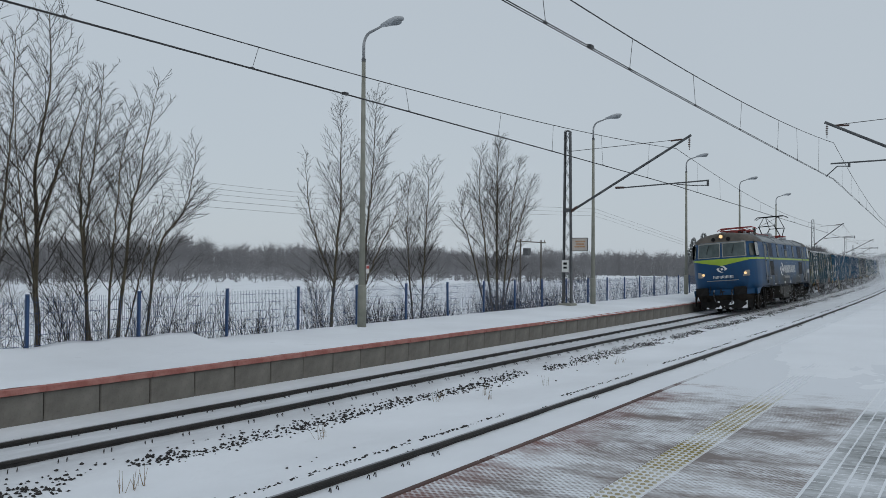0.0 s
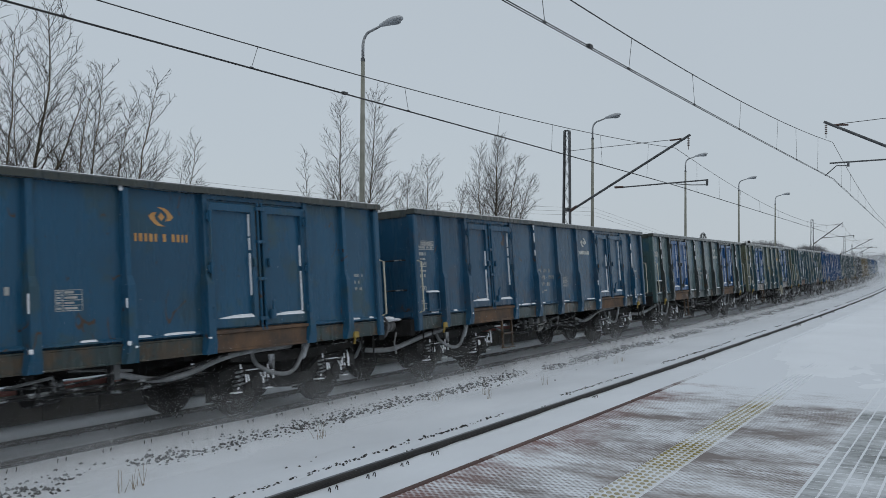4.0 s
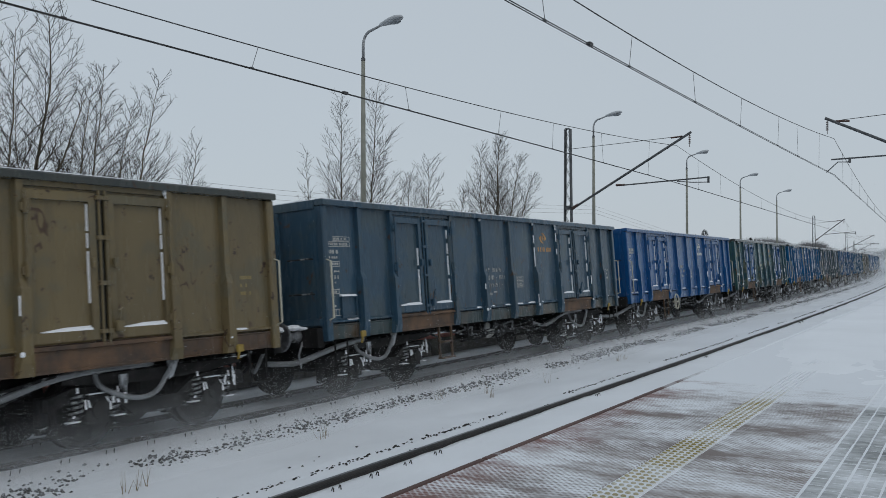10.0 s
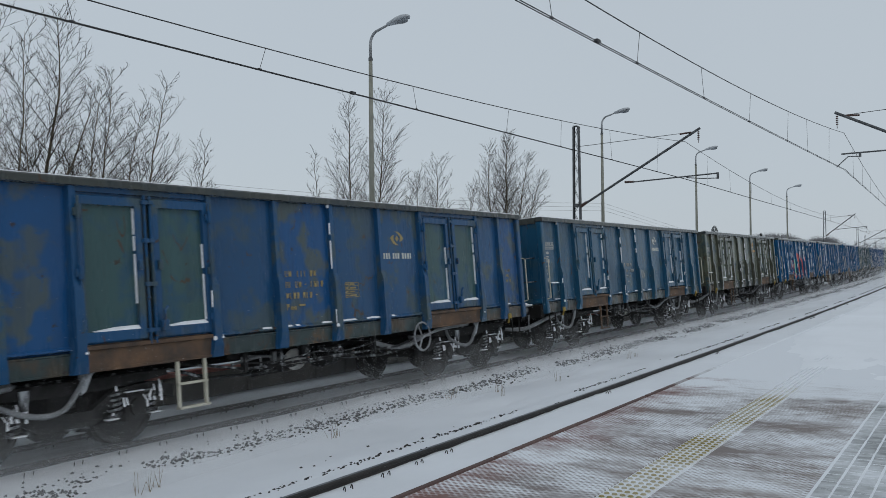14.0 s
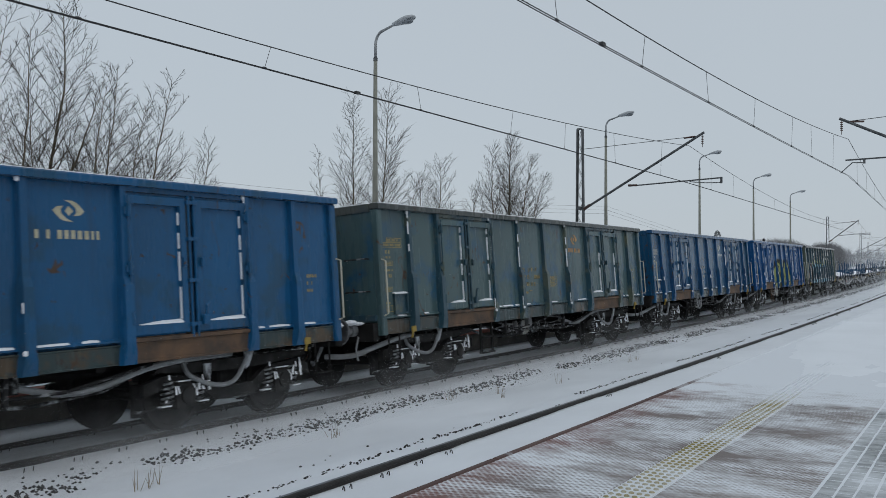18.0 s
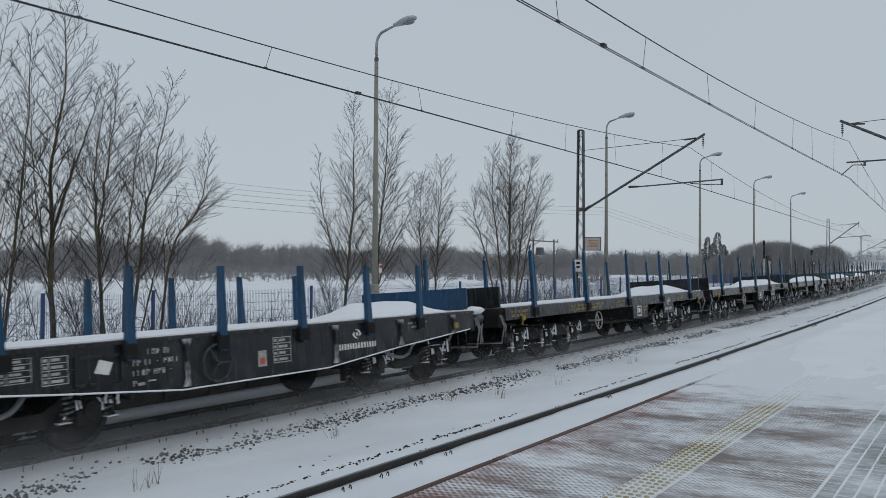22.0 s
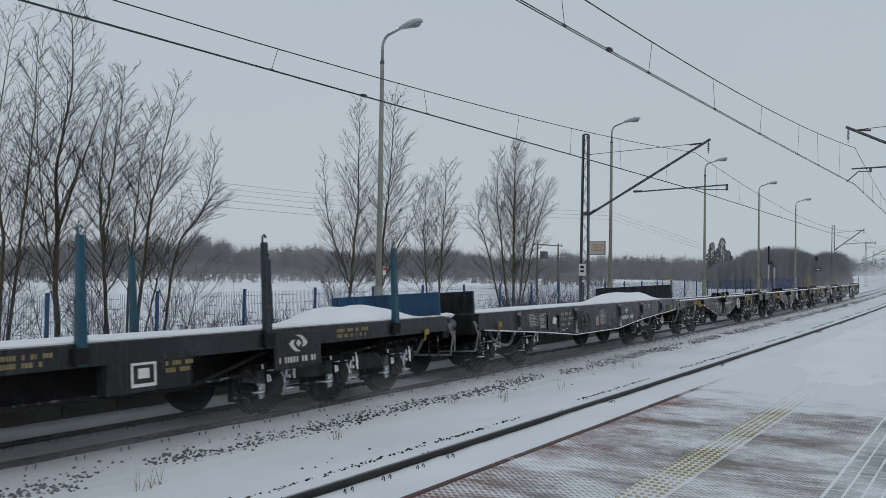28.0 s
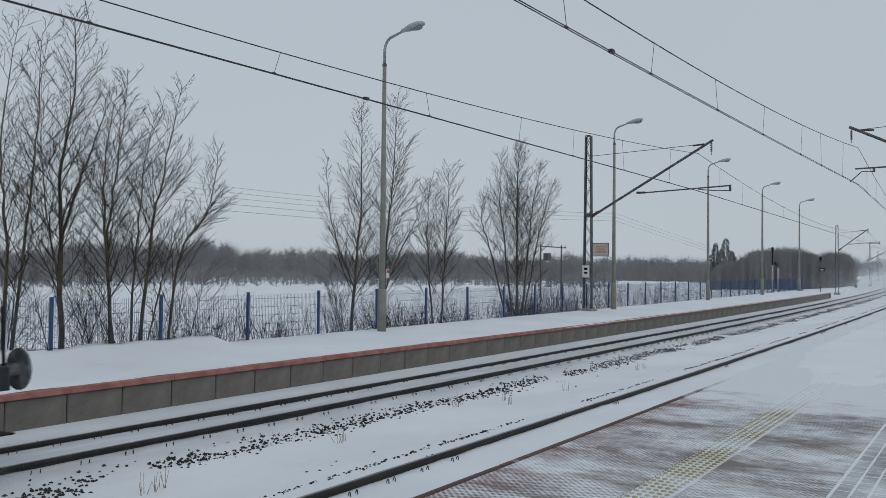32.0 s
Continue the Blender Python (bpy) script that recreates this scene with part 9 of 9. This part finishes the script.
    if kind == "six":
        for e in (-1, 1):
            add_bogie(t, e * (half - 3.35), (-1.5, 0, 1.5), 0.46, kind="plate")
        hand_wheel(t, -2.2, -1.35, 0.72, 0.22, STENCIL)
    else:
        for e in (-1, 1):
            add_bogie(t, e * (half - 2.5), (-0.9, 0.9), 0.46)
        hand_wheel(t, -1.14, -1.45, 0.85, 0.24, P_TRIM_DARK)
    part("brake_pipe", shared("brake_pipe/%.2f" % dk, lambda: Shape().tube([(-dk, -0.95, 0.9), (-dk * 0.3, -1.0, 0.6), (dk * 0.3, -1.0, 0.6), (dk, -0.95, 0.9)], 0.024, 6)), FROST, t)
    add_buffers(t, half)
    return t


def post_paint(name, c):
    return wagon_paint(name, c, tuple(x * 0.6 for x in c), 0.4, 0.3)


B_BLACK = wagon_paint("black_flat_coat", (0.014, 0.0155, 0.0185), (0.028, 0.031, 0.035), 0.4, 0.2)
B_BLUE = post_paint("blue_board", (0.006, 0.055, 0.128))
B_TEALISH = post_paint("teal_post", (0.012, 0.07, 0.11))
B_DARKP = post_paint("dark_post", (0.018, 0.026, 0.037))
B_GREENB = post_paint("dark_green_board", (0.03, 0.055, 0.055))
six = [-6.08, -3.08, -0.13, 2.80, 5.80]
short = [-4.05, -2.5, -1.05, 0.54, 2.13, 3.6]
flat_wagon(418.22, 12.4, "belly", B_BLACK, B_BLUE, B_BLUE, "black fish-bellied flat wagon with bright blue stanchions", short, 1, False)
flat_wagon(430.64, 12.4, "belly", B_BLACK, B_BLUE, B_BLUE, "black flat wagon with blue stanchions and end boards", short, 2, False)
posts_mix = [[B_BLUE], [B_TEALISH, B_BLUE, B_DARKP], [B_DARKP, B_DARKP, B_TEALISH], [B_DARKP], [B_DARKP, B_DARKP, B_TEALISH], [B_DARKP], [B_DARKP, B_TEALISH]]
boards_mix = [B_BLACK, B_BLACK, B_GREENB, B_TEALISH, B_BLACK, B_GREENB, B_BLUE]
for k in range(7):
    flat_wagon(436.85 + 16.26 * k + 8.13, 16.26, "six", B_BLACK, boards_mix[k], posts_mix[k], "long black six-axle flat wagon with stanchions and snow", six, 10 + k, True)
flat_wagon(557.55, 13.9, "belly", B_BLACK, B_BLACK, B_BLACK, "black flat wagon with snow heaped at its end board", [], 30, False)


# ---- container wagons at the tail ----
def container_wagon(start, last):
    t = wagon("container_wagon", "empty black container wagon with yellow twist-lock plates", "container wagon", "container wagons of the train", start)
    half = 13.59 / 2
    rnd = random.Random(int(start))
    for y in (-1.0, 1.0):
        out = [(-6.1, 0.95), (-6.1, 1.14), (6.1, 1.14), (6.1, 0.95), (3.3, 0.9), (1.9, 0.73), (0.85, 0.46), (-0.7, 0.46), (-2.2, 0.82), (-2.7, 0.92)]
        part("girder", shared("girder_box/%d" % (y > 0), lambda: Shape().prism(out, "y", y - 0.03, y + 0.03).box(-6.1, 6.1, y - 0.12, y + 0.12, 1.1, 1.145)), B_BLACK, t)
        part("girder_snow", shared("girder_snow_box/%d" % (y > 0), lambda: Shape().prism([(y - 0.115, 1.146), (y + 0.115, 1.146), (y + 0.09, 1.172), (y - 0.09, 1.172)], "x", -6.05, 6.05)), SNOW_CAP, t, "snow on the girder")
    def ledge_bits():
        line = [(-5.8, 0.945), (-2.7, 0.915), (-2.2, 0.815), (-0.7, 0.455), (0.85, 0.455), (1.9, 0.725), (3.3, 0.895), (5.8, 0.945)]
        sh, rr = Shape(), random.Random(77)
        for (x0, z0), (x1, z1) in zip(line, line[1:]):
            n = max(1, int((x1 - x0) / 0.5))
            for k in range(n):
                if rr.random() < 0.68:
                    u, v = (k + rr.uniform(0, 0.25)) / n, (k + rr.uniform(0.7, 1.0)) / n
                    sh.tube([(x0 + (x1 - x0) * u, -1.04, z0 + (z1 - z0) * u), (x0 + (x1 - x0) * v, -1.04, z0 + (z1 - z0) * v)], rr.uniform(0.006, 0.012), 5)
        return sh
    part("flange_snow", shared("flange_snow", ledge_bits), SNOW_CAP, t, "broken line of snow on the flange")
    for x in (-6.05, -3.1, 0.0, 3.1, 6.05):
        part("cross_beam", shared("cross_beam", lambda: Shape().slab(-0.12, 0.12, -1.22, 1.22, 0.95, 1.1, 0.02)), B_BLACK, t, at=pose(x, 0, 0))
    part("centre_sill", shared("centre_sill_c", lambda: Shape().box(-6.2, 6.2, -0.28, 0.28, 0.72, 1.06)), BLACK, t)
    for e in (-1, 1):
        part("end_platform", shared("end_platform", lambda: Shape().slab(-0.35, 0.35, -1.2, 1.2, 0.86, 1.12, 0.02)), B_BLACK, t, at=pose(e * 6.15, 0, 0))
        for y in (-0.73, 0.73):
            part("end_ramp", shared("end_ramp", lambda: Shape().prism([(-0.62, 1.12), (-0.4, 1.29), (0.3, 1.3), (0.5, 1.12), (0.42, 1.12), (0.26, 1.24), (-0.36, 1.23), (-0.52, 1.12)], "y", -0.07, 0.07)), BLACK, t, "low black end bumper", at=pose(e * 5.9, y, 0))
        for y in (-0.45, 0.45):
            part("yellow_hoop", shared("yellow_hoop", lambda: Shape().tube([(0, -0.14, 0.5), (0, -0.14, 1.12), (0, -0.1, 1.18), (0, 0.1, 1.18), (0, 0.14, 1.12), (0, 0.14, 0)], 0.017, 6).tube([(0, -0.14, 0.5), (0, 0.14, 0.47)], 0.016, 5)), YELLOW, t, "thin yellow hand hoop", at=pose(e * 6.4, y * 2.0, 0.75)) if y * e > 0 else None
        hz = Shape()
        for k in range(4):
            hz.prism([(-0.3 + 0.15 * k, 0.98), (-0.235 + 0.15 * k, 0.98), (-0.175 + 0.15 * k, 1.08), (-0.24 + 0.15 * k, 1.08)], "y", -1.145, -1.13)
        part("hazard_plate", hz, YELLOW, t, "yellow and black striped plate", at=pose(e * 3.98, 0, 0))
        part("yellow_lever", shared("yellow_lever", lambda: Shape().slab(-0.04, 0.04, -1.2, -1.1, 0.88, 1.08, 0.015)), YELLOW, t, at=pose(e * 3.62, 0, 0))
        for x in (e * 6.0, e * 0.25):
            for y in (-1.13, 1.13):
                part("twist_lock", shared("twist_lock", lambda: Shape().slab(-0.07, 0.07, -0.06, 0.06, 1.1, 1.16, 0.02).tube([(0, 0, 1.16), (0, 0, 1.23)], [0.035, 0.02], 8)), LOCK, t, at=pose(x, y, 0))
        add_bogie(t, e * 4.35, (-0.9, 0.9), 0.46)
        part("bogie_pipe", shared("bogie_pipe", lambda: Shape().tube([(-1.6, -1.16, 0.86), (-0.9, -1.2, 0.62), (0, -1.2, 0.72), (0.9, -1.2, 0.6), (1.6, -1.16, 0.86)], 0.035, 6)), FROST, t, at=pose(e * 4.35, 0, 0))
    part("yellow_post", shared("yellow_post", lambda: Shape().box(0.0, 0.34, -1.06, -1.032, 0.5, 1.08)), BLACK, t)
    part("warning_triangle", Shape().prism([(0.02, 0.52), (0.2, 0.52), (0.11, 0.68)], "y", -1.066, -1.061), YELLOW, t, "small yellow warning triangle")
    face = pose(0, -1.031, 0)
    for x0, rows, z, h in ((-1.62, [0.3, 0.42], 1.02, 0.05), (-1.2, [0.6, 0.62], 1.0, 0.05), (-1.15, [0.5], 0.84, 0.05), (-1.0, [0.42], 0.74, 0.05), (0.5, [0.9], 1.02, 0.045), (0.55, [0.75], 0.74, 0.05), (-2.3, [0.2, 0.24], 1.03, 0.03)):
        part("stencil_mark", stencil_rows(x0, rows, -1.032, z, h, 0.05, rnd), STENCIL, t, "white bars of lettering")
    part("emblem_bar", stencil_rows(0.72, [0.62], -1.032, 0.86, 0.075, 0.0, rnd), WHITE, t)
    part("stencil_mark", fitted(ruled_table(), -0.72, -1.05, 0.75, 1.1, 0.32, 1.62), STENCIL, t, "white ruled label", at=face)
    part("stencil_mark", fitted(ruled_table(), 1.05, -0.72, 0.8, 0.9, 0.32, 1.62), STENCIL, t, "white ruled label", at=face)
    part("web_stiffener", shared("web_stiffener", lambda: Shape().slab(-0.05, 0.0, -1.07, -1.03, 0.5, 1.1, 0.01)), GUARD, t, "frosted web stiffener")
    part("red_label", Shape().box(-2.3, -2.14, -1.036, -1.031, 0.86, 0.94), SIGN_RED, t)
    part("emblem", shared("flat_emblem", None), WHITE, t, at=pose(0.54, -1.034, 0.9))
    hand_wheel(t, 2.2, -1.12, 0.84, 0.2, WHITE)
    part("air_tank", shared("air_tank", None), BLACK, t, at=pose(-2.6, -0.7, 0.62))
    add_buffers(t, half)
    if last:
        part("tail_step", Shape().tube([(0, 0, 0.5), (0, 0, 0)], 0.03, 6).box(-0.2, 0.2, -0.15, 0.15, -0.02, 0.0), BLACK, t, "hanging step at the tail", at=pose(6.3, -1.1, 0.42))
        part("tail_rail", Shape().tube([(6.45, -1.15, 1.1), (6.45, -1.15, 1.75)], 0.02, 6), BLACK, t)


LOCK = surface("worn_twist_lock", (0.16, 0.15, 0.05), (0.24, 0.22, 0.09), 6, 0.7)
for k in range(4):
    container_wagon(618.62 - 13.59 * (3 - k) - 13.59 / 2, k == 3)


# ---- snow dust whirled up along the train ----
def flakes(name, c, size, r):
    """One small triangle for every flake."""
    n = len(c)
    a, b = r.normal(size=(n, 3)) * size[:, None], r.normal(size=(n, 3)) * size[:, None]
    v = np.concatenate([c, c + a, c + b], 1).reshape(-1, 3).astype(np.float32)
    me = bpy.data.meshes.new(name)
    me.vertices.add(3 * n)
    me.vertices.foreach_set("co", v.ravel())
    me.loops.add(3 * n)
    me.loops.foreach_set("vertex_index", np.arange(3 * n, dtype=np.int32))
    me.polygons.add(n)
    me.polygons.foreach_set("loop_start", np.arange(0, 3 * n, 3, dtype=np.int32))
    me.polygons.foreach_set("loop_total", np.full(n, 3, dtype=np.int32))
    me.update()
    me.materials.append(FLAKE)
    return me


def dust_mesh(n, length, seed, size):
    """Powder whirled up low beside and under the wheels, thinning upwards and outwards."""
    r = np.random.RandomState(seed)
    x = r.uniform(-length / 2, length / 2, n)
    z = np.minimum(r.exponential(0.3, n), 2.2) - 0.14
    y = r.normal(-0.9, 1.3 + 0.3 * np.clip(z, 0, 1), n)
    hi = np.arange(n) < n * 0.08
    z = np.where(hi, np.minimum(r.exponential(0.8, n), 3.6) - 0.1, z)
    y = np.where(hi, r.normal(-0.9, 1.5, n), y)
    z = z + 0.12 * np.sin(x * 0.9) * np.cos(y * 1.3)
    return flakes("snow_dust", np.stack([x, y, z], 1), np.full(n, size), r)


def far_drift(seed):
    """Powder hanging over the line far off, denser with distance."""
    r = np.random.RandomState(seed)
    n = 420000
    s = 44 + 260 * r.random_sample(n) ** 0.85
    d = r.normal(7.6, 2.0 + 0.014 * s)
    z = np.minimum(r.exponential(1.25, n), 7.0) - 0.3
    a = s * CURVE
    c = np.stack([(RADIUS - d) * np.sin(a), RADIUS - (RADIUS - d) * np.cos(a), z], 1)
    ob = part("drifting_snow", flakes("drifting_snow", c, 0.00016 * s, r), None)
    tagged(ob, "fine snow drifting over the distant line", "snow dust", kind="stuff")


FLAKE = surface("airborne_snow", (0.82, 0.85, 0.89), (0.86, 0.88, 0.91), 3, 0.9, bump=0)
DUST = dust_mesh(190000, 28.08, 3, 0.0029)
DUST_THIN = dust_mesh(80000, 28.08, 4, 0.0024)
far_drift(6)


def drift_material(name, top, strength, puffs):
    """Airborne powder: broken white that thins out upwards."""
    m, n, l, b = shader(name, 0.95)
    b.inputs["Base Color"].default_value = (0.84, 0.87, 0.9, 1)
    b.inputs["Specular IOR Level"].default_value = 0.0
    tc = n.new("ShaderNodeTexCoord")
    sep = n.new("ShaderNodeSeparateXYZ")
    l.new(tc.outputs["Object"], sep.inputs[0])
    puff = noise_of(n, l, puffs, 5, 0.6, "Object", (0.55, 1.0, 1.4))
    high = steps(n, l, sep.outputs[2], top, -0.1)
    sq = n.new("ShaderNodeMath")
    sq.operation = "POWER"
    sq.inputs[1].default_value = 3.2
    l.new(high, sq.inputs[0])
    mul = n.new("ShaderNodeMath")
    mul.operation = "MULTIPLY"
    l.new(steps(n, l, puff.outputs[0], 0.3, 0.75), mul.inputs[0])
    l.new(sq.outputs[0], mul.inputs[1])
    fin = n.new("ShaderNodeMath")
    fin.operation = "MULTIPLY"
    fin.inputs[1].default_value = strength
    l.new(mul.outputs[0], fin.inputs[0])
    l.new(fin.outputs[0], b.inputs["Alpha"])
    return m


POWDER = drift_material("blown_snow_powder", 1.2, 0.2, 0.8)
POWDER_THIN = drift_material("thin_snow_powder", 1.0, 0.14, 0.8)


def powder_mesh(seed):
    """Rolling banks of powder beside the wheels and low over the ground."""
    sh = Shape()
    for k, (y, top) in enumerate(((-1.55, 1.15), (-2.05, 0.85), (-2.6, 0.6))):
        rows = []
        for z in (-0.16, 0.1, 0.35, 0.6, 0.85, 1.15):
            if z <= top:
                rows.append([(-14.04 + 0.9 * i, y + 0.12 * sin(i * 0.9 + k) - 0.25 * max(0, 0.4 - z), z) for i in range(32)])
        sh.loft(rows, False, False)
    return sh.mesh("snow_powder", POWDER, True)


BANK = powder_mesh(1)


for k in range(20):
    place = 70 + 28.08 * k
    cloud_of_snow = part("snow_dust", DUST if place < 330 else DUST_THIN, None)
    tagged(cloud_of_snow, "fine snow dust whirling along the wheels", "snow dust", kind="stuff")
    cloud_of_snow.matrix_basis = on_rails(place)
    TRAIN.append((cloud_of_snow, place))
    bank_of_snow = part("snow_powder", BANK, POWDER if place < 330 else POWDER_THIN)
    tagged(bank_of_snow, "thin haze of blown snow beside the wheels", "snow dust", kind="stuff")
    bank_of_snow.matrix_basis = on_rails(place)
    TRAIN.append((bank_of_snow, place))


def motions():
    """The whole train keeps one speed along the bend."""
    for ob, start in TRAIN:
        walk(ob, [(t, on_rails(start - SPEED * t)) for t in range(0, 33)])


motions()
